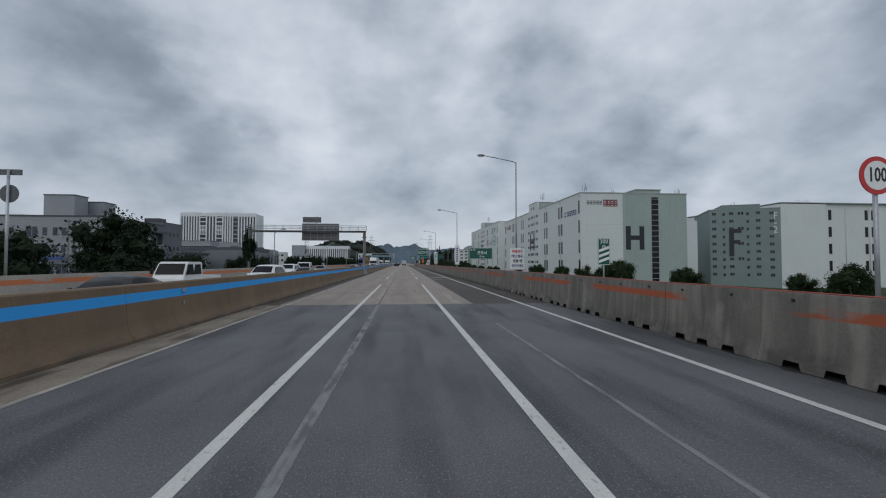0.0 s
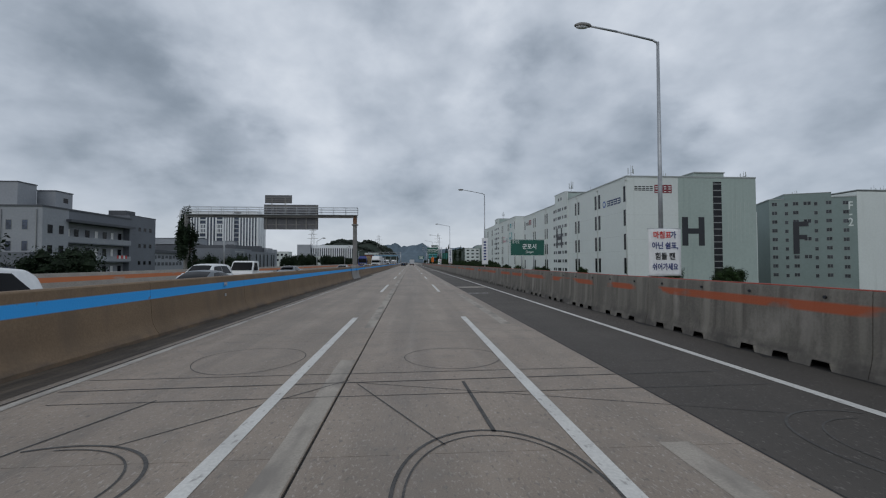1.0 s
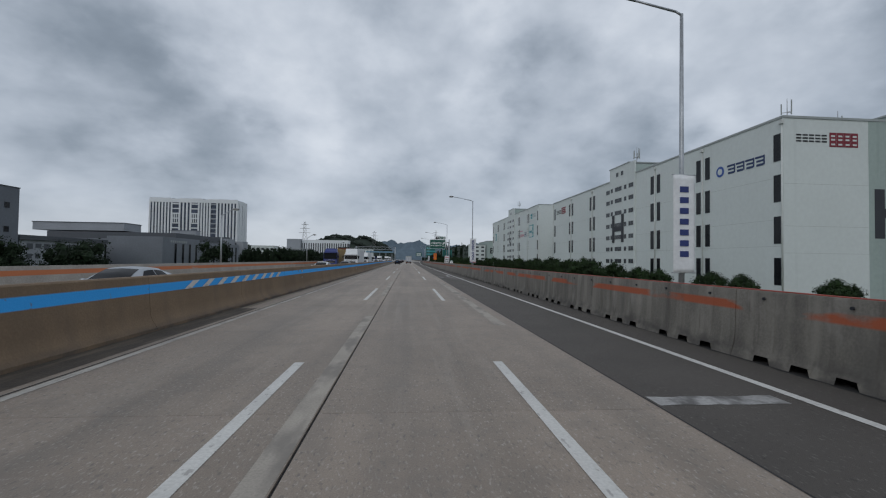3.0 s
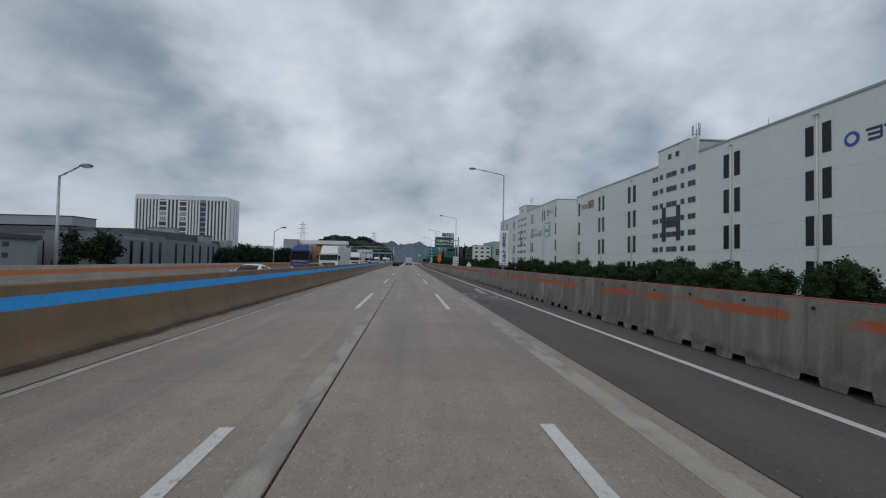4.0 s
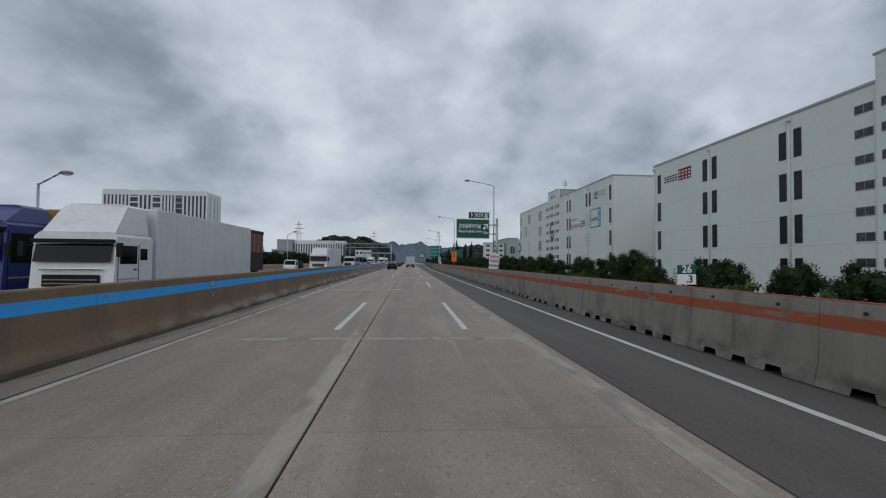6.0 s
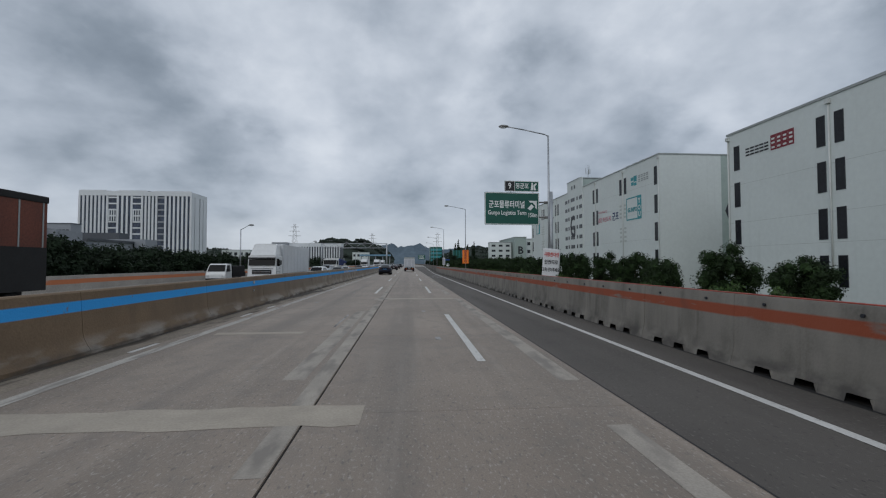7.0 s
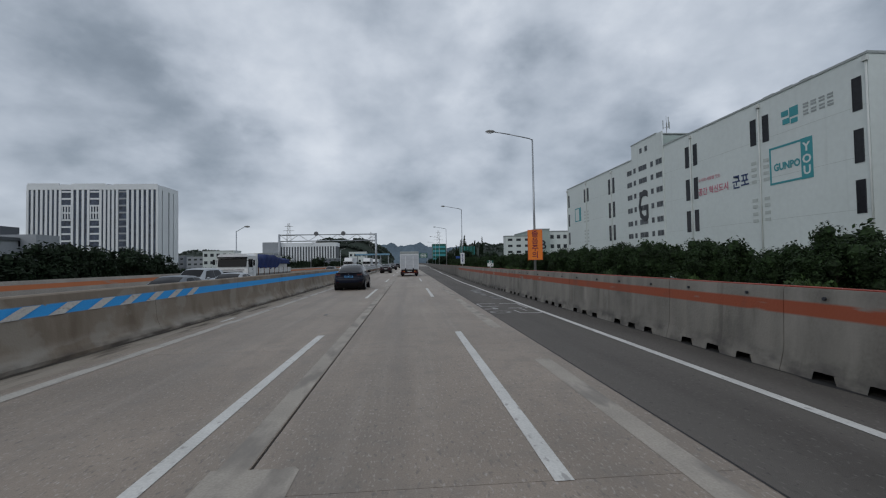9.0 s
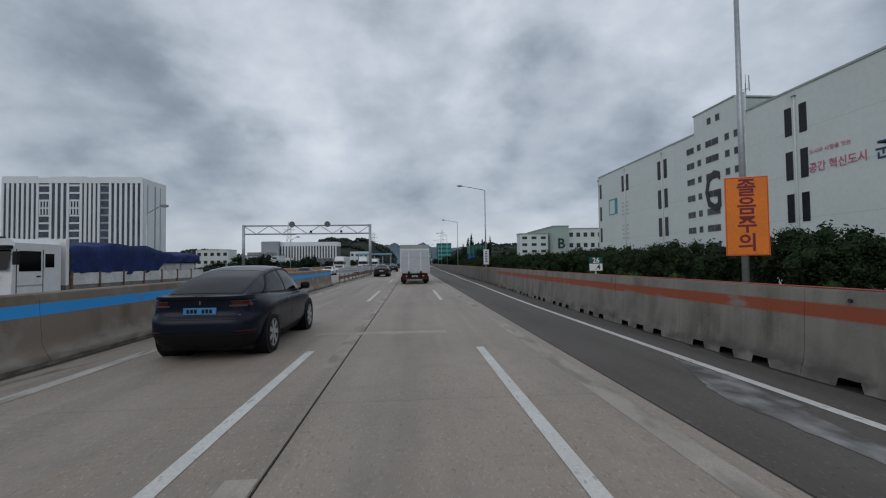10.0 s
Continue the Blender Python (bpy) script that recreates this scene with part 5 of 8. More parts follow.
def warehouse_h():
    x0, x1, y0, y1, top = 55.3, 90.4, 129.3, 231.3, 23.7
    b = thing("warehouse", "white logistics warehouse, sage green end wall, black letter H", "building")
    bar(b, "wall", M["clad"], x0, x1, y0, y1, GROUND - 7, top)
    bar(b, "roof_edge", M["trimgrey"], x0 - 0.12, x1 + 0.1, y0 - 0.12, y1 + 0.1, top, top + 0.35)
    bar(b, "painted_end_wall", M["sage"], 69.1, x1 + 0.02, y0 - 0.03, y0 + 0.5, GROUND - 7, top - 0.02)
    bar(b, "stair_glazing", M["darkglass"], 78.6, 80.9, y0 - 0.08, y0, GROUND - 7, 22.7)
    for i in range(16):
        bar(b, "glazing_bar", M["frame"], 78.6, 80.9, y0 - 0.11, y0 - 0.08, GROUND + 1 + i * 1.68, GROUND + 1.22 + i * 1.68)
    bar(b, "stair_head", M["sage"], 73.6, 81.8, y0 + 0.2, y0 + 9, top, 25.0)
    bar(b, "stair_head_roof", M["trimgrey"], 73.4, 82.0, y0 + 0.0, y0 + 9.2, 25.0, 25.25)
    # horizontal panel joints
    for z in (4.6, 8.6, 14.9):
        bar(b, "panel_seam", M["seam"], x0 - 0.012, x0, y0 + 0.1, y1 - 0.1, z, z + 0.05)
        bar(b, "panel_seam", M["seam"], x0 + 0.1, 69.0, y0 - 0.012, y0, z - 1.0, z - 0.95)
    for i in range(6):
        bar(b, "rain_streak", M["seam"], 82.6 + i * 1.15, 82.66 + i * 1.15, y0 - 0.045, y0 - 0.03, 7 + (i % 3), 17.5)
    # letter on the end wall
    for xa, xb, za, zb in ((70.0, 71.65, 6.0, 13.45), (74.5, 76.1, 6.0, 13.45), (71.65, 74.5, 9.1, 10.5)):
        bar(b, "letter_h_stroke", M["black"], xa, xb, y0 - 0.06, y0 - 0.03, za, zb)
    # tall windows towards the road, pairs parted by a downpipe
    tall = window_mesh("tall", 1.25, 4.1, M["darkglass"], 0.07)
    rows = (17.4, 11.25, 5.0, -1.2)
    for y, pair in ((229.8, 0), (214.9, 1), (197.9, 1), (164.5, 1), (148.7, 1), (130.95, 0)):
        for z in rows:
            put_window(tall, west(x0, y, z), b)
            if pair:
                put_window(tall, west(x0, y - 2.5, z), b)
        py = y - 1.85 if pair else (y + 1.2 if y > 200 else y - 1.6)
        part("downpipe", bm_cyl(bmesh.new(), (x0 - 0.14, py, GROUND), (x0 - 0.14, py, top - 0.7), 0.11, seg=8), M["pipe"], b, smooth=True)
        bar(b, "rain_head", M["pipe"], x0 - 0.4, x0, py - 0.3, py + 0.3, top - 0.9, top - 0.3)
    # office stack with small windows
    bar(b, "stack_wall", M["clad"], x0 - 0.35, x0, 171.0, 184.0, GROUND - 7, 26.9)
    bar(b, "stack_head", M["clad"], x0, x0 + 9, 174.0, 184.0, top, 26.9)
    bar(b, "stack_head_side", M["sage"], x0 + 0.2, x0 + 9, 173.6, 174.0, top, 26.6)
    bar(b, "roof_edge", M["trimgrey"], x0 - 0.45, x0 + 9.2, 173.5, 184.2, 26.9, 27.15)
    xs = x0 - 0.35
    sizes = ((186.8, 2.25, 0), (183.4, 1.25, 1), (181.0, 3.6, 1), (176.1, 1.2, 1), (173.8, 2.3, 1))
    meshes = {w: window_mesh("small", w, 1.12, M["greyglass"], 0.07, 1 if w > 2 else 0) for _, w, _ in sizes}
    for z in (20.55, 17.55, 14.3, 11.1, 7.95, 4.85, 1.7, -1.4):
        for y, w, on in sizes:
            put_window(meshes[w], west(xs if on else x0, y, z), b)
    for i in range(2):
        put_window(meshes[1.25], west(xs, 180.4 - i * 2.6, 24.4), b)
    for ya, yb, za, zb in ((182.5, 181.1, 7.1, 14.4), (177.5, 176.2, 7.1, 14.4), (181.1, 177.5, 10.0, 11.3)):
        bar(b, "letter_h_stroke", M["black"], xs - 0.09, xs - 0.055, yb, ya, za, zb)
    # wall signs, drawn as plain shapes
    part("wall_emblem", bm_cyl(bmesh.new(), (x0 - 0.05, 142.3, 18.2), (x0, 142.3, 18.2), 0.95, seg=24), M["signblue"], b)
    part("wall_emblem_mark", bm_cyl(bmesh.new(), (x0 - 0.07, 142.3, 18.2), (x0 - 0.05, 142.3, 18.2), 0.55, seg=24), M["clad"], b)
    for i in range(4):
        for dz, hh in ((0.55, 0.32), (-0.05, 0.30), (-0.7, 0.36)):
            bar(b, "wall_sign_stroke", M["navy"], x0 - 0.05, x0, 139.0 - i * 2.05, 140.6 - i * 2.05 - 0.25 * (dz < 0), 18.1 + dz, 18.1 + dz + hh)
        bar(b, "wall_sign_stroke", M["navy"], x0 - 0.05, x0, 138.75 - i * 2.05, 139.0 - i * 2.05, 17.5, 19.0)
    for i in range(5):
        for dz in (0.42, -0.05, -0.5):
            bar(b, "wall_sign_stroke", M["inkblack"], 57.4 + i * 1.02, 58.2 + i * 1.02, y0 - 0.05, y0, 20.72 + dz, 20.95 + dz)
    for i in range(4):
        xa = 62.75 + i * 1.17
        bar(b, "wall_sign_tile", M["wine"], xa, xa + 1.1, y0 - 0.05, y0, 19.6, 21.75)
        for dz in (0.25, 0.95, 1.5):
            bar(b, "wall_sign_stroke", M["clad"], xa + 0.22, xa + 0.85, y0 - 0.07, y0 - 0.05, 19.6 + dz, 19.85 + dz)
        ya = 222.3 - i * 1.02
        bar(b, "wall_sign_tile", M["wine"], x0 - 0.05, x0, ya - 0.95, ya, 19.0, 21.3)
        for dz in (0.25, 0.95, 1.55):
            bar(b, "wall_sign_stroke", M["clad"], x0 - 0.07, x0 - 0.05, ya - 0.75, ya - 0.2, 19.0 + dz, 19.28 + dz)
    for i in range(5):
        for dz in (0.5, 0.0, -0.5):
            bar(b, "wall_sign_stroke", M["inkblack"], x0 - 0.05, x0, 226.45 - i * 0.93, 227.2 - i * 0.93, 19.8 + dz, 20.05 + dz)
    return b


def aerial(x, y, z, h, n, label="roof aerial of thin steel masts"):
    a = thing("roof_aerial", label, "aerial", pose(x, y, z))
    part("mast", bm_cyl(bmesh.new(), (0, 0, -0.2), (0, 0, h), 0.07, 0.03, 6), M["dullsteel"], a)
    for i in range(n):
        an = i * 2.4
        dx, dy = 0.7 * math.cos(an), 0.7 * math.sin(an)
        part("antenna", bm_cyl(bmesh.new(), (dx, dy, h * 0.35), (dx, dy, h * (0.7 + 0.1 * (i % 3))), 0.09, seg=6), M["trimgrey"], a)
        part("bracket", bm_cyl(bmesh.new(), (0, 0, h * 0.42), (dx, dy, h * 0.42), 0.035, seg=5), M["dullsteel"], a)
    return a


def warehouse_g():
    x0, x1, y0, y1, top = 56.5, 100, 253.8, 354.3, 26.4
    b = thing("warehouse", "white logistics warehouse, teal sign, large black letter G", "building")
    bar(b, "wall", M["clad"], x0, x1, y0, y1, GROUND - 7, top)
    bar(b, "roof_edge", M["trimgrey"], x0 - 0.12, x1 + 0.1, y0 - 0.12, y1 + 0.1, top, top + 0.3)
    bar(b, "painted_end_wall", M["sage"], 71.2, x1 + 0.02, y0 - 0.03, y0 + 0.5, GROUND - 7, top - 0.02)
    letters("G", 9.6, M["black"], b, pose(75.2, y0 - 0.06, 13.4) @ FACE_SOUTH, "letter_g", depth=0.02, bold=0.12)
    for z in (7.5, 14.0, 20.3):
        bar(b, "panel_seam", M["seam"], x0 - 0.012, x0, y0 + 0.1, y1 - 0.1, z, z + 0.05)
    tall = window_mesh("tall", 1.2, 4.2, M["darkglass"], 0.07)
    for y, pair, rows in ((255.8, 0, (19.8, 13.3, 7.0, 0.8)), (272.2, 1, (19.8,)), (289.0, 1, (19.85, 13.3, 7.0, 0.8)), (322.9, 1, (19.85, 13.3, 7.0, 0.8)), (339.9, 1, (20.0,)), (353.4, 0, (20.0, 13.4, 7.2, 1.0))):
        for z in rows:
            put_window(tall, west(x0, y, z), b)
            if pair:
                put_window(tall, west(x0, y - 2.45, z), b)
        py = y - 1.82 if pair else (y + 0.7 if y > 300 else y - 1.9)
        part("downpipe", bm_cyl(bmesh.new(), (x0 - 0.14, py, GROUND), (x0 - 0.14, py, top - 0.7), 0.11, seg=8), M["pipe"], b, smooth=True)
        bar(b, "rain_head", M["pipe"], x0 - 0.4, x0, py - 0.3, py + 0.3, top - 0.9, top - 0.3)
    for ya in (272.2, 269.8, 340, 337.6):
        for z in (17.2, 16.2, 15.2, 14.2, 11.2, 10.2, 9.0, 7.9):
            bar(b, "louvre", M["seam"], x0 - 0.05, x0, ya - 1.0, ya, z - 0.5, z)
    bar(b, "stack_wall", M["clad"], x0 - 0.3, x0, 296.3, 309.4, GROUND - 7, 29.8)
    bar(b, "stack_head", M["clad"], x0, x0 + 9, 299.0, 309.4, top, 29.8)
    bar(b, "stack_head_side", M["sage"], x0 + 0.2, x0 + 9, 298.6, 299.0, top, 29.5)
    bar(b, "roof_edge", M["trimgrey"], x0 - 0.4, x0 + 9.2, 298.5, 309.6, 29.8, 30.05)
    xs = x0 - 0.3
    sizes = ((312.3, 2.3, 0), (308.6, 1.1, 1), (306.2, 3.5, 1), (301.1, 1.1, 1), (298.9, 2.4, 1))
    meshes = {w: window_mesh("small", w, 1.25, M["greyglass"], 0.07, 1 if w > 2 else 0) for _, w, _ in sizes}
    for z in (22.8, 19.8, 16.6, 13.3, 10.0, 6.9, 3.6, 0.4):
        for y, w, on in sizes:
            put_window(meshes[w], west(xs if on else x0, y, z), b)
    for i in range(2):
        put_window(meshes[1.1], west(xs, 305.6 - i * 2.3, 27.0), b)
    letters("G", 10.2, M["black"], b, Matrix.Translation((xs - 0.1, 304.4, 14.0)) @ FACE_WEST, "letter_g", depth=0.03, bold=0.15, squeeze=0.62)
    # teal frame sign and the painted town slogan
    for ya, yb, za, zb in ((261.4, 263.2, 12.75, 18.55), (263.2, 268.6, 18.2, 18.5), (263.2, 268.6, 12.8, 13.1), (268.35, 268.6, 13.1, 18.2)):
        bar(b, "teal_frame", M["teal"], x0 - 0.05, x0, ya, yb, za, zb)
    letters("GUNPO", 1.5, M["teal"], b, Matrix.Translation((x0 - 0.05, 265.6, 15.3)) @ FACE_WEST, depth=0.01, squeeze=0.85, bold=0.05)
    for ch, z in (("Y", 17.2), ("O", 15.5), ("U", 13.9)):
        letters(ch, 1.7, M["clad"], b, Matrix.Translation((x0 - 0.06, 262.3, z)) @ FACE_WEST, depth=0.01, bold=0.05)
    letters("군포", 2.5, M["navy"], b, Matrix.Translation((x0 - 0.05, 274.6, 14.5)) @ FACE_WEST, depth=0.01, squeeze=0.82, bold=0.04)
    letters("공간 혁신도시", 1.5, M["inkpink"], b, Matrix.Translation((x0 - 0.05, 281.3, 14.3)) @ FACE_WEST, depth=0.01, squeeze=0.92, bold=0.02)
    letters("도시와 사람을 잇는", 0.75, M["inkpink"], b, Matrix.Translation((x0 - 0.05, 282.2, 16.6)) @ FACE_WEST, depth=0.01)
    for ya, yb, za, zb, k in ((266.2, 265.0, 22.6, 23.4, "teal"), (264.8, 263.4, 22.2, 23.6, "teal"), (266.0, 264.8, 21.4, 22.2, "teal"), (264.6, 263.5, 21.2, 21.9, "teal")):
        bar(b, "wall_sign_stroke", M[k], x0 - 0.05, x0, yb, ya, za, zb)
    for i in range(4):
        for dz in (0.0, 1.0):
            for k in range(2):
                bar(b, "wall_sign_stroke", M["trimgrey"], x0 - 0.05, x0, 261.8 - i * 1.2, 262.6 - i * 1.2, 21.75 + dz + k * 0.42, 22.0 + dz + k * 0.42)
    for ya, yb, za, zb in ((342.5, 347.5, 14.5, 14.8), (342.5, 347.5, 18.6, 18.9), (347.2, 347.5, 14.8, 18.6), (342.5, 344.0, 14.8, 18.6)):
        bar(b, "teal_frame", M["teal"], x0 - 0.05, x0, ya, yb, za, zb)
    for i in range(3):
        bar(b, "roof_unit", M["trimgrey"], x0 + 1.0, x0 + 2.5, 262 + i * 3.3, 264 + i * 3.3, top + 0.3, top + 0.9)
    return b


def warehouse_f():
    y0 = 138.0
    turn = Matrix.Translation((131, y0, 0)) @ Matrix.Rotation(radians(-25), 4, "Z") @ Matrix.Diagonal((0.75, 1, 1, 1)) @ Matrix.Translation((-131, -y0, 0))
    b = thing("warehouse", "sage and white warehouse with large letters F and F-2", "building", Matrix.Translation((0.17, -2.0, 1.9)) @ Matrix.Scale(1.1, 4) @ Matrix.Translation((-0.17, 2.0, -1.9)))
    turned = [bar(b, "wall", M["sagedark"], 102.3, 131.0, y0, 165, GROUND - 8, 21.0)]
    turned.append(bar(b, "stair_head", M["sagedark"], 107.5, 123.0, y0 - 0.05, 155, 21.0, 22.5))
    bar(b, "wall", M["clad"], 131.0, 148.2, y0 - 0.1, 190, GROUND - 8, 22.5)
    bar(b, "low_link", M["clad"], 92.0, 102.3, y0 + 3, 170, GROUND - 8, 16.6)
    bar(b, "wall", M["clad"], 148.2, 190, y0 + 0.8, 190, GROUND - 8, 22.8)
    turned.append(bar(b, "roof_edge", M["trimgrey"], 102.0, 107.5, y0 - 0.15, 165, 21.0, 21.25))
    turned.append(bar(b, "roof_edge", M["trimgrey"], 107.4, 123.1, y0 - 0.15, 155, 22.5, 22.7))
    turned.append(bar(b, "roof_edge", M["trimgrey"], 123.0, 131.0, y0 - 0.15, 165, 21.0, 21.25))
    bar(b, "roof_edge", M["trimgrey"], 131.0, 190, y0 - 0.25, 190, 22.8, 23.05)
    w1 = window_mesh("f", 1.9, 1.15, M["greyglass"], 0.07, 1)
    w2 = window_mesh("f", 1.2, 1.15, M["greyglass"], 0.07)
    for i in range(9):
        z = 19.0 - i * 2.72
        for j, x in enumerate((103.2, 107.6, 110.4, 117.4, 121.2, 126.6)):
            turned.append(put_window(w1 if j in (0, 2, 4, 5) else w2, pose(x, y0, z - 0.25 * (j % 2)), b))
    for x in (113.9, 115.2):
        for i in range(4):
            turned.append(put_window(w2, pose(x, y0, 19.0 - i * 5.4), b))
    tall = window_mesh("tall", 1.2, 3.6, M["darkglass"], 0.07)
    for x in (150.0, 164.2, 166.8):
        for z in (17.0, 11.0, 5.0, -1.0):
            put_window(tall, pose(x, y0 + 0.8, z), b)
    part("downpipe", bm_cyl(bmesh.new(), (156.5, y0 + 0.6, GROUND), (156.5, y0 + 0.6, 22), 0.1, seg=8), M["pipe"], b, smooth=True)
    part("downpipe", bm_cyl(bmesh.new(), (165.8, y0 + 0.6, GROUND), (165.8, y0 + 0.6, 22), 0.1, seg=8), M["pipe"], b, smooth=True)
    for xa, xb, za, zb in ((110.3, 112.3, 4.2, 14.05), (112.3, 115.4, 12.6, 14.05), (112.3, 114.9, 8.7, 10.0)):
        turned.append(bar(b, "letter_f_stroke", M["black"], xa, xb, y0 - 0.12, y0 - 0.07, za, zb))
    for ch, z in (("F", 18.3), ("-", 16.0), ("2", 13.4)):
        turned.append(letters(ch, 3.4, M["clad"], b, pose(129.0, y0 - 0.05, z) @ FACE_SOUTH, "letter_f_2", depth=0.02, bold=0.05))
    for piece in turned:
        piece.matrix_basis = turn @ piece.matrix_basis
    aerial(136, 166, 24.2, 3.0, 3)
    for x in (159.5, 163.0):
        aerial(x, 160, 24.9, 3.2, 2)


warehouse_h()
warehouse_g()
warehouse_f()
aerial(57.2, 130.6, 23.5, 3.6, 3)
aerial(66.5, 131.5, 23.5, 2.4, 1)
aerial(58.5, 176.5, 27.0, 4.6, 6, "mobile phone aerial cluster on the warehouse roof")
aerial(58.0, 158.0, 23.5, 2.6, 1)
aerial(88.5, 131.0, 23.5, 2.4, 3)
aerial(60.0, 300.5, 30.0, 4.6, 4)


def far_block(x0, x1, y0, y1, top, material, label, cols=0, rows=0, letter=None):
    b = thing("distant_building", label, "building")
    bar(b, "wall", material, x0, x1, y0, y1, GROUND, top)
    bar(b, "roof_edge", M["trimgrey"], x0 - 0.2, x1 + 0.2, y0 - 0.2, y1, top, top + 0.5)
    if cols:
        w = window_mesh("far", (x1 - x0) / cols * 0.55, (top - 2) / rows * 0.42, M["greyglass"], 0.12)
        for i in range(cols):
            for j in range(rows):
                put_window(w, pose(x0 + (i + 0.22) * (x1 - x0) / cols, y0, 2 + (j + 0.25) * (top - 2) / rows), b)
    if letter:
        letters(letter, 6.5, M["black"], b, pose((x0 + x1) / 2, y0 - 0.2, top * 0.55) @ FACE_SOUTH, "letter_stroke", depth=0.02, bold=0.1)
    return b


far_block(51.5, 65.0, 430, 436, 14.7, M["clad"], "small white block beyond the warehouses", 3, 4)
far_block(66.0, 73.2, 425, 470, 17.8, M["sage"], "sage green block with a black letter beyond the warehouses", 0, 0, "B")
far_block(74.5, 92.0, 430, 438, 17.0, M["clad"], "white warehouse block beyond the others", 5, 3)


# ---------------------------------------------------------------- buildings across the road
def office_block():
    b = thing("office_building", "pale grey three-storey office with stair towers and open balconies", "building")
    xe, ys_, ya, yb, yn = -82.0, 125.0, 132.5, 156.0, 169.0
    bar(b, "wall", M["grey1"], -150, xe - 2.2, ys_, yb, GROUND, 14.5)
    bar(b, "wall", M["grey1"], xe - 2.2, xe, ys_, ya, GROUND, 14.5)
    bar(b, "wall", M["grey2"], xe - 2.2, xe, ya, yb, 12.3, 14.5)
    bar(b, "roof_edge", M["grey3"], -150.2, xe + 0.2, ys_ - 0.2, yb, 14.5, 14.85)
    bar(b, "canopy_slab", M["grey3"], xe - 2.2, xe + 1.2, ya - 0.8, yb - 0.01, 11.7, 12.3)
    bar(b, "stair_tower", M["grey1"], -107, -98.4, 138, 143.6, 14.85, 22.2)
    bar(b, "stair_tower", M["grey1"], -99.5, -94.7, 145, 150.8, 14.85, 21.0)
    bar(b, "tower_cap", M["grey3"], -107.15, -98.25, 137.85, 143.75, 22.2, 22.45)
    bar(b, "tower_cap", M["grey3"], -99.65, -94.55, 144.85, 150.95, 21.0, 21.25)
    bar(b, "tower_opening", M["darkglass"], -94.7, -94.64, 147.6, 149.2, 18.2, 19.5)
    for i in range(5):
        bar(b, "roof_plant", M["grey3"], -98 + i * 0.9, -97.4 + i * 0.9, 141, 142, 14.85, 16.3 + 0.3 * (i % 2))
    bar(b, "roof_box", M["white"], -112, -107.5, 131, 134, 14.85, 15.7)
    # windows of the south wall in two rows
    w = window_mesh("office", 1.3, 2.3, M["blueglass"], 0.08)
    big = window_mesh("office", 2.8, 3.0, M["blueglass"], 0.1, 1)
    for z in (9.25, 4.5):
        put_window(big, pose(-101.2, ys_, z - 0.5), b)
        for x in (-97.2, -94.6, -92.4, -89.7, -86.3):
            put_window(w, pose(x, ys_, z), b)
        for x in (-106, -110, -114.5, -119, -124, -129):
            put_window(w, pose(x, ys_, z), b)
    for x in (-96, -92.6, -89.2, -85.8):
        put_window(big, pose(x - 0.9, ys_, -1.8), b)
    bar(b, "sign_band", M["grey2"], -98.6, -83.4, ys_ - 1.2, ys_, 1.5, 4.25)
    for i in range(11):
        bar(b, "sign_stroke", M["signblue"], -98.0 + i * 0.66, -97.55 + i * 0.66, ys_ - 1.26, ys_ - 1.2, 2.7, 3.7 - 0.18 * (i % 3))
    for x in (-90.6, -83.2):
        part("downpipe", bm_cyl(bmesh.new(), (x, ys_ - 0.15, GROUND), (x, ys_ - 0.15, 13.8), 0.1, seg=8), M["frame"], b, smooth=True)
    # open balconies towards the road: recessed back wall, floor slabs with parapets
    for z in (-2.4, 2.3, 6.9):
        bar(b, "balcony_floor", M["grey2"], xe - 2.2, xe, ya, yb, z - 0.3, z)
        bar(b, "parapet", M["grey1"], xe - 0.15, xe, ya, yb, z, z + 1.35)
    w3 = window_mesh("small", 1.4, 2.0, M["darkglass"], 0.08)
    dr = window_mesh("door", 1.3, 3.3, M["white"], 0.08)
    for z in (7.0, 2.4, -2.3):
        for i, y in enumerate((134.6, 137.2, 141.0, 144.2, 147.4, 150.4, 153.6)):
            if i in (0, 3, 5):
                put_window(dr, east(xe - 2.15, y, z), b)
            else:
                put_window(w3, east(xe - 2.15, y, z + 1.3), b)
    for y in (126.4, 129.6):
        for z in (8.6, 3.9):
            put_window(w3, east(xe, y, z), b)
    for i in range(5):
        bar(b, "drying_cloth", M["white"] if i % 2 else M["inkred"], xe - 0.02, xe + 0.06, 150.0 + i * 0.9, 150.5 + i * 0.9, 3.0, 3.9)
    bar(b, "end_block", M["grey2"], xe - 18, xe - 0.5, yb, yn, GROUND, 15.8)
    bar(b, "end_block_cap", M["grey3"], xe - 18.1, xe - 0.4, yb + 0.02, yn + 0.1, 15.8, 16.0)
    bar(b, "roof_unit", M["grey3"], xe - 7, xe - 2, yb + 0.8, yb + 5, 16.0, 17.3)
    w4 = window_mesh("small", 1.2, 1.2, M["darkglass"], 0.08)
    for z in (11.4, 6.4, 1.2):
        for y in (160.2, 162.8, 165.6):
            put_window(w4, east(xe - 0.5, y, z), b)


office_block()


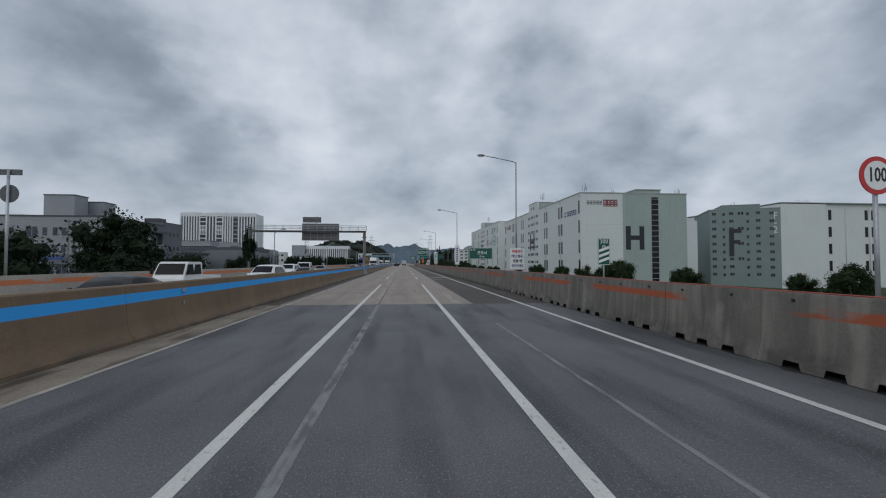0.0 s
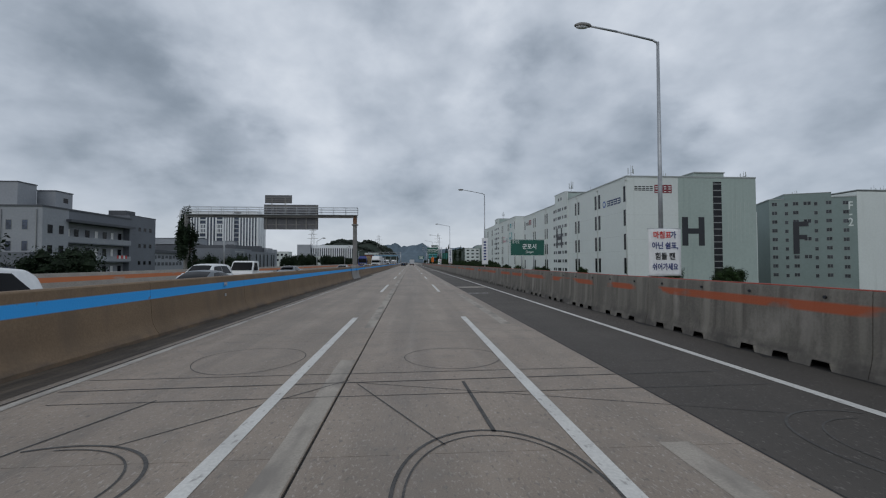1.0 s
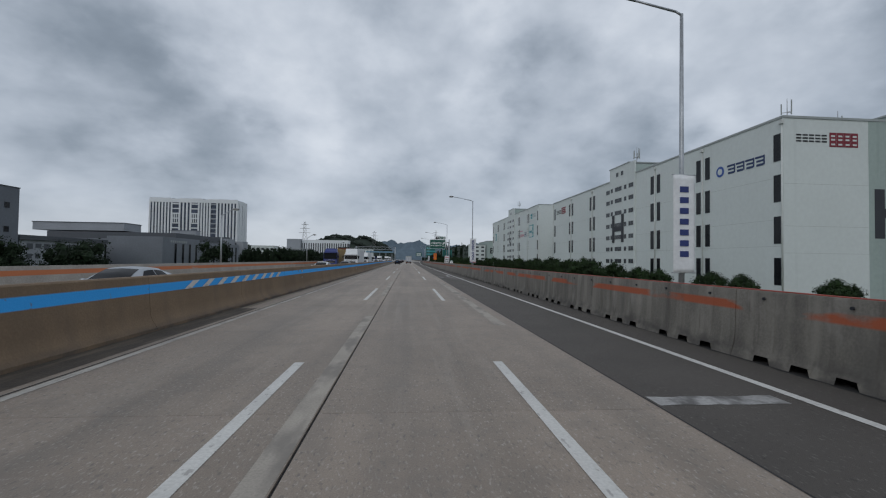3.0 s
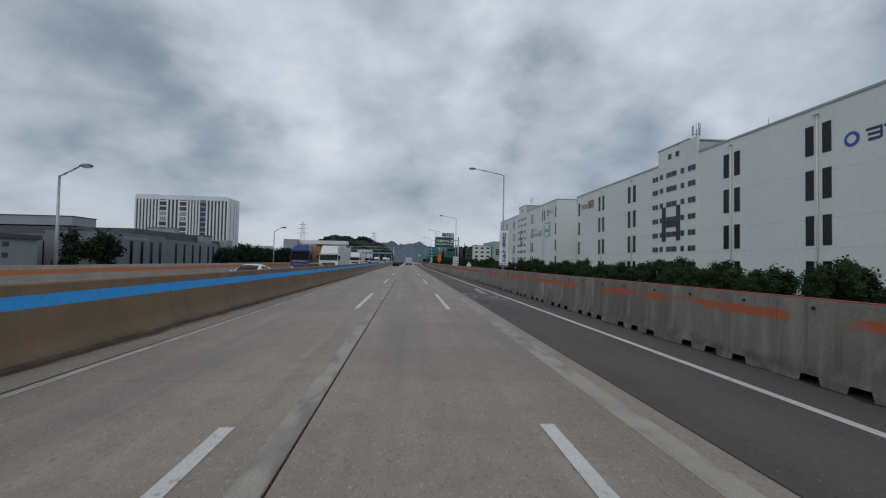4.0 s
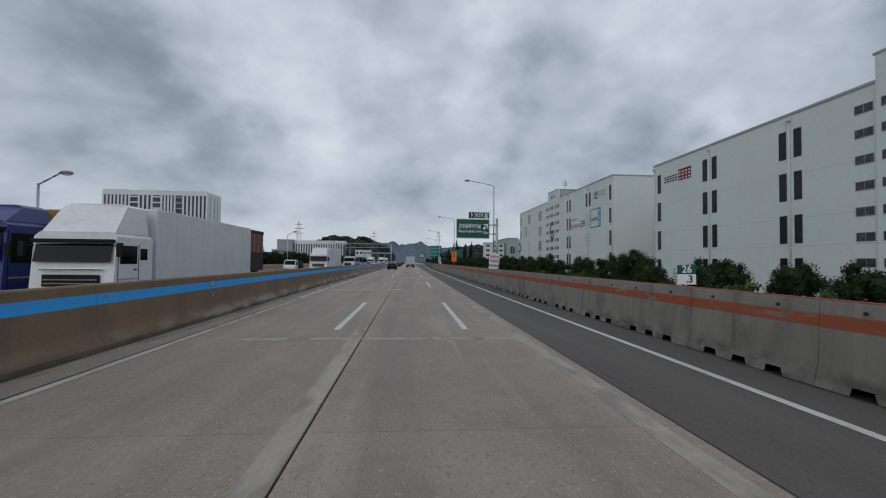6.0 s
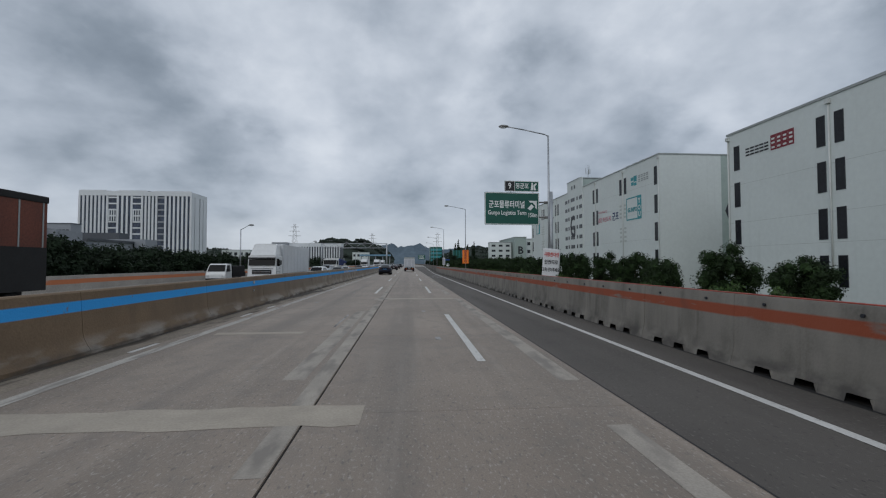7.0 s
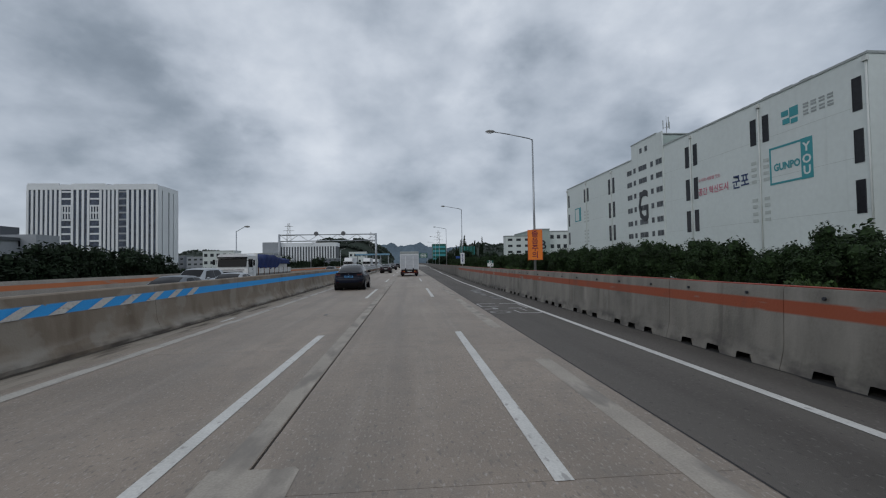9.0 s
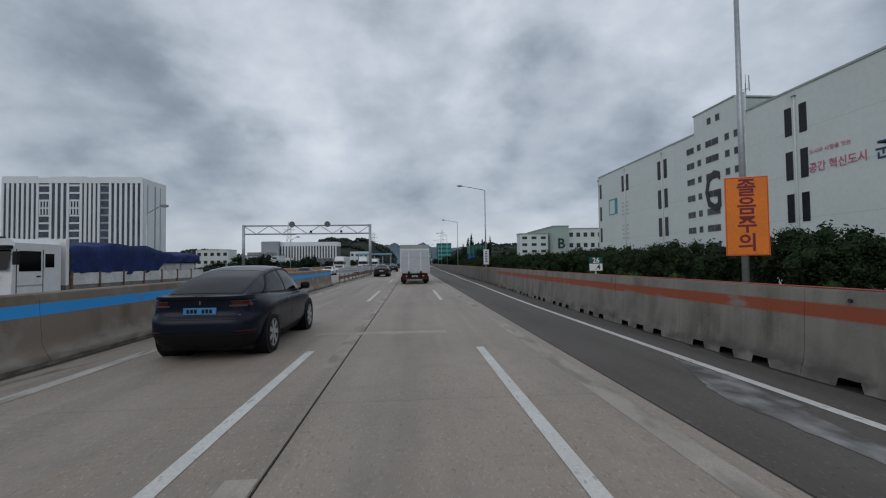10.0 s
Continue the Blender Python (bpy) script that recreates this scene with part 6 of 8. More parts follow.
def grey_hall():
    b = thing("industrial_hall", "long dark grey industrial hall with narrow upright windows", "building")
    xe, y0, y1 = -76.0, 215.0, 273.0
    bar(b, "wall", M["metalwall"], -175, xe, y0, y1, GROUND, 7.2)
    bar(b, "set_back_storey", M["grey3"], -120, xe - 3, y0 + 10, y1 - 6, 7.2, 9.8)
    bar(b, "roof_box", M["grey1"], -125, -96, y0 + 10.5, y0 + 20, 10.2, 12.8)
    bar(b, "roof_box_cap", M["grey3"], -125.2, -95.8, y0 + 10.3, y0 + 20.2, 12.8, 13.0)
    bar(b, "roof_box", M["grey1"], xe - 6, xe - 1, y1 - 10, y1 - 2, 7.2, 9.6)
    bar(b, "entry_block", M["metalwall"], -92, xe + 0.4, y0 - 4, y0 + 20, GROUND, 7.9)
    w = window_mesh("slit", 1.3, 9.0, M["darkglass"], 0.08)
    for y in (218.0, 222.8, 227.4, 232.0, 242.0, 247.4, 253.2, 258.6, 265.2, 269.4):
        put_window(w, east(xe + (0.4 if y < 233 else 0.0), y, -3.0), b)
    put_window(window_mesh("slit", 2.0, 8.4, M["darkglass"], 0.08), pose(-95.5, y0, -3.0), b)
    for i in range(9):
        bar(b, "sign_stroke", M["trimgrey"], xe + 0.4, xe + 0.46, y0 + 0.5 + i * 1.2, y0 + 1.3 + i * 1.2, 6.3, 7.0)
    for i in range(20):
        bar(b, "panel_seam", M["grey2"], -96 - i * 4.0, -95.94 - i * 4.0, y0 - 0.02, y0, GROUND, 7.2)
    lo = thing("low_shed", "low grey shed with a dark fascia and painted strokes", "building")
    bar(lo, "wall", M["grey1"], -150, -88, 176, 204, GROUND, 5.2)
    bar(lo, "fascia", M["grey3"], -150.5, -87.4, 175.4, 204.5, 5.2, 6.3)
    for i in range(8):
        bar(lo, "sign_stroke", M["grey3"], -87.98, -87.92, 178 + i * 2.4, 179.6 + i * 2.4, 3.1 + 0.3 * (i % 2), 4.4)
        bar(lo, "sign_stroke", M["grey3"], -87.98, -87.92, 178 + i * 2.4, 179.4 + i * 2.4, 0.9, 2.0)
    mid = thing("low_hall", "low pale hall between the offices", "building")
    bar(mid, "wall", M["grey1"], -140, -96, 300, 330, GROUND, 9)
    bar(mid, "roof_edge", M["grey3"], -140.4, -95.6, 299.6, 330, 9, 9.8)
    mid = thing("low_hall", "pale flat-roofed hall with a dark roof line", "building")
    bar(mid, "wall", M["grey2"], -215, -125, 330, 372, GROUND, 11.0)
    bar(mid, "roof_edge", M["grey3"], -215.4, -124.6, 329.6, 372, 11.0, 11.8)
    for i in range(10):
        bar(mid, "window_band", M["greyglass"], -213 + i * 9, -207 + i * 9, 329.9, 330, 6, 8)


grey_hall()
pb = thing("office_building", "pale grey block with a dark sign beside a low curved wing", "building")
bar(pb, "wall", M["grey1"], -132, -118.5, 330.5 - 6, 330 - 0.5, GROUND, 16.2)
bar(pb, "roof_edge", M["grey2"], -132.2, -118.3, 324.3, 329.4, 16.2, 16.5)
for i in range(4):
    bar(pb, "sign_stroke", M["grey3"], -123.8 + i * 1.25, -122.9 + i * 1.25, 324.4, 324.5, 12.6, 14.2)
for i in range(7):
    bar(pb, "sign_stroke", M["grey3"], -123.8 + i * 0.7, -123.35 + i * 0.7, 324.4, 324.5, 11.4, 12.0)
bar(pb, "low_wing", M["grey1"], -118.5, -92, 322, 329.4, GROUND, 10.6)
bar(pb, "wing_roof", M["grey3"], -118.4, -102, 324, 329.4, 10.6, 13.0)
for i in range(5):
    bar(pb, "wing_window", M["darkglass"], -117.5 + i * 4.6, -114 + i * 4.6, 321.9, 322, 7.6, 9.0)


def fin_tower():
    b = thing("office_tower", "tall white office tower with close upright fins and dark glass bays", "building")
    x0, x1, y0, y1, top = -251.0, -169.0, 515.0, 541.0, 58.5
    bar(b, "glass_core", M["blueglass"], x0, x1, y0, y1, GROUND, top - 3)
    bar(b, "parapet", M["finwhite"], x0 - 0.5, x1 + 0.5, y0 - 0.6, y1, top - 3.8, top - 0.6)
    wide = x1 - x0
    for u0, u1, up in ((0.0, 0.24, 0.5), (0.247, 0.34, -0.3), (0.34, 0.60, 0.3), (0.66, 1.0, 0.0)):
        bar(b, "parapet_step", M["finwhite"], x0 + u0 * wide, x0 + u1 * wide, y0 - 0.62, y0 + 0.6, top - 0.6, top + 0.05 + up)
    fin = mesh_of("fin", bm_box(bmesh.new(), -0.74, 0.74, -0.5, 0.2, GROUND, top - 3.8), M["finwhite"])
    bays = [(x0 + p * wide, x0 + q * wide) for p, q in ((0.247, 0.340), (0.464, 0.558), (0.687, 0.770))]
    edges = [x0] + [v for bay in bays for v in bay] + [x1]
    for a, c in zip(edges[::2], edges[1::2]):
        n = max(2, round((c - a) / 2.95))
        for i in range(n + 1):
            f = new("fin", fin)
            f.parent = b
            f.location = (a + (c - a) * i / n, y0, 0)
    # glazed bays: floor bands, and short fins across two storeys of the first two
    for k, (a, c) in enumerate(bays):
        for i in range(12):
            z = top - 4.7 - i * 4.72
            bar(b, "spandrel", M["grey1"] if k == 2 else M["finwhite"], a + 0.74, c - 0.74, y0 - 0.32, y0, z - 1.0, z + 0.1)
        if k < 2:
            for base in (35.2, 6.9):
                for i in range(4):
                    bar(b, "bay_fin", M["finwhite"], a + 1.1 + i * 1.75, a + 1.85 + i * 1.75, y0 - 0.5, y0 - 0.32, base, base + 9.0)
    # return wall: solid panels parted by three slots
    for ya, yb in ((y0 + 0.7, 519.5), (520.6, 527.5), (529.0, 533.6), (534.6, y1)):
        bar(b, "side_panel", M["finwhite"], x1, x1 + 0.6, ya, yb, GROUND, top - 3.8)
    for i in range(12):
        z = top - 4.7 - i * 4.72
        bar(b, "side_band", M["grey1"], x1, x1 + 0.3, 527.5, 529.0, z - 1.0, z)
    for i, xx in enumerate((-236, -222, -207)):
        bar(b, "roof_unit", M["grey1"], xx, xx + 4, y0 + 6, y0 + 10, top, top + 1.0)


fin_tower()


def striped_block(x0, x1, y, top, n):
    b = thing("office_building", "distant white office with upright stripes", "building")
    bar(b, "wall", M["grey3"], x0, x1, y, y + 30, GROUND, top)
    bar(b, "parapet", M["finwhite"], x0 - 0.5, x1 + 0.5, y - 0.6, y + 30, top - 4, top + 2)
    f = mesh_of("fin", bm_box(bmesh.new(), -0.95, 0.95, -0.6, 0.1, GROUND, top - 4), M["finwhite"])
    for i in range(n):
        o = new("fin", f)
        o.parent = b
        o.location = (x0 + (i + 0.5) * (x1 - x0) / n, y, 0)
    bar(b, "side_wing", M["grey1"], x0 - 26, x0 - 1, y - 8, y + 22, GROUND, top + 3)
    bar(b, "low_wing", M["finwhite"], x0 - 40, x0 + 22, y - 24, y - 9, GROUND, top - 22)


striped_block(-196, -112, 900, 34, 20)
rnd = random.Random(11)
for x, y, w, h, k in ((-330, 700, 40, 16, "grey1"), (-282, 720, 30, 14, "grey2"), (-300, 640, 50, 11, "clad"), (-235, 690, 36, 12, "grey1"), (-205, 660, 30, 17, "clad"), (-172, 700, 24, 15, "grey1"), (-150, 620, 34, 10, "clad"), (-90, 880, 26, 20, "clad"), (-118, 760, 30, 9, "grey2")):
    far_block(x, x + w, y, y + 20, h, M[k], "low pale building in the distance", int(w / 6), 2)
# pale blue roofs over the far end of the road
can = thing("toll_canopy", "long pale blue canopy far down the road", "canopy")
bar(can, "roof", M["canopy"], -61, -22, 720, 735, 11.6, 13.4)
for i in range(5):
    bar(can, "pillar", M["grey1"], -59.5 + i * 9, -58.5 + i * 9, 722, 724, GROUND, 11.6)
gb = thing("distant_building", "green glazed service building beside the far road", "building")
bar(gb, "wall", M["signgreen"], 23, 35.5, 610, 622, GROUND, 19)
for i in range(4):
    bar(gb, "window_band", M["teal"], 23.5, 35.0, 609.8, 610, 4.0 + i * 3.7, 6.0 + i * 3.7)
gb = thing("distant_building", "green netted building frame beside the far road", "building")
bar(gb, "wall", M["signgreen"], 32.5, 41, 470, 478, GROUND, 11.3)
for i in range(5):
    bar(gb, "frame_post", M["teal"], 32.7 + i * 2.0, 32.95 + i * 2.0, 469.8, 470, GROUND, 11.3)
bs = thing("direction_sign", "small blue sign by the far verge", "road sign", pose(16.5, 352, 1.4))
panel("sign_panel", 2.2, 2.4, M["signblue"], bs)
box_part("symbol_bar", (0.5, 1.7, -0.006, 0.001, 1.0, 1.4), M["signwhite"], bs)
part("post", bm_cyl(bmesh.new(), (1.1, 0.1, -1.6), (1.1, 0.1, 2.2), 0.06, seg=8), M["steel"], bs)
ds = thing("direction_sign", "large green direction sign over the verge far ahead", "road sign", pose(9.5, 560, 5.6))
panel("sign_panel", 6.5, 4.2, M["signgreen"], ds)
for z in (0.9, 2.1, 3.2):
    box_part("lettering_bar", (0.8, 5.6, -0.02, 0.001, z - 0.2, z + 0.2), M["signwhite"], ds)
part("post", bm_cyl(bmesh.new(), (6.3, 0.2, -5.8), (6.3, 0.2, 4.0), 0.18, seg=8), M["steel"], ds)


def pylon(x, y, h):
    p = thing("power_pylon", "distant lattice power pylon", "pylon", pose(x, y, GROUND))
    bm = bmesh.new()
    r0, r1 = h * 0.085, h * 0.018
    for sx in (-1, 1):
        for sy in (-1, 1):
            bm_cyl(bm, (sx * r0, sy * r0, 0), (sx * r1, sy * r1, h), 0.32, 0.2, 4)
    for i in range(10):
        za, zb = h * i / 10, h * (i + 1) / 10
        ra, rb = r0 + (r1 - r0) * i / 10, r0 + (r1 - r0) * (i + 1) / 10
        bm_cyl(bm, (-ra, -ra, za), (rb, -rb, zb), 0.2, seg=4)
        bm_cyl(bm, (ra, -ra, za), (-rb, -rb, zb), 0.2, seg=4)
    part("lattice", bm, M["dullsteel"], p)
    for z, w in ((0.72, 0.14), (0.83, 0.12), (0.93, 0.09)):
        part("cross_arm", bm_cyl(bmesh.new(), (-h * w, 0, h * z), (h * w, 0, h * z), 0.4, seg=4), M["dullsteel"], p)


pylon(-238, 1100, 90)
pylon(-110, 1520, 100)
pylon(108, 1750, 120)


# ---------------------------------------------------------------- hills
def hill(name, x0, x1, y, depth, top, seed, material, trees, label):
    r = random.Random(seed)
    vs, fs = [], []
    nx, ny = 60, 10
    for j in range(ny + 1):
        for i in range(nx + 1):
            u, v = i / nx, j / ny
            hgt = max(0.0, math.sin(math.pi * u)) ** (0.5 if trees else 0.75) * max(0.0, math.sin(math.pi * v)) ** 0.8
            x, yy = x0 + (x1 - x0) * u, y + depth * v
            hgt *= 0.8 + 0.4 * noise.noise((x / 90.0 + seed, yy / 90.0, 0.3))
            vs.append((x, yy, GROUND - 1 + top * max(0.0, hgt)))
    for j in range(ny):
        for i in range(nx):
            a = j * (nx + 1) + i
            fs.append((a, a + 1, a + nx + 2, a + nx + 1))
    me = bpy.data.meshes.new(name)
    me.from_pydata(vs, [], fs)
    me.materials.append(material)
    ob = tagged(new(name, me), label, "hill", kind="structure")
    if trees:
        tv, tf = [], []
        s = top / 16.0
        for k in range(trees):
            i = r.randrange(len(vs))
            if vs[i][2] < GROUND + 2 or i // (nx + 1) > ny * 0.7:
                continue
            cx, cy, cz = vs[i][0] + r.uniform(-1, 1) * (x1 - x0) / nx, vs[i][1] + r.uniform(-8, 8), vs[i][2]
            sc = s * r.uniform(0.5, 1.15)
            base = len(tv)
            for a in range(5):
                an = a * 1.2566 + r.random()
                tv.append((cx + sc * math.cos(an) * r.uniform(0.7, 1.1), cy + sc * math.sin(an), cz + sc * r.uniform(-0.1, 0.5)))
            for a in range(4):
                an = a * 1.57 + r.random()
                tv.append((cx + sc * 0.6 * math.cos(an), cy + sc * 0.6 * math.sin(an), cz + sc * r.uniform(0.8, 1.25)))
            tv.append((cx + r.uniform(-0.2, 0.2) * sc, cy, cz + sc * r.uniform(1.2, 1.6)))
            for a in range(5):
                tf.append((base + a, base + (a + 1) % 5, base + 5 + a % 4))
            for a in range(4):
                tf.append((base + 5 + a, base + 5 + (a + 1) % 4, base + 9))
                tf.append((base + (a + 1) % 5, base + 5 + (a + 1) % 4, base + 5 + a))
        me = bpy.data.meshes.new(name + "_wood")
        me.from_pydata(tv, [], tf)
        me.materials.append(material)
        tagged(new("far_wood", me), "dense dark green wood covering the hill", "wood", kind="stuff")
    return ob


hill("hill", -385, -48, 1380, 500, 98, 3, M["hill"], 3200, "wooded hill beside the far road")
hill("hill", -520, -250, 1000, 260, 42, 5, M["hill"], 1500, "low wooded rise behind the offices")
hill("hill", 40, 420, 900, 380, 48, 8, M["hill"], 2400, "wooded hill beyond the warehouses")
hill("hill", 44, 140, 640, 200, 33, 9, M["hill"], 900, "wooded rise beyond the service area")
hill("mountain", -800, 600, 3000, 700, 165, 12, M["mountain"], 0, "hazy blue mountain ridge on the horizon")
hill("mountain", -200, 1500, 3300, 700, 150, 15, M["mountain"], 0, "hazy blue mountain ridge on the horizon")


# ---------------------------------------------------------------- trees
def crown_mesh(name, material, n, rx, rz, leaf, seed, clumps=26, flat=0.0):
    """Leaves in clumps over an uneven rounded crown with gaps, centre at its base."""
    r = random.Random(seed)
    vs, fs = [], []
    cl = []
    for k in range(clumps):
        th, ph = r.uniform(0, 6.283), math.acos(r.uniform(-0.75, 1))
        q = r.uniform(0.45, 0.9)
        cl.append((Vector((rx * q * math.sin(ph) * math.cos(th), rx * q * math.sin(ph) * math.sin(th), rz + rz * q * math.cos(ph))), r.uniform(0.22, 0.42)))
    # a dark heart of twigs and leaves in each clump, so that little sky shows through
    for c, rad in cl:
        base = len(vs)
        for z, q in ((-0.5, 0.25), (0.0, 0.52), (0.45, 0.28)):
            for a in range(6):
                an = a * 1.0472 + z
                w = q * r.uniform(0.75, 1.1)
                vs.append((c.x + rx * rad * w * math.cos(an), c.y + rx * rad * w * math.sin(an), c.z + rz * rad * (z * 0.9 + r.uniform(-0.12, 0.12))))
        for lv in (0, 6):
            for a in range(6):
                p, q = base + lv + a, base + lv + (a + 1) % 6
                fs.append((p, q, q + 6, p + 6))
        fs.append(tuple(base + 12 + a for a in range(6)))
        fs.append(tuple(base + a for a in reversed(range(6))))
    for k in range(n):
        c, rad = cl[r.randrange(clumps)]
        d = Vector((r.gauss(0, 1), r.gauss(0, 1), r.gauss(0, 1))).normalized() * rad * (r.random() ** 0.4)
        p = c + Vector((d.x * rx, d.y * rx, d.z * rz * 0.9))
        nrm = (d + Vector((0, 0, 0.5)) + Vector((r.gauss(0, 0.5), r.gauss(0, 0.5), r.gauss(0, 0.4)))).normalized()
        t = nrm.orthogonal().normalized()
        t = (Matrix.Rotation(r.uniform(0, 6.28), 3, nrm) @ t)
        b = nrm.cross(t)
        s = leaf * r.uniform(0.6, 1.35)
        base = len(vs)
        for u, v in ((-1, 0), (0, -0.5), (1, 0), (0, 0.5)):
            vs.append(tuple(p + t * u * s + b * v * s + nrm * (0.12 * s if u == 0 else 0)))
        fs.append((base, base + 1, base + 2, base + 3))
    me = bpy.data.meshes.new(name)
    me.from_pydata(vs, [], fs)
    me.materials.append(material)
    return me


def trunk_mesh(h, r0, seed):
    r = random.Random(seed)
    bm = bmesh.new()
    p = Vector((0, 0, -0.3))
    rad = r0
    for i in range(4):
        q = p + Vector((r.uniform(-0.08, 0.08) * h, r.uniform(-0.08, 0.08) * h, h / 4 + 0.08))
        bm_cyl(bm, p, q, rad, rad * 0.78, 7)
        if i:
            for k in range(2):
                a = r.uniform(0, 6.28)
                e = q + Vector((math.cos(a) * h * 0.24, math.sin(a) * h * 0.24, h * 0.16))
                bm_cyl(bm, q, e, rad * 0.5, rad * 0.15, 5)
        p, rad = q, rad * 0.78
    return mesh_of("trunk", bm, M["bark"])


CROWN_A = [crown_mesh("crown", M["leaf"], 10500, 1.2, 1.3, 0.050, 20 + i, 54) for i in range(3)]
CROWN_L = [crown_mesh("crown", M["leaf"], 3600, 1.2, 1.3, 0.088, 24 + i, 48) for i in range(2)]
CROWN_S = [crown_mesh("crown", M["leaf_light"], 1300, 1.0, 0.55, 0.07, 40 + i, 18) for i in range(2)]
CROWN_B = [crown_mesh("crown", M["leaf_dark"], 8000, 4.6, 3.6, 0.175, 30 + i, 60) for i in range(2)]
CROWN_D = [crown_mesh("crown", M["leaf_dark"], 3000, 2.0, 2.1, 0.14, 50 + i, 38) for i in range(2)]
CROWN_C = crown_mesh("crown", M["leaf_dark"], 2200, 0.9, 4.0, 0.14, 60, 34)
TRUNK = [trunk_mesh(2.2, 0.09, 1), trunk_mesh(5.0, 0.28, 2)]


def tree(name, x, y, z, crown, trunk, s, sz, lift, label, category, group=""):
    t = thing(name, label, category, pose(x, y, z, 0, 0, (x * 57 + y * 31) % 360), group)
    k = new("trunk", trunk)
    k.parent = t
    k.scale = (0.8 * s, 0.8 * s, 0.66 * s)
    c = new("crown", crown)
    c.parent = t
    c.matrix_basis = Matrix.Translation((0, 0, lift)) @ Matrix.Diagonal((s, s, sz, 1))
    return t


rt = random.Random(21)
y = 100.0
i = 0
while y < 345:
    hgt = 2.05 if y < 128 else 2.3 if y < 160 else 2.5 if y < 186 else 2.6 if y < 203.5 else 1.9 if y < 208 else 2.5 if y < 226 else 2.7
    hgt *= rt.uniform(0.84, 1.1)
    x = 13.6 + rt.uniform(-0.5, 0.5)
    tree("roadside_tree", x, y, -0.1, CROWN_A[i % 3] if y < 262 else CROWN_L[i % 2], TRUNK[0], hgt / 2.6, (hgt - 0.2) / 2.45, 0.15, "dense round green tree in the row behind the barrier", "tree", "trees along the verge")
    if y > 205 or y < 132:
        tree("roadside_tree", x + 1.9, y + 1.3, -0.15, CROWN_L[i % 2], TRUNK[0], hgt / 2.5, hgt / 2.45, 0.15, "dense round green tree in the row behind the barrier", "tree", "trees along the verge")
    y += rt.uniform(3.6, 4.4) if 160 < y < 203 else rt.uniform(2.1, 2.9)
    if 134 < y < 150:
        y += 2.6
    i += 1
for x, y, h in ((13.2, 24.5, 2.0), (14.6, 26.2, 2.25), (13.0, 28.0, 1.8), (15.5, 47, 1.9), (17.5, 44.5, 1.75), (15.4, 74, 1.5), (17.0, 76, 1.45), (19.2, 15.0, 2.0), (19.6, 26.8, 1.7), (18.2, 24.2, 1.75), (20.8, 18.9, 1.5), (15.6, 84, 1.55), (14.6, 87.2, 1.6), (15.2, 90, 1.65), (14.2, 93, 1.7), (14.8, 96.2, 1.75), (19.5, 70, 1.4)):
    tree("roadside_tree", x, y, -0.3, CROWN_A[int(y) % 3], TRUNK[0], h / 2.4, h / 2.5, 0.1, "small bushy green tree behind the barrier", "tree", "trees along the verge")
for k in range(46):
    y = 148 + k * 4.1 + rt.uniform(-1, 1)
    tree("verge_shrub", 11.9 + rt.uniform(-0.5, 0.4), y, -0.1, CROWN_S[k % 2], TRUNK[0], 0.75, rt.uniform(0.95, 1.4), 0.02, "light green shrub at the foot of the tree row", "shrub", "shrubs along the verge")
tree("broad_tree", -32.6, 51.0, -3.4, CROWN_B[0], TRUNK[1], 1.1, 1.42, 1.0, "large dark broadleaf tree below the road bank", "tree")
tree("broad_tree", -25.5, 130.0, -0.6, CROWN_D[1], TRUNK[0], 1.15, 1.05, 0.2, "dark bushy tree on the bank beside the oncoming lanes", "tree")
tree("broad_tree", -35.5, 40.0, -3.8, CROWN_B[1], TRUNK[1], 0.9, 1.2, 0.8, "large dark broadleaf tree below the road bank", "tree")
tree("broad_tree", -30.5, 62.0, -3.2, CROWN_B[1], TRUNK[1], 0.75, 0.85, 0.6, "dark broadleaf tree below the road bank", "tree")
tree("broad_tree", -27.5, 44.0, -1.6, CROWN_D[0], TRUNK[0], 1.3, 1.0, 0.2, "dark bushy tree below the road bank", "tree")
tree("broad_tree", -45.0, 121.0, -4.0, CROWN_B[0], TRUNK[1], 0.75, 1.0, 0.6, "dark broadleaf tree below the road bank", "tree")
tree("broad_tree", -41.0, 127.0, -4.0, CROWN_B[1], TRUNK[1], 0.8, 1.05, 0.5, "dark broadleaf tree below the road bank", "tree")
tree("ivy_column", -25.3, 73.0, -0.6, CROWN_C, TRUNK[1], 1.35, 1.08, 0.2, "tall ivy growth climbing the gantry post", "climbing plant")
k = 0
y = 174.0
while y < 330:
    for x in (-26.6, -29.4):
        h = 4.4 * rt.uniform(0.85, 1.15) * (0.90 if y < 200 else 0.80 if y < 258 else 0.35)
        tree("bank_tree", x + rt.uniform(-0.6, 0.6), y + rt.uniform(-0.7, 0.7), -1.0, CROWN_D[k % 2], TRUNK[0], 1.05, (h + 0.8) / 4.1, 0.15, "dark green tree in the thick row on the bank", "tree", "trees on the far bank")
        k += 1
    y += 3.0
for k in range(7):
    tree("bank_tree", -63 + 2.4 * k, 244 + rt.uniform(-1, 1), -4.0, CROWN_D[k % 2], TRUNK[1], 1.35, 2.2, 0.3, "dark green tree in a clump beside the grey hall", "tree", "trees on the far bank")
for k in range(26):
    tree("bank_tree", -34 - 26 * rt.random(), 330 + k * 11, -2.5, CROWN_D[k % 2], TRUNK[0], 1.84, rt.uniform(1.2, 1.7), 0.5, "dark green tree beside the far road", "tree", "trees on the far bank")
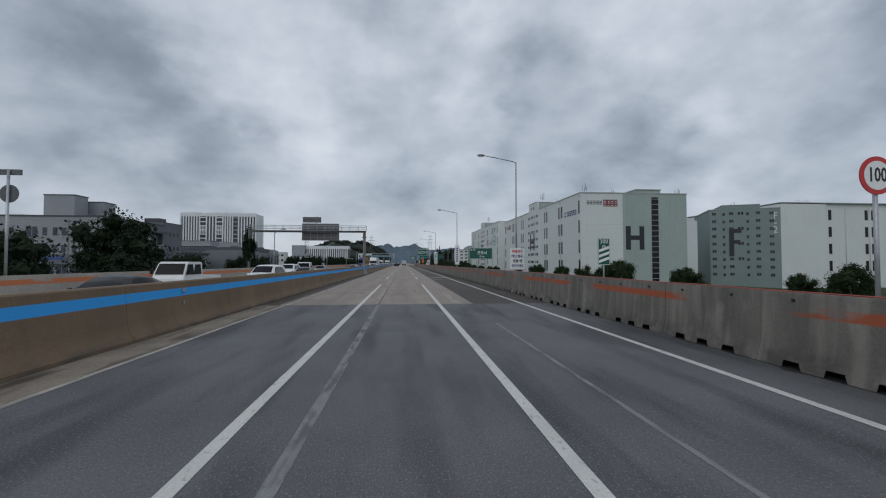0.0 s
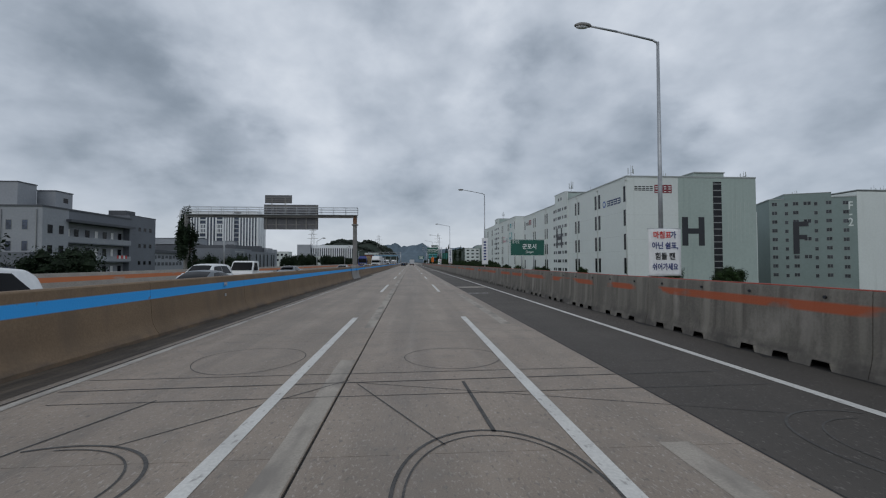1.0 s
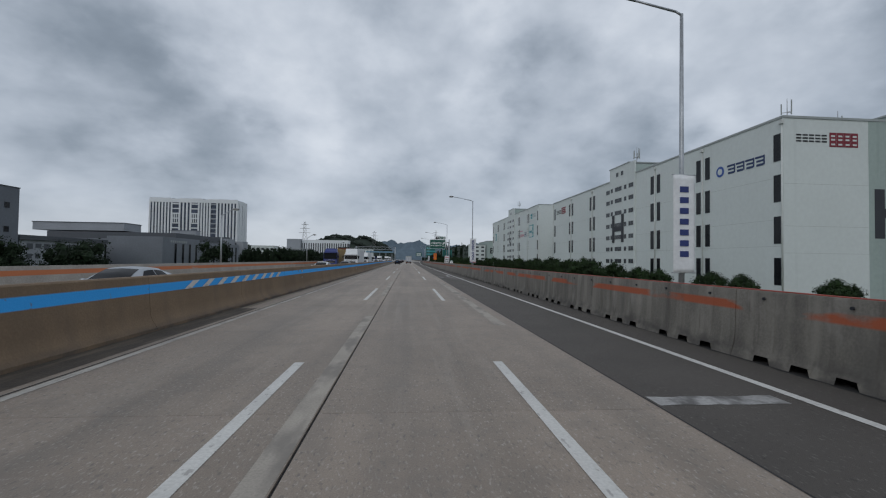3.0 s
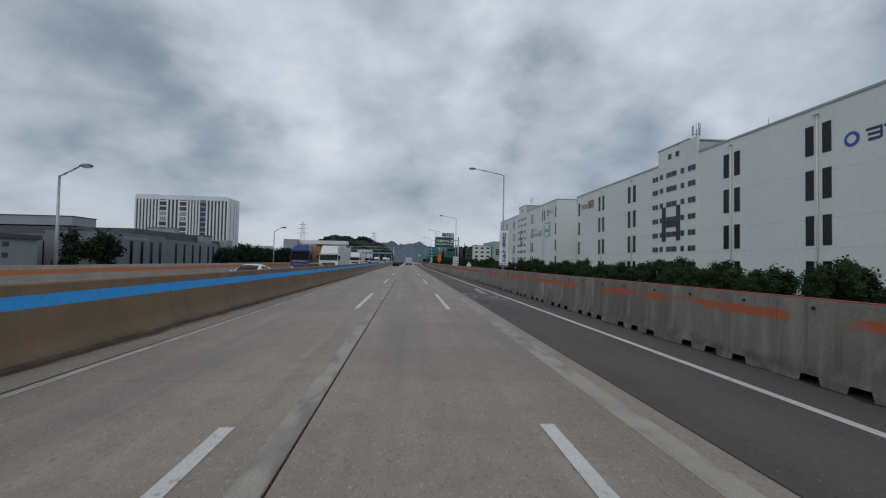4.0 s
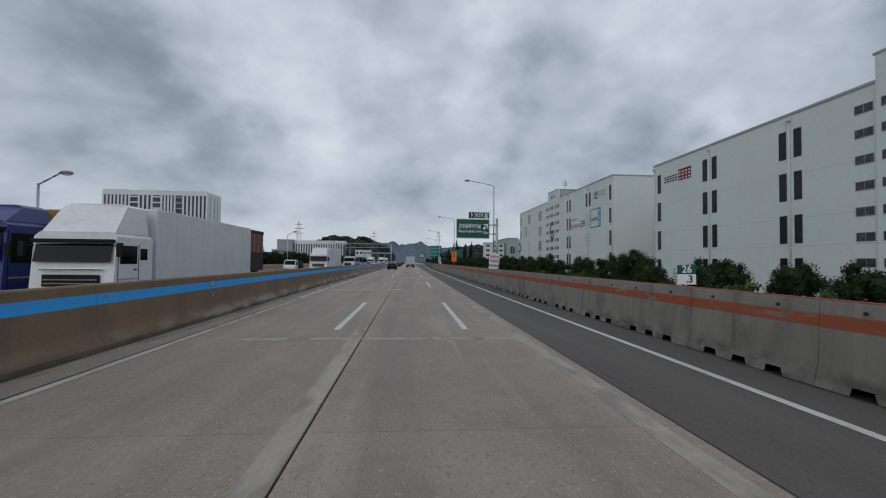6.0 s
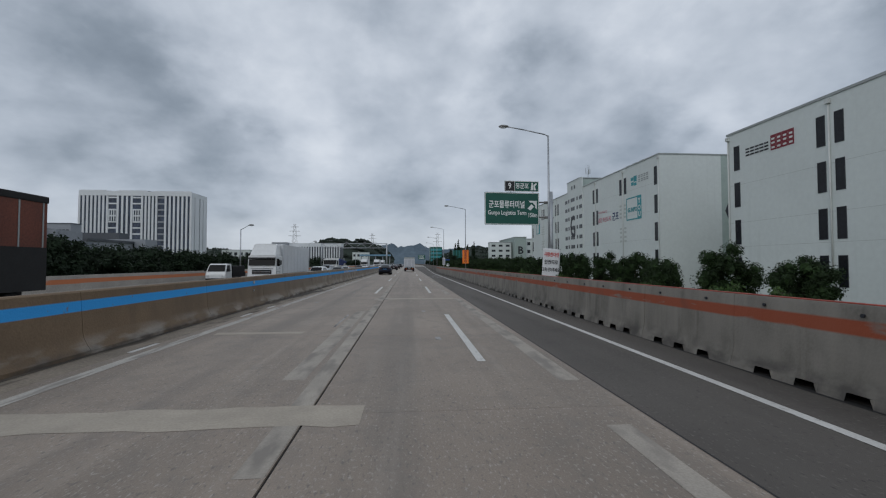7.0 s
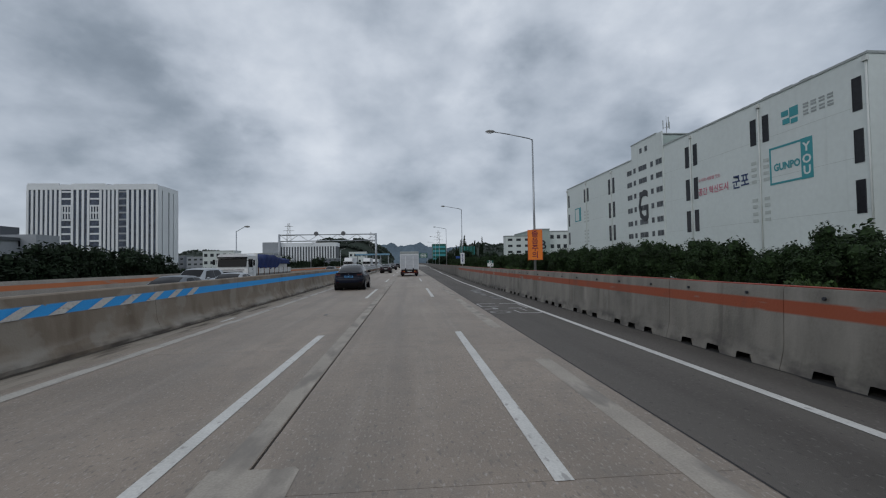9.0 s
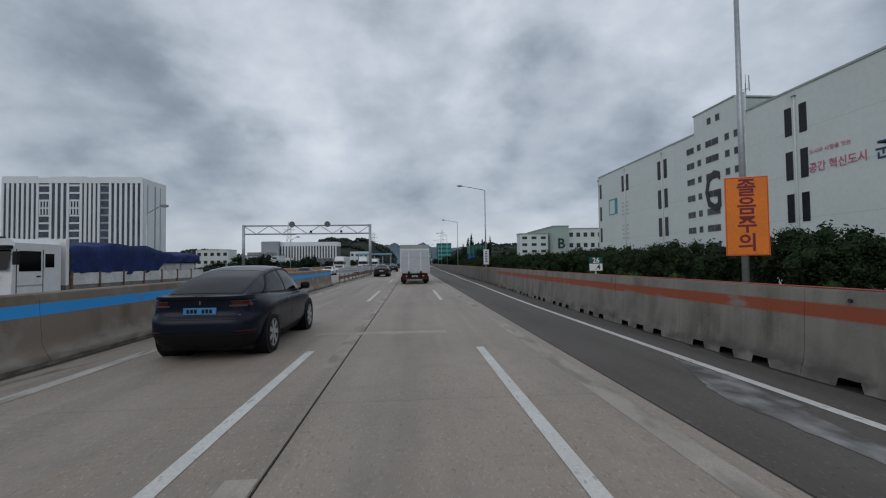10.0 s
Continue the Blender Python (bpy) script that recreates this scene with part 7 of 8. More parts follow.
for k in range(20):
    tree("roadside_tree", 17 + 14 * rt.random(), 352 + k * 10, -0.6, CROWN_D[k % 2], TRUNK[0], 1.5, rt.uniform(1.0, 1.7), 0.3, "dark green tree beyond the warehouses", "tree", "trees along the verge")
for x, y, h in ((44, 560, 2.3), (48, 566, 2.7), (55, 562, 2.2), (62, 570, 2.5), (36, 520, 1.6)):
    tree("cypress", x, y, -1, CROWN_C, TRUNK[1], 2.2, h * 1.15, 0.2, "tall dark conifer far down the road", "tree", "conifers")


# ---------------------------------------------------------------- vehicles
def lathe(bm, pts, seg=28):
    """Turns (x, r) points round the x axis."""
    rings = []
    for x, r in pts:
        rings.append([bm.verts.new((x, r * math.cos(2 * math.pi * i / seg), r * math.sin(2 * math.pi * i / seg))) for i in range(seg)])
    for a, b in zip(rings, rings[1:]):
        for i in range(seg):
            bm.faces.new((a[i], a[(i + 1) % seg], b[(i + 1) % seg], b[i]))
    bm.faces.new(rings[0])
    bm.faces.new(rings[-1][::-1])
    return bm


def wheel_meshes(r, w, spokes, rim_r=0.70):
    h = w / 2
    ty = mesh_of("tyre", lathe(bmesh.new(), [(-h, r * 0.72), (-h, r * 0.93), (-h * 0.8, r), (h * 0.8, r), (h, r * 0.93), (h, r * 0.72), (h * 0.55, r * rim_r), (-h * 0.5, r * rim_r)]), M["tyre"], True)
    bm = bmesh.new()
    lathe(bm, [(h * 0.60, r * 0.735), (h * 0.97, r * 0.735), (h * 0.97, r * 0.68), (h * 0.62, r * 0.67)])
    for i in range(spokes):
        a = 2 * math.pi * i / spokes
        c, s = math.cos(a), math.sin(a)
        wd0, wd1 = r * 0.10, r * 0.13
        q = []
        for rr, wd, x in ((r * 0.12, wd0, h * 0.95), (r * 0.69, wd1, h * 0.92)):
            for sg in (-1, 1):
                q.append(bm.verts.new((x, c * rr - s * wd * sg, s * rr + c * wd * sg)))
        q2 = [bm.verts.new(v.co - Vector((h * 0.35, 0, 0))) for v in q]
        for f in ((0, 1, 3, 2), (4, 6, 7, 5), (0, 2, 6, 4), (1, 5, 7, 3)):
            al = q + q2
            bm.faces.new([al[k] for k in f])
    lathe(bm, [(h * 0.5, r * 0.17), (h * 1.0, r * 0.15), (h * 1.02, r * 0.05)], 14)
    rim = mesh_of("rim", bm, M["alloy"])
    hub = mesh_of("brake_disc", lathe(bmesh.new(), [(h * 0.1, r * 0.66), (h * 0.4, r * 0.66)], 24), M["chassis"])
    return ty, rim, hub


CAR_WHEEL = wheel_meshes(0.355, 0.25, 7)
TRUCK_WHEEL = wheel_meshes(0.50, 0.30, 8, 0.6)


def add_wheels(parent, meshes, spots):
    for x, y, z in spots:
        w = new("wheel", meshes[0])
        w.parent = parent
        w.matrix_basis = pose(x, y, z, 0, 0, 0 if x > 0 else 180)
        for nm, me in (("rim", meshes[1]), ("brake_disc", meshes[2])):
            o = new(nm, me)
            o.parent = w


SUV = dict(L=4.75, roof=[(0, 1.02), (0.02, 1.14), (0.05, 1.20), (0.12, 1.25), (0.2, 1.37), (0.3, 1.51), (0.42, 1.61), (0.52, 1.62), (0.6, 1.57), (0.7, 1.38), (0.79, 1.08), (0.84, 1.02), (0.93, 0.90), (1, 0.70)],
           belt=[(0, 1.00), (0.03, 1.09), (0.15, 1.09), (0.3, 1.03), (0.7, 0.96), (0.8, 0.97), (0.93, 0.85), (1, 0.64)],
           wm=[(0, 0.84), (0.02, 0.90), (0.10, 0.95), (0.2, 0.965), (0.35, 0.94), (0.65, 0.94), (0.8, 0.955), (0.92, 0.90), (0.98, 0.74), (1, 0.60)],
           wr=[(0, 0.70), (0.07, 0.70), (0.2, 0.64), (0.4, 0.60), (0.55, 0.60), (0.7, 0.66), (0.8, 0.74), (0.93, 0.72), (1, 0.5)],
           zb=[(0, 0.46), (0.05, 0.30), (0.15, 0.25), (0.85, 0.23), (0.95, 0.25), (1, 0.36)], rear=(0.075, 0.33), front=(0.60, 0.785), side=(0.17, 0.72), ax=(0.195, 0.805), lamp_z=(1.0, 1.08))
SEDAN = dict(L=4.95, roof=[(0, 0.92), (0.03, 1.06), (0.10, 1.09), (0.17, 1.13), (0.25, 1.27), (0.36, 1.43), (0.47, 1.47), (0.57, 1.43), (0.67, 1.24), (0.74, 1.03), (0.80, 0.97), (0.93, 0.86), (1, 0.66)],
             belt=[(0, 0.88), (0.05, 1.00), (0.2, 1.00), (0.7, 0.94), (0.8, 0.92), (0.93, 0.80), (1, 0.60)],
             wm=[(0, 0.80), (0.03, 0.88), (0.10, 0.94), (0.2, 0.955), (0.8, 0.945), (0.92, 0.90), (0.98, 0.74), (1, 0.60)],
             wr=[(0, 0.72), (0.15, 0.72), (0.25, 0.63), (0.4, 0.58), (0.55, 0.58), (0.68, 0.66), (0.76, 0.74), (0.93, 0.72), (1, 0.5)],
             zb=[(0, 0.42), (0.05, 0.28), (0.15, 0.22), (0.85, 0.20), (0.95, 0.22), (1, 0.34)], rear=(0.18, 0.34), front=(0.585, 0.735), side=(0.24, 0.68), ax=(0.20, 0.80), lamp_z=(0.78, 0.95))
WAGON = dict(L=4.7, roof=[(0, 0.95), (0.02, 1.2), (0.05, 1.55), (0.10, 1.68), (0.25, 1.74), (0.5, 1.74), (0.6, 1.68), (0.72, 1.30), (0.78, 1.12), (0.85, 1.08), (0.95, 0.98), (1, 0.75)],
             belt=[(0, 0.92), (0.05, 1.05), (0.3, 1.04), (0.7, 1.02), (0.85, 1.0), (0.95, 0.9), (1, 0.66)],
             wm=[(0, 0.86), (0.03, 0.92), (0.10, 0.95), (0.9, 0.94), (0.97, 0.82), (1, 0.68)],
             wr=[(0, 0.74), (0.1, 0.70), (0.4, 0.66), (0.6, 0.66), (0.72, 0.72), (0.8, 0.78), (0.95, 0.76), (1, 0.55)],
             zb=[(0, 0.44), (0.05, 0.32), (0.15, 0.28), (0.85, 0.26), (0.95, 0.28), (1, 0.4)], rear=(0.025, 0.085), front=(0.61, 0.755), side=(0.10, 0.71), ax=(0.19, 0.81), lamp_z=(0.80, 1.0))


def car(name, label, spec, paint, m, plate="platewhite", group="", scale=1.0, category="car"):
    ob = thing(name, label, category, m @ Matrix.Scale(scale, 4), group)
    N = 60
    ss = np.linspace(0, 1, N + 1)
    prof = {}
    for k in ("roof", "belt", "wm", "wr", "zb"):
        v = np.interp(ss, [a for a, _ in spec[k]], [b for _, b in spec[k]])
        for _ in range(3):
            v[1:-1] = (v[:-2] + 2 * v[1:-1] + v[2:]) / 4
        prof[k] = v
    L = spec["L"]

    def sect(s):
        g = {k: float(np.interp(s, ss, v)) for k, v in prof.items()}
        y = (s - 0.5) * L
        top = max(g["roof"], g["belt"] + 0.02)
        zm = g["zb"] + 0.45 * (g["belt"] - g["zb"])
        gh = top - g["belt"]
        wl = g["wm"] * 0.93
        wr = min(g["wr"], wl)
        pts = [(0, g["zb"]), (g["wm"] * 0.86, g["zb"]), (g["wm"] * 0.975, g["zb"] + 0.13), (g["wm"], zm), (g["wm"] * 0.99, g["belt"] - 0.12), (g["wm"] * 0.96, g["belt"] - 0.03), (wl, g["belt"]),
               (wr + 0.02, g["belt"] + gh * 0.86), (wr * 0.9, g["belt"] + gh * 0.965), (wr * 0.55, top), (0, top + 0.012)]
        return y, pts

    def at(s, k):
        y, pts = sect(s)
        i = min(int(k), len(pts) - 2)
        u = k - i
        return Vector((pts[i][0] + (pts[i + 1][0] - pts[i][0]) * u, y, pts[i][1] + (pts[i + 1][1] - pts[i][1]) * u))

    bm = bmesh.new()
    rings = []
    for s in ss:
        y, pts = sect(s)
        right = [bm.verts.new((x, y, z)) for x, z in pts]
        left = [bm.verts.new((-x, y, z)) for x, z in pts[1:-1]]
        rings.append(right + left[::-1])
    for a, b in zip(rings, rings[1:]):
        for i in range(len(a)):
            bm.faces.new((a[i], a[(i + 1) % len(a)], b[(i + 1) % len(a)], b[i]))
    bm.faces.new(rings[0])
    bm.faces.new(rings[-1][::-1])
    body = part("body", bm, M[paint], ob)
    smooth_by_angle(body, 50)

    def patch(nm, s0, s1, k0, k1, off, material, both=False, ns=10, nk=5, side=1, shear=None, parent=body):
        bm = bmesh.new()
        ks = [k0 + (k1 - k0) * j / nk for j in range(nk + 1)]
        cols = []
        for i in range(ns + 1):
            s = s0 + (s1 - s0) * i / ns
            row = []
            for j, k in enumerate(ks):
                se = s
                if shear:
                    a, b = shear
                    u = j / nk
                    lo, hi = s0 + a * u, s1 + b * u
                    se = lo + (hi - lo) * i / ns
                p = at(se, k)
                row.append(Vector((p.x * side, p.y, p.z)) + Vector(off if side > 0 else (-off[0], off[1], off[2])))
            if both:
                row = row + [Vector((-p.x, p.y, p.z)) for p in row[-2::-1]]
            cols.append([bm.verts.new(p) for p in row])
        for a, b in zip(cols, cols[1:]):
            for j in range(len(a) - 1):
                bm.faces.new((a[j], b[j], b[j + 1], a[j + 1]))
        return part(nm, bm, material, parent, smooth=True)

    patch("windscreen", spec["front"][0], spec["front"][1], 8.0, 10.0, (0, 0.004, 0.007), M["carglass"], True)
    patch("rear_window", spec["rear"][0], spec["rear"][1], 8.0, 10.0, (0, -0.004, 0.007), M["carglass"], True)
    a, b = spec["side"]
    mid = a + (b - a) * 0.47
    for sd in (1, -1):
        patch("side_window", a, mid - 0.006, 6.08, 6.92, (0.010, 0, 0.0), M["carglass"], side=sd, shear=(0.10, 0))
        patch("side_window", mid + 0.006, b, 6.08, 6.92, (0.010, 0, 0.0), M["carglass"], side=sd, shear=(0, -0.115))
        z0, z1 = spec["lamp_z"]
        patch("tail_light", 0.0, 0.075, 4.1, 5.3, (0.006, -0.004, 0), M["lampred"], side=sd, ns=5, nk=3)
        patch("headlight", 0.925, 0.985, 4.0, 5.6, (0.005, 0.004, 0.004), M["lampclear"], side=sd, ns=5, nk=3)
        patch("door_seam", mid - 0.002, mid + 0.001, 1.8, 6.0, (0.002, 0, 0), M["blacktrim"], side=sd, ns=1, nk=6)
        patch("sill_trim", 0.24, 0.76, 1.0, 2.1, (0.004, 0, 0), M["blacktrim"], side=sd, nk=2)
        bm = bmesh.new()
        bmesh.ops.create_uvsphere(bm, u_segments=10, v_segments=7, radius=1)
        for v in bm.verts:
            v.co = Vector((sd * (1.02 + v.co.x * 0.11), (spec["front"][1] - 0.5 - 0.07) * L + v.co.y * 0.07, prof["belt"][40] + 0.06 + v.co.z * 0.075))
        part("wing_mirror", bm, M[paint], ob, smooth=True)
    yb = -L / 2
    zb = float(prof["zb"][0])
    box_part("rear_bumper_trim", (-0.70, 0.70, yb - 0.012, yb + 0.12, zb - 0.10, zb + 0.10), M["blacktrim"], body, 0.02)
    box_part("boot_lip", (-0.66, 0.66, yb - 0.02, yb + 0.16, float(prof["roof"][1]) - 0.01, float(prof["roof"][1]) + 0.025), M[paint], body, 0.01)
    zl = (spec["lamp_z"][0] + spec["lamp_z"][1]) / 2
    for sd in (-1, 1):
        box_part("tail_light", (sd * 0.60 - 0.21, sd * 0.60 + 0.21, yb - 0.010, yb + 0.06, zl - 0.045, zl + 0.04), M["lampred"], body, 0.02)
        box_part("reversing_light", (sd * 0.45 - 0.05, sd * 0.45 + 0.05, yb - 0.014, yb + 0.02, zl - 0.02, zl + 0.02), M["lampclear"], body, 0.01)
        box_part("bumper_reflector", (sd * 0.55 - 0.14, sd * 0.55 + 0.14, yb - 0.012, yb + 0.05, zb + 0.16, zb + 0.20), M["lampred"], body, 0.006)
    pl = box_part("number_plate", (-0.26, 0.26, yb - 0.016, yb + 0.02, zl - 0.19, zl - 0.075), M[plate], body, 0.006)
    for i in range(6):
        box_part("plate_bar", (-0.21 + i * 0.075, -0.16 + i * 0.075, yb - 0.019, yb - 0.015, zl - 0.165, zl - 0.1), M["blacktrim"], pl)
    fy = L / 2
    box_part("front_grille", (-0.42, 0.42, fy - 0.05, fy + 0.006, 0.42, 0.54), M["blacktrim"], body, 0.01)
    r = 0.355
    for f in spec["ax"]:
        y = (f - 0.5) * L
        wmx = float(np.interp(f, ss, prof["wm"]))
        for sd in (1, -1):
            bm = bm_cyl(bmesh.new(), (sd * (wmx - 0.5), y, r + 0.015), (sd * (wmx + 0.006), y, r + 0.015), r + 0.055, seg=32)
            part("wheel_arch", bm, M["blacktrim"], body)
            add_wheels(ob, CAR_WHEEL, [(sd * (wmx - 0.105), y, r)])
    return ob


def ahead(x, y):
    return pose(x, y, 0.006)


def oncoming(x, y):
    return pose(x, y, 0.006, 0, 0, 180)


# the near electric car: lower body from level rings, a glasshouse lofted over it
def fastback_suv(label, m):
    ob = thing("electric_suv", label, "car", m)
    paint = M["indigo"]
    WID = [(0.20, 0.80), (0.30, 0.900), (0.42, 0.945), (0.60, 0.955), (0.74, 0.958), (0.86, 0.950), (0.95, 0.935), (1.03, 0.90), (1.10, 0.85)]
    REAR = [(0.20, 2.10), (0.28, 2.24), (0.40, 2.32), (0.55, 2.365), (0.68, 2.365), (0.74, 2.33), (0.80, 2.275), (0.92, 2.265), (1.00, 2.275), (1.07, 2.31), (1.10, 2.32)]
    FRONT = [(0.20, 2.15), (0.30, 2.29), (0.45, 2.36), (0.60, 2.37), (0.72, 2.33), (0.84, 2.22), (1.10, 2.12)]
    DECK = [(-2.4, 1.105), (-2.1, 1.115), (-1.4, 1.10), (-0.6, 1.045), (0.6, 1.01), (1.1, 1.00), (1.5, 0.955), (1.9, 0.875), (2.2, 0.765), (2.37, 0.66)]
    pick = lambda nodes, v: float(np.interp(v, [a for a, _ in nodes], [b for _, b in nodes]))

    def on(th, z, out=0.0):
        """Point of the lower body at an angle round it and a height."""
        c, s = math.cos(th), math.sin(th)
        w, yl = pick(WID, z) + out, (pick(FRONT, z) if s > 0 else pick(REAR, z)) + out
        e = 2 / 4.4 if s > 0 else 2 / 6.6
        x = w * math.copysign(abs(c) ** e, c)
        y = yl * math.copysign(abs(s) ** e, s)
        hip = 0.022 * math.exp(-((abs(y) - 1.42) / 0.42) ** 2) * math.exp(-((z - 0.82) / 0.2) ** 2)
        waist = -0.022 * math.exp(-(y / 0.9) ** 2) * math.exp(-((z - 0.52) / 0.16) ** 2)
        x += math.copysign(hip + waist, x) * min(1.0, abs(x) / 0.8)
        return Vector((x, y, min(z, pick(DECK, y) + 0.25 * out)))

    NT = 128
    levels = [0.20, 0.24, 0.30, 0.36, 0.42, 0.5, 0.56, 0.62, 0.68, 0.71, 0.74, 0.77, 0.80, 0.86, 0.92, 0.96, 1.0, 1.03, 1.06, 1.085, 1.12]
    bm = bmesh.new()
    rings = [[bm.verts.new(on(2 * math.pi * i / NT + 0.003, z)) for i in range(NT)] for z in levels]
    for f in (0.86, 0.6, 0.3):
        top_ring = []
        for v in rings[len(levels) - 1]:
            y = v.co.y * (0.985 if f == 0.86 else 0.97)
            top_ring.append(bm.verts.new((v.co.x * f, y, pick(DECK, y) + 0.018 * (1 - f))))
        rings.append(top_ring)
    for a, b in zip(rings, rings[1:]):
        for i in range(NT):
            bm.faces.new((a[i], a[(i + 1) % NT], b[(i + 1) % NT], b[i]))
    bm.faces.new(rings[0][::-1])
    for i in range(NT // 2):
        p, q = rings[-1][(NT // 4 + i) % NT], rings[-1][(NT // 4 + i + 1) % NT]
        r_, s_ = rings[-1][(NT // 4 - i - 1) % NT], rings[-1][(NT // 4 - i) % NT]
        quad = [v for k, v in enumerate((p, q, r_, s_)) if v not in (p, q, r_, s_)[:k]]
        if len(quad) > 2:
            bm.faces.new(quad)
    body = part("body", bm, paint, ob)
    smooth_by_angle(body, 38)

    def skin(nm, th0, th1, z0, z1, out, material, parent=body, nt=14, nz=3, taper=0.0):
        """A panel that follows the lower body; taper narrows its height towards th1."""
        bm = bmesh.new()
        cols = []
        for i in range(nt + 1):
            u = i / nt
            th = th0 + (th1 - th0) * u
            mid, half = (z0 + z1) / 2, (z1 - z0) / 2 * (1 - taper * u)
            cols.append([bm.verts.new(on(th, mid - half + 2 * half * j / nz, out)) for j in range(nz + 1)])
        for a, b in zip(cols, cols[1:]):
            for j in range(nz):
                bm.faces.new((a[j], b[j], b[j + 1], a[j + 1]))
        return part(nm, bm, material, parent, smooth=True)

    def th_x(x, z):
        """Angle at the rear for a distance from the middle line."""
        return -math.acos(min(1.0, (abs(x) / pick(WID, z)) ** 3.3)) if x > 0 else -math.pi + math.acos(min(1.0, (abs(x) / pick(WID, z)) ** 3.3))

    def th_y(y, z, side):
        a = -math.asin(min(1.0, (abs(y) / pick(REAR, z)) ** 3.3)) if y < 0 else math.asin(min(1.0, (abs(y) / pick(FRONT, z)) ** 2.2))
        return a if side > 0 else math.pi - a

    # glasshouse
    ROOF = [(-2.16, 1.10), (-2.0, 1.17), (-1.7, 1.285), (-1.3, 1.415), (-0.9, 1.515), (-0.5, 1.585), (-0.1, 1.62), (0.25, 1.612), (0.55, 1.545), (0.85, 1.40), (1.15, 1.21), (1.45, 1.02)]
    FOOT = [(-2.16, 0.66), (-1.8, 0.745), (-1.3, 0.82), (-0.5, 0.855), (0.6, 0.85), (1.1, 0.80), (1.45, 0.68)]
    HEAD = [(-2.16, 0.60), (-1.8, 0.62), (-1.3, 0.615), (-0.6, 0.60), (0.2, 0.60), (0.7, 0.63), (1.2, 0.66), (1.45, 0.64)]

    def house(y, k, out=0.0):
        """k 0 at the foot, 1 at the roof rail, 2 on the middle line."""
        zf = pick(DECK, y) - 0.02
        zt = max(pick(ROOF, y), zf + 0.012)
        wf, wh = pick(FOOT, y), pick(HEAD, y)
        zr = zf + (zt - zf) * 0.90
        if k <= 1:
            bow = 0.035 * math.sin(math.pi * k)
            return Vector((wf + (wh - wf) * k + bow + out, y, zf + (zr - zf) * k))
        a = (k - 1) * math.pi / 2
        return Vector(((wh + out) * math.cos(a) ** 0.8 if k < 2 else 0.0, y, zr + (zt - zr) * math.sin(a) + out))

    ys_ = [-2.16 + (1.45 + 2.16) * i / 60 for i in range(61)]
    ks = [0, 0.2, 0.4, 0.6, 0.8, 0.94, 1.0, 1.1, 1.25, 1.45, 1.7, 2.0]
    bm = bmesh.new()
    cols = []
    for y in ys_:
        right = [house(y, k) for k in ks]
        cols.append([bm.verts.new(p) for p in right] + [bm.verts.new((-p.x, p.y, p.z)) for p in right[-2::-1]])
    for a, b in zip(cols, cols[1:]):
        for j in range(len(a) - 1):
            bm.faces.new((a[j], a[j + 1], b[j + 1], b[j]))
    cab = part("roof_frame", bm, paint, ob)
    smooth_by_angle(cab, 50)

    def pane(nm, y0, y1, k0, k1, side, cut0=0.0, cut1=0.0, material=None, ny=12, nk=6, out=0.006):
        """Glass on the glasshouse; cut0 and cut1 move its ends along at the top. side 0 spans the whole width."""
        bm = bmesh.new()
        cols = []
        for i in range(ny + 1):
            row = []
            for j in range(nk + 1):
                u = j / nk
                a, b = y0 + cut0 * u, y1 + cut1 * u
                row.append(house(a + (b - a) * i / ny, k0 + (k1 - k0) * u, out))
            if side == 0:
                row = row + [Vector((-p.x, p.y, p.z)) for p in row[-2::-1]]
            elif side < 0:
                row = [Vector((-p.x, p.y, p.z)) for p in row]
            cols.append([bm.verts.new(p) for p in row])
        for a, b in zip(cols, cols[1:]):
            for j in range(len(a) - 1):
                bm.faces.new((a[j], a[j + 1], b[j + 1], b[j]))
        return part(nm, bm, material or M["carglass"], cab, smooth=True)

    pane("rear_window", -2.06, -0.86, 1.06, 2.0, 0, 0.0, 0.0)
    pane("glass_roof", -0.82, 0.40, 1.06, 2.0, 0)
    pane("windscreen", 0.44, 1.40, 1.04, 2.0, 0)
    for sd in (1, -1):
        pane("window_surround", -1.62, 1.16, 0.09, 0.97, sd, 0.62, -0.62, M["blacktrim"], out=0.003)
        pane("side_window", -1.50, -0.30, 0.15, 0.92, sd, 0.58, 0.02)
        pane("side_window", -0.22, 1.06, 0.15, 0.92, sd, 0.02, -0.60)
        bm = bmesh.new()
        bmesh.ops.create_cube(bm, size=1.0)
        bmesh.ops.subdivide_edges(bm, edges=list(bm.edges), cuts=2, use_grid_fill=True)
        for v in bm.verts:
            d = v.co.normalized() * 0.62
            c = v.co * 0.45 + d * 0.55
            v.co = Vector((sd * (0.985 + c.x * 0.20), 0.92 + c.y * 0.13, 1.13 + c.z * 0.15))
        mir = part("wing_mirror", bm, M["blacktrim"], ob, smooth=True)
        part("mirror_arm", bm_cyl(bmesh.new(), (sd * 0.84, 0.93, 1.04), (sd * 0.97, 0.92, 1.09), 0.03, 0.025, 8), M["blacktrim"], mir, smooth=True)
        # lamps round the rear corner
        tl = skin("tail_light", th_x(sd * 0.52, 0.98), th_y(-2.12, 0.98, sd) - (0.0 if sd > 0 else 2 * math.pi), 0.915, 1.040, 0.012, M["lampred"], nt=60, taper=0.45)
        skin("reversing_light", th_x(sd * 0.47, 0.96), th_x(sd * 0.74, 0.96), 0.93, 0.962, 0.020, M["lampsmoke"], tl, nt=24, taper=-0.3)
        skin("lamp_edge", th_x(sd * 0.50, 1.0), th_x(sd * 0.84, 1.0), 1.018, 1.032, 0.020, M["lampsmoke"], tl, nt=24)
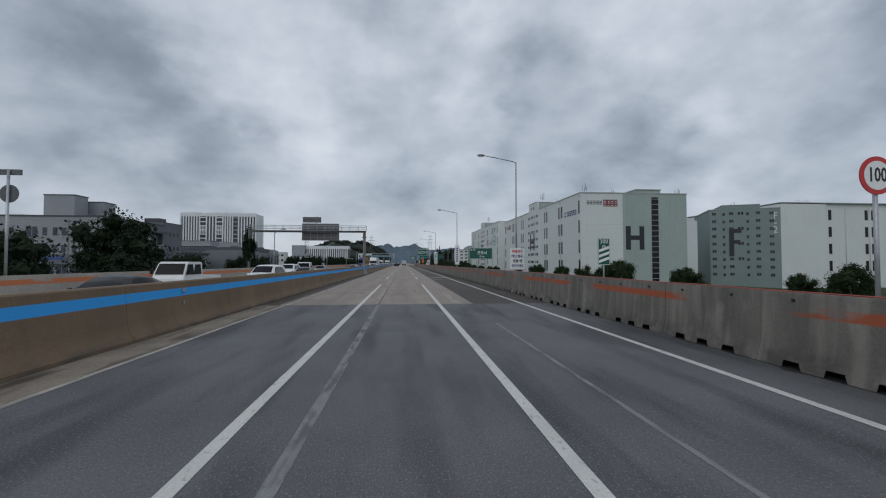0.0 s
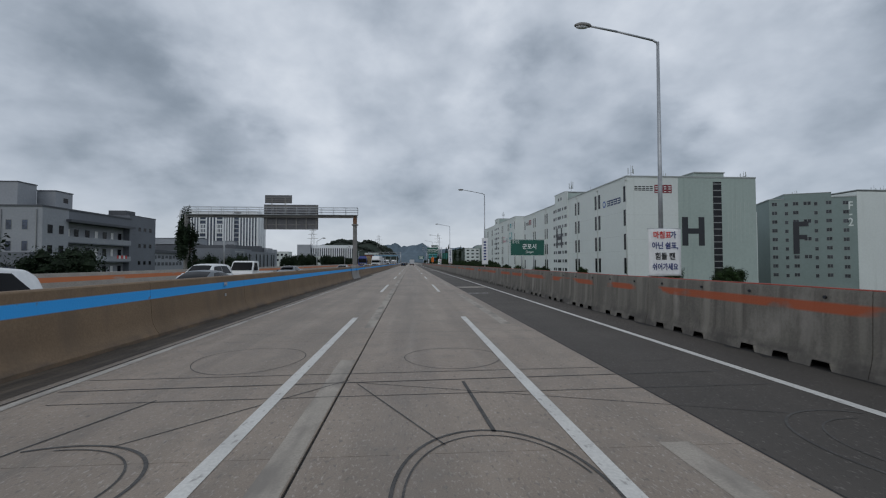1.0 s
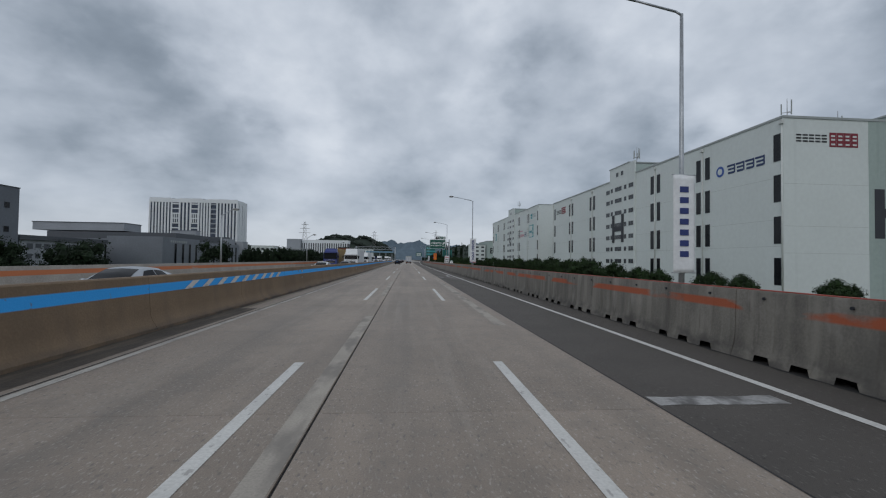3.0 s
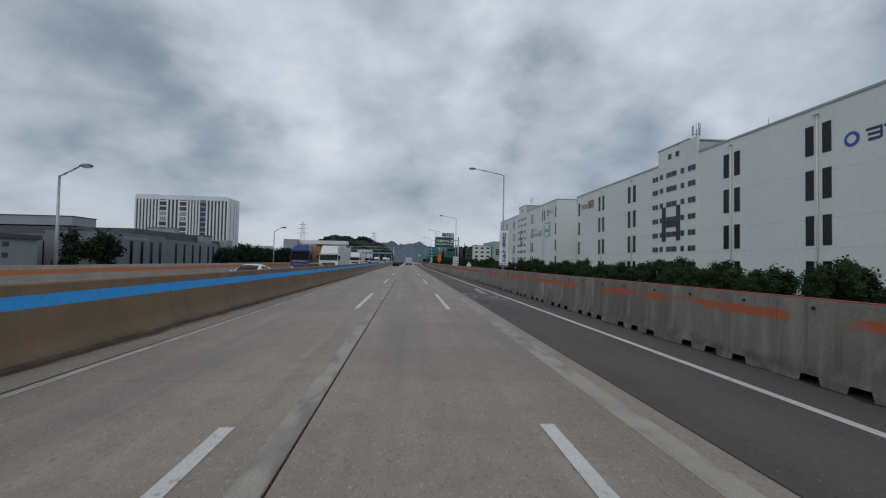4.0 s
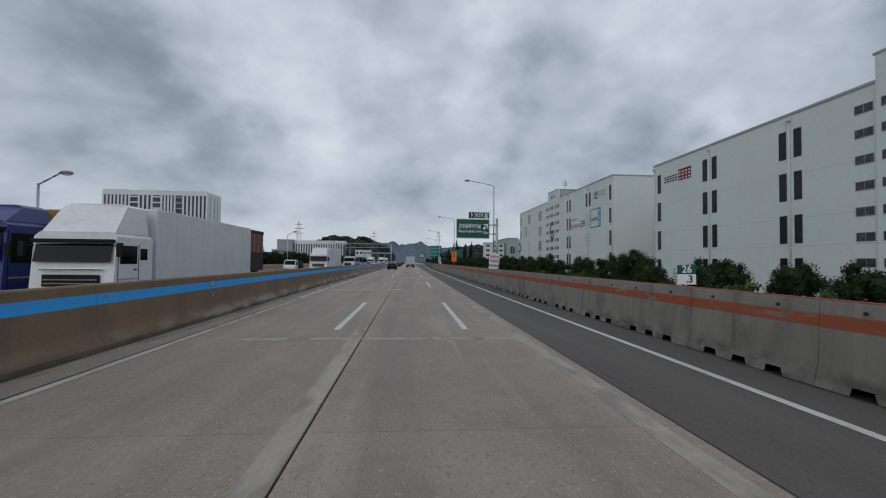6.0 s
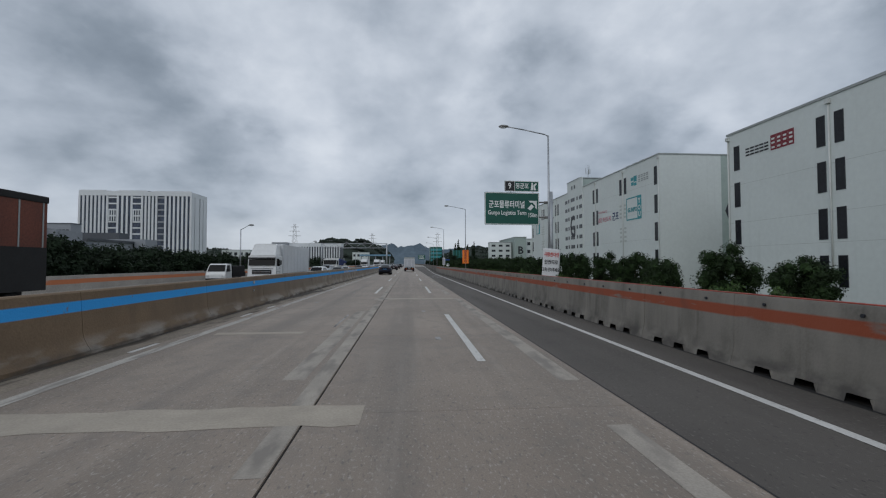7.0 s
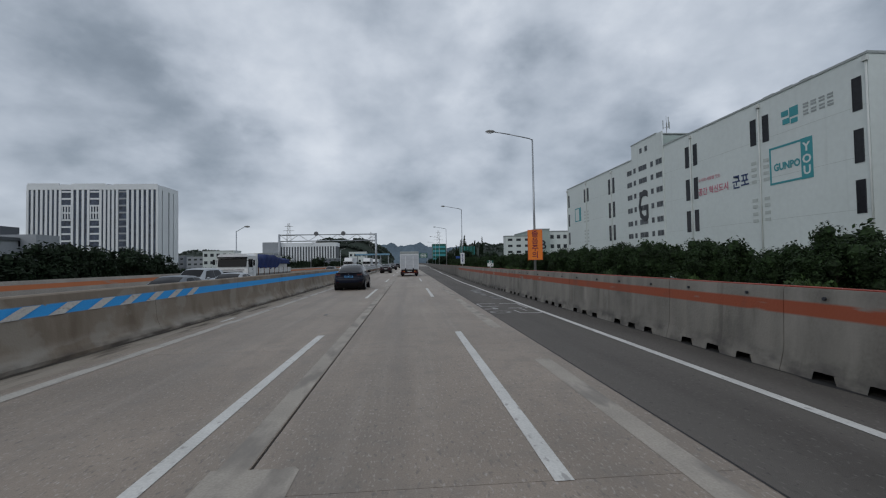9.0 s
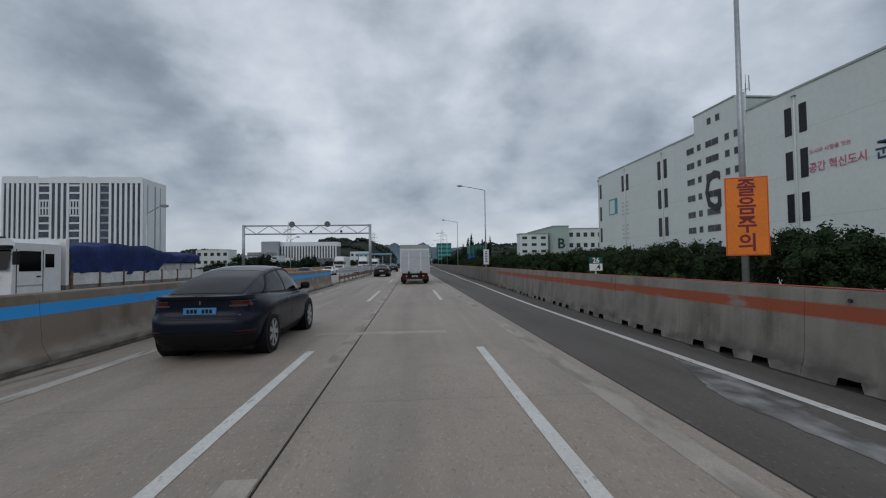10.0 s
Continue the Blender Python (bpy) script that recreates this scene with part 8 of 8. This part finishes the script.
        skin("bumper_reflector", th_x(sd * 0.60, 0.5), th_x(sd * 0.86, 0.5), 0.508, 0.528, 0.008, M["lampred"], nt=24, nz=1)
        skin("headlight", th_y(2.25, 0.74, sd), th_y(1.82, 0.80, sd), 0.70, 0.80, 0.006, M["lampclear"], nt=8)
        skin("sill_trim", th_y(-1.02, 0.3, sd), th_y(1.02, 0.3, sd), 0.205, 0.315, 0.004, M["blacktrim"], nt=12)
        for y in (-0.98, -0.16, 0.98):
            skin("door_seam", th_y(y - 0.006, 0.7, sd), th_y(y + 0.006, 0.7, sd), 0.33, 1.02, 0.002, M["blacktrim"], nt=1, nz=9)
        for y in (-0.62, 0.24):
            skin("door_handle", th_y(y, 0.9, sd), th_y(y + 0.2, 0.9, sd), 0.885, 0.91, 0.007, M["blacktrim"], nt=3, nz=1)
    # rear details
    skin("boot_lip", th_x(-0.80, 1.08), th_x(0.80, 1.08), 1.062, 1.11, 0.028, M["blacktrim"], nt=30)
    skin("boot_seam", th_x(-0.72, 0.72), th_x(0.72, 0.72), 0.716, 0.724, 0.003, M["blacktrim"], nt=24, nz=1)
    skin("rear_diffuser", th_x(-0.84, 0.34), th_x(0.84, 0.34), 0.21, 0.44, 0.006, M["blacktrim"], nt=24)
    skin("lower_bumper", th_x(-0.80, 0.45), th_x(0.80, 0.45), 0.445, 0.49, 0.009, M["blacktrim"], nt=24)
    pl = box_part("number_plate", (-0.27, 0.27, -2.292, -2.262, 0.80, 0.915), M["plateblue"], body, 0.006)
    for i in range(7):
        if i != 3:
            box_part("plate_bar", (-0.215 + i * 0.062, -0.172 + i * 0.062, -2.296, -2.291, 0.825, 0.89), M["blacktrim"], pl)
    box_part("boot_emblem", (-0.012, 0.012, -2.288, -2.270, 0.975, 1.03), M["chrome"], body, 0.002)
    box_part("emblem_bar", (-0.045, 0.045, -2.290, -2.271, 1.028, 1.042), M["chrome"], body, 0.002)
    box_part("boot_badge", (0.44, 0.66, -2.262, -2.24, 0.775, 0.79), M["chrome"], body)
    # low black floor box, added to deepen the shadow under the car
    box_part("underbody", (-0.78, 0.78, -2.02, 2.0, 0.15, 0.24), M["blacktrim"], body, 0.02)
    r = 0.36
    for y in (-1.45, 1.44):
        for sd in (1, -1):
            part("wheel_arch", bm_cyl(bmesh.new(), (sd * 0.5, y, r + 0.01), (sd * 0.962, y, r + 0.01), r + 0.052, seg=40), M["blacktrim"], body)
            add_wheels(ob, SUV_WHEEL, [(sd * 0.853, y, r)])
    return ob


SUV_WHEEL = wheel_meshes(0.36, 0.245, 7)

fastback_suv("dark indigo fastback electric car with silver spoked wheels and blue plate", ahead(-3.66, 239.28) @ Matrix.Scale(1.12, 4))
car("sedan", "dark plum saloon car driving in the inner lane", SEDAN, "plum", ahead(-3.8, 291.2), scale=1.12)
car("sedan", "dark grey car further ahead in the inner lane", SUV, "darkgrey", ahead(-3.7, 327.0), scale=1.05)
car("sedan", "dark grey saloon in the oncoming lanes", SEDAN, "darkgrey", oncoming(-9.7, 14.2))
car("suv", "white sport utility car in the oncoming lanes", WAGON, "carwhite", oncoming(-9.8, 31.0))
car("sedan", "slate grey saloon in the oncoming lanes", SEDAN, "slate", oncoming(-9.7, 43.0))
car("suv", "white sport utility car in the middle oncoming lane", WAGON, "carwhite", oncoming(-13.4, 51.5))
car("sedan", "slate grey saloon in the oncoming lanes", SEDAN, "slate", oncoming(-13.2, 70.5))
car("sedan", "silver car in the oncoming lanes", SEDAN, "silver", oncoming(-9.8, 86.0))
car("sedan", "white saloon in the oncoming lanes", SEDAN, "carwhite", oncoming(-9.8, 121.5))
car("sedan", "slate grey saloon in the oncoming lanes", SEDAN, "slate", oncoming(-9.8, 140.5))
car("suv", "white sport utility car in the oncoming lanes", WAGON, "carwhite", oncoming(-9.9, 211.5), scale=0.93)
car("sedan", "slate grey saloon in the oncoming lanes", SEDAN, "slate", oncoming(-10.0, 226.5))
car("sedan", "silver saloon in the oncoming lanes", SEDAN, "silver", oncoming(-9.8, 232.5))
car("suv", "silver people carrier in the oncoming lanes", WAGON, "silver", oncoming(-13.4, 236.0))


def heavy_truck(label, paint, m, cargo, cargo_mat, cab_h=2.95, length=9.5, box_top=3.75, deflector=True, wheels=3):
    t = thing("lorry", label, "lorry", m, "lorries in the oncoming lanes")
    w = 1.25
    bm = bmesh.new()
    bm_prism(bm, [(-w, 0.75), (-w, cab_h - 0.15), (-w + 0.18, cab_h), (w - 0.18, cab_h), (w, cab_h - 0.15), (w, 0.75)], -2.1, 0.0)
    for v in bm.verts:
        if v.co.y > -0.1 and v.co.z > 1.9:
            v.co.y -= 0.16
    cab = part("cab", bm, M[paint], t)
    bm = bmesh.new()
    zs = (1.78, cab_h - 0.38)
    f = []
    for z in zs:
        yy = 0.012 - 0.16 * (z - 0.75) / (cab_h - 0.9) * (1 if z > 1.9 else 0.25)
        f.append([bm.verts.new((x, yy + (0.03 if abs(x) < 1 else -0.05), z)) for x in (-1.16, -0.7, 0.7, 1.16)])
    for i in range(3):
        bm.faces.new((f[0][i], f[0][i + 1], f[1][i + 1], f[1][i]))
    for v in bm.verts:
        v.co.y = (0.015 if v.co.z < 2 else -0.135)
    part("windscreen", bm, M["carglass"], cab)
    box_part("sun_visor", (-1.2, 1.2, -0.2, 0.05, cab_h - 0.36, cab_h - 0.24), M["blacktrim"], cab, 0.02)
    box_part("grille", (-0.85, 0.85, -0.02, 0.03, 1.0, 1.38), M["blacktrim"], cab, 0.02)
    for z in (1.1, 1.22):
        box_part("grille_bar", (-0.8, 0.8, 0.03, 0.045, z - 0.02, z + 0.02), M["chrome"], cab)
    box_part("badge_bar", (-0.95, 0.95, 0.0, 0.035, 1.52, 1.58), M["chrome"], cab, 0.01)
    box_part("bumper", (-1.25, 1.25, -0.55, 0.1, 0.42, 0.85), M[paint], cab, 0.05)
    for sd in (-1, 1):
        box_part("headlight", (sd * 1.02 - 0.2, sd * 1.02 + 0.2, -0.05, 0.115, 0.62, 0.82), M["lampclear"], cab, 0.02)
        box_part("side_window", (sd * w - 0.01, sd * w + 0.012, -1.2, -0.32, 1.72, cab_h - 0.42), M["carglass"], cab, 0.004)
        box_part("quarter_window", (sd * w - 0.01, sd * w + 0.012, -1.78, -1.38, 1.85, cab_h - 0.5), M["carglass"], cab, 0.004)
        for yy in (-0.22, -1.29):
            box_part("door_seam", (sd * w - 0.01, sd * w + 0.006, yy - 0.012, yy + 0.012, 0.8, cab_h - 0.36), M["blacktrim"], cab)
        box_part("door_handle", (sd * w - 0.005, sd * w + 0.03, -1.2, -1.02, 1.5, 1.56), M["blacktrim"], cab, 0.006)
        box_part("door_moulding", (sd * w - 0.005, sd * w + 0.012, -1.27, -0.24, 1.2, 1.25), M["trimgrey"], cab)
        box_part("mirror", (sd * 1.45 - 0.09, sd * 1.45 + 0.09, -0.02, 0.08, 1.95, 2.4), M["blacktrim"], cab, 0.03)
        part("mirror_arm", bm_cyl(bmesh.new(), (sd * 1.2, -0.1, 2.3), (sd * 1.45, -0.02, 2.3), 0.02, seg=6), M["blacktrim"], cab)
        box_part("step", (sd * 1.1 - 0.13, sd * 1.1 + 0.13, -1.2, -0.4, 0.4, 0.55), M["blacktrim"], cab, 0.02)
    if deflector:
        bm = bmesh.new()
        bm_prism(bm, [(-1.12, cab_h - 0.02), (-1.02, box_top - 0.1), (-0.8, box_top), (0.8, box_top), (1.02, box_top - 0.1), (1.12, cab_h - 0.02)], -2.05, -0.25)
        for v in bm.verts:
            if v.co.y > -1 and v.co.z > cab_h + 0.1:
                v.co.y -= 0.75
        part("air_deflector", bm, M[paint], t)
    box_part("chassis", (-0.5, 0.5, -2.4 - length, -0.4, 0.55, 0.95), M["chassis"], t)
    if cargo == "box":
        box = box_part("cargo_box", (-1.25, 1.25, -2.5 - length, -2.35, 1.0, box_top), M[cargo_mat], t, 0.04)
        for i in range(9):
            yy = -2.6 - (length - 0.3) * i / 8
            box_part("panel_rib", (1.25, 1.262, yy - 0.03, yy + 0.03, 1.05, box_top - 0.05), M["boxwhite"] if cargo_mat == "boxwhite" else M["trimgrey"], box)
            box_part("panel_rib", (-1.262, -1.25, yy - 0.03, yy + 0.03, 1.05, box_top - 0.05), M["boxwhite"] if cargo_mat == "boxwhite" else M["trimgrey"], box)
        for sd in (-1, 1):
            box_part("side_skirt", (sd * 1.2 - 0.03, sd * 1.2 + 0.03, -1.6 - length * 0.75, -4.2, 0.5, 0.98), M["boxsilver"], t)
    elif cargo == "flat":
        deck = box_part("flatbed", (-1.25, 1.25, -2.5 - length, -2.35, 0.95, 1.15), M["dullsteel"], t)
        box_part("headboard", (-1.25, 1.25, -2.5, -2.35, 1.15, 2.95), M["white"], t, 0.02)
        for sd in (-1, 1):
            for i in range(7):
                yy = -2.6 - i * length / 7
                box_part("side_gate", (sd * 1.25 - 0.025, sd * 1.25 + 0.025, yy - length / 7 + 0.05, yy, 1.15, 1.62), M["sack"], t)
                box_part("gate_post", (sd * 1.27 - 0.03, sd * 1.27 + 0.03, yy - 0.05, yy + 0.04, 1.0, 1.68), M["rust"], t)
        for i in range(3):
            bm = bm_box(bmesh.new(), -1.05, 1.05, -0.78, 0.78, 0, 1.25, 0.12)
            for v in bm.verts:
                v.co.z += 0.05 * math.sin(5 * v.co.x + 3 * v.co.y)
            s = part("cargo_sack", bm, M["sack"], t, smooth=True)
            s.location = (0, -2.4 - length + 1.2 + i * 1.7, 1.15)
        bm = bmesh.new()
        nx, ny = 16, 40
        g = []
        for j in range(ny + 1):
            row = []
            for i in range(nx + 1):
                u, v = i / nx * 2 - 1, j / ny
                top = 2.72 + 0.14 * math.sin(7 * v + 2 * u) + 0.06 * math.sin(31 * v + u) - 0.12 * (v > 0.62)
                low = 1.55 + 0.08 * math.sin(13 * v) if v < 0.60 else 2.05 + 0.05 * math.sin(17 * v)
                if abs(u) > 0.5:
                    k = (abs(u) - 0.5) * 2
                    x, z = math.copysign(1.24 + 0.07 * math.sin(46 * v + 5 * k) * k + 0.03 * math.sin(90 * v - 9 * k), u), top + (low - top) * k
                else:
                    x, z = u * 2.40, top + 0.05 * (1 - abs(u) * 2)
                row.append(bm.verts.new((x, -2.6 - (length - 0.4) * v, z)))
            g.append(row)
        for j in range(ny):
            for i in range(nx):
                bm.faces.new((g[j][i], g[j][i + 1], g[j + 1][i + 1], g[j + 1][i]))
        part("tarpaulin", bm, M["tarp"], t, smooth=True)
        box_part("load_core", (-1.1, 1.1, -2.6 - length * 0.62, -2.65, 1.15, 2.45), M["sack"], t)
        box_part("load_core", (-1.1, 1.1, -2.5 - length, -2.6 - length * 0.62, 2.0, 2.45), M["tarp"], t)
    ys_ = [-0.95] + [-2.5 - length + 1.3 + 1.3 * i for i in range(wheels - 1)]
    for yy in ys_:
        add_wheels(t, TRUCK_WHEEL, [(1.07, yy, 0.5), (-1.07, yy, 0.5)])
        part("axle", bm_cyl(bmesh.new(), (-1.0, yy, 0.5), (1.0, yy, 0.5), 0.09, seg=8), M["chassis"], t)
    return t


heavy_truck("deep blue tractor lorry pulling an ochre container", "truckblue", oncoming(-14.3, 152.5), "box", "container", 3.15, 11.5, 3.75)
heavy_truck("white lorry with a long white box body", "carwhite", oncoming(-10.4, 151.8), "box", "boxwhite", 2.75, 9.5, 3.75)
dump = heavy_truck("yellow lorry with a brown-red cargo box", "truckyellow", oncoming(-14.4, 167.4), "box", "rustred", 2.75, 8.4, 4.4, False)
for sd in (-1, 1):
    box_part("lower_panel", (sd * 1.275 - 0.015, sd * 1.275 + 0.015, -10.85, -2.4, 0.98, 2.55), M["chassis"], dump)
box_part("top_sheet", (-1.29, 1.29, -10.92, -2.33, 4.2, 4.46), M["chassis"], dump, 0.05, "black sheet rolled over the top edge")
heavy_truck("white lorry with a long pale grey box body", "carwhite", oncoming(-12.9, 201.6), "box", "boxwhite", 2.75, 10.6, 3.8)
heavy_truck("white flatbed lorry carrying sacks under a navy tarpaulin", "carwhite", oncoming(-14.2, 243.6), "flat", "sack", 2.85, 10.8, 3.0, False)
heavy_truck("white lorry with a box body far down the oncoming lanes", "carwhite", oncoming(-17.0, 334.0), "box", "boxwhite", 2.75, 8.0, 3.7)
heavy_truck("white lorry with a box body far down the oncoming lanes", "carwhite", oncoming(-13.4, 352.0), "box", "boxwhite", 2.75, 8.0, 3.7)
heavy_truck("white lorry with a box body far down the oncoming lanes", "carwhite", oncoming(-13.5, 390.0), "box", "boxwhite", 2.75, 8.0, 3.7)


def light_truck(label, paint, m, crew, bed):
    t = thing("light_truck", label, "small lorry", m)
    w, cl = 0.87, (2.35 if crew else 1.55)
    bm = bmesh.new()
    out = [(0.0, 0.45), (0.02, 0.95), (-0.08, 1.18), (-0.52, 1.86), (-0.75, 1.95), (-cl + 0.1, 1.95), (-cl, 1.85), (-cl, 0.45)]
    a = [bm.verts.new((-w + (0.08 if z > 1.3 else 0), y, z)) for y, z in out]
    b = [bm.verts.new((w - (0.08 if z > 1.3 else 0), y, z)) for y, z in out]
    for i in range(len(out)):
        bm.faces.new((a[i], a[(i + 1) % len(out)], b[(i + 1) % len(out)], b[i]))
    bm.faces.new(a)
    bm.faces.new(b[::-1])
    bmesh.ops.bevel(bm, geom=list(bm.edges), offset=0.03, segments=2, affect="EDGES")
    cab = part("cab", bm, M[paint], t)
    bm = bmesh.new()
    bm.faces.new([bm.verts.new(p) for p in ((-0.76, -0.085, 1.24), (0.76, -0.085, 1.24), (0.70, -0.47, 1.84), (-0.70, -0.47, 1.84))])
    part("windscreen", bm, M["carglass"], cab)
    for sd in (-1, 1):
        x = sd * 0.835
        wins = [(-0.42, -1.15)] + ([(-1.3, -2.1)] if crew else [])
        for y1, y0 in wins:
            bm = bmesh.new()
            bm.faces.new([bm.verts.new(p) for p in ((sd * 0.878, y0, 1.22), (sd * 0.878, y1 + 0.2, 1.22), (sd * 0.803, y1 - 0.12, 1.8), (sd * 0.803, y0, 1.8))])
            part("side_window", bm, M["carglass"], cab)
        box_part("headlight", (sd * 0.68 - 0.14, sd * 0.68 + 0.14, -0.04, 0.045, 0.72, 0.9), M["lampclear"], cab, 0.02)
        box_part("mirror", (sd * 1.0 - 0.08, sd * 1.0 + 0.08, -0.3, -0.2, 1.25, 1.5), M["blacktrim"], cab, 0.02)
    box_part("bumper", (-0.86, 0.86, -0.2, 0.06, 0.38, 0.62), M["blacktrim"], cab, 0.03)
    box_part("chassis", (-0.4, 0.4, -4.7, -0.5, 0.4, 0.6), M["chassis"], t)
    for sd in (-1, 1):
        box_part("bed_side", (sd * 0.86 - 0.02, sd * 0.86 + 0.02, -4.9, -cl - 0.1, 0.72, 1.1), M[bed], t)
    box_part("bed_floor", (-0.86, 0.86, -4.9, -cl - 0.1, 0.68, 0.74), M["dullsteel"], t)
    box_part("tailgate", (-0.86, 0.86, -4.93, -4.89, 0.72, 1.1), M[bed], t)
    if bed == "blacktrim":
        box_part("covered_load", (-0.84, 0.84, -4.85, -cl - 0.15, 0.74, 1.75), M["blacktrim"], t, 0.08)
    sc = CAR_WHEEL
    add_wheels(t, sc, [(0.72, -0.75, 0.355), (-0.72, -0.75, 0.355), (0.7, -3.7, 0.355), (-0.7, -3.7, 0.355)])
    return t


light_truck("white crew-cab light lorry in the oncoming lanes", "carwhite", oncoming(-12.9, 23.6), True, "carwhite")
light_truck("white light lorry further down the oncoming lanes", "carwhite", oncoming(-12.7, 55.5), False, "carwhite")
light_truck("white light lorry with a dark covered load", "carwhite", oncoming(-17.1, 202.0), False, "blacktrim")


def delivery_truck():
    t = thing("delivery_lorry", "white box lorry seen from behind with a folded silver tail lift", "lorry", pose(0.64, 266.2, 0))
    box = box_part("cargo_box", (-1.27, 1.27, 0.0, 6.6, 0.92, 3.42), M["boxwhite"], t, 0.04)
    box_part("top_frame", (-1.28, 1.28, -0.02, 0.05, 3.1, 3.43), M["trimgrey"], box, 0.02)
    for sd in (-1, 1):
        box_part("corner_post", (sd * 1.23 - 0.05, sd * 1.23 + 0.05, -0.025, 0.03, 0.92, 3.1), M["boxwhite"], box, 0.01)
    lift = box_part("tail_lift", (-1.17, 1.17, -0.10, -0.03, 0.98, 2.95), M["boxsilver"], t, 0.015)
    for x in (-0.52, 0.52):
        box_part("lift_rail", (x - 0.05, x + 0.05, -0.13, -0.10, 1.2, 2.75), M["boxwhite"], lift, 0.01)
        box_part("lift_arm", (x - 0.08, x + 0.08, -0.2, 0.1, 0.62, 1.12), M["blacktrim"], t, 0.02)
    for z in (1.5, 2.3):
        box_part("lift_seam", (-1.15, 1.15, -0.104, -0.10, z, z + 0.02), M["trimgrey"], lift)
    box_part("rear_bumper", (-1.2, 1.2, -0.12, 0.05, 0.40, 0.60), M["blacktrim"], t, 0.02)
    box_part("bumper_tape", (-1.15, 1.15, -0.126, -0.12, 0.46, 0.54), M["lampred"], t)
    box_part("under_frame", (-0.9, 0.9, 0.05, 8.2, 0.55, 0.9), M["chassis"], t)
    for sd in (-1, 1):
        box_part("tail_light", (sd * 0.98 - 0.18, sd * 0.98 + 0.18, -0.14, -0.05, 0.64, 0.78), M["lampred"], t, 0.01)
        box_part("turn_signal", (sd * 0.72 - 0.07, sd * 0.72 + 0.07, -0.14, -0.05, 0.64, 0.78), M["lampamber"], t, 0.01)
        box_part("mud_flap", (sd * 0.98 - 0.26, sd * 0.98 + 0.26, 0.55, 0.58, 0.18, 0.62), M["tyre"], t)
    pl = box_part("number_plate", (-0.25, 0.25, -0.15, -0.12, 0.63, 0.75), M["platewhite"], t)
    for i in range(6):
        box_part("plate_bar", (-0.2 + i * 0.07, -0.155 + i * 0.07, -0.153, -0.149, 0.65, 0.73), M["blacktrim"], pl)
    add_wheels(t, TRUCK_WHEEL, [(0.98, 1.2, 0.5), (-0.98, 1.2, 0.5), (0.98, 7.6, 0.5), (-0.98, 7.6, 0.5)])
    bm = bm_box(bmesh.new(), -1.1, 1.1, 6.75, 8.6, 0.6, 2.5, 0.08)
    part("cab", bm, M["carwhite"], t)
    part("axle", bm_cyl(bmesh.new(), (-0.9, 1.2, 0.5), (0.9, 1.2, 0.5), 0.1, seg=8), M["chassis"], t)


delivery_truck()
# the queue far down the road
rq = random.Random(7)
for i in range(12):
    k = rq.choice(("carwhite", "silver", "darkgrey", "slate", "carwhite"))
    car("distant_car", "small car in the queue far down the road", rq.choice((SEDAN, WAGON)), k, oncoming(rq.choice((-9.9, -13.5, -17.0)), 285 + i * 17 + rq.uniform(-4, 4)), group="cars far down the road")
for i in range(5):
    k = rq.choice(("carwhite", "silver", "darkgrey"))
    car("distant_car", "small car in the queue far down the road", WAGON, k, ahead(rq.choice((-3.6, 0.0, -3.6)), 372 + i * 24), group="cars far down the road")
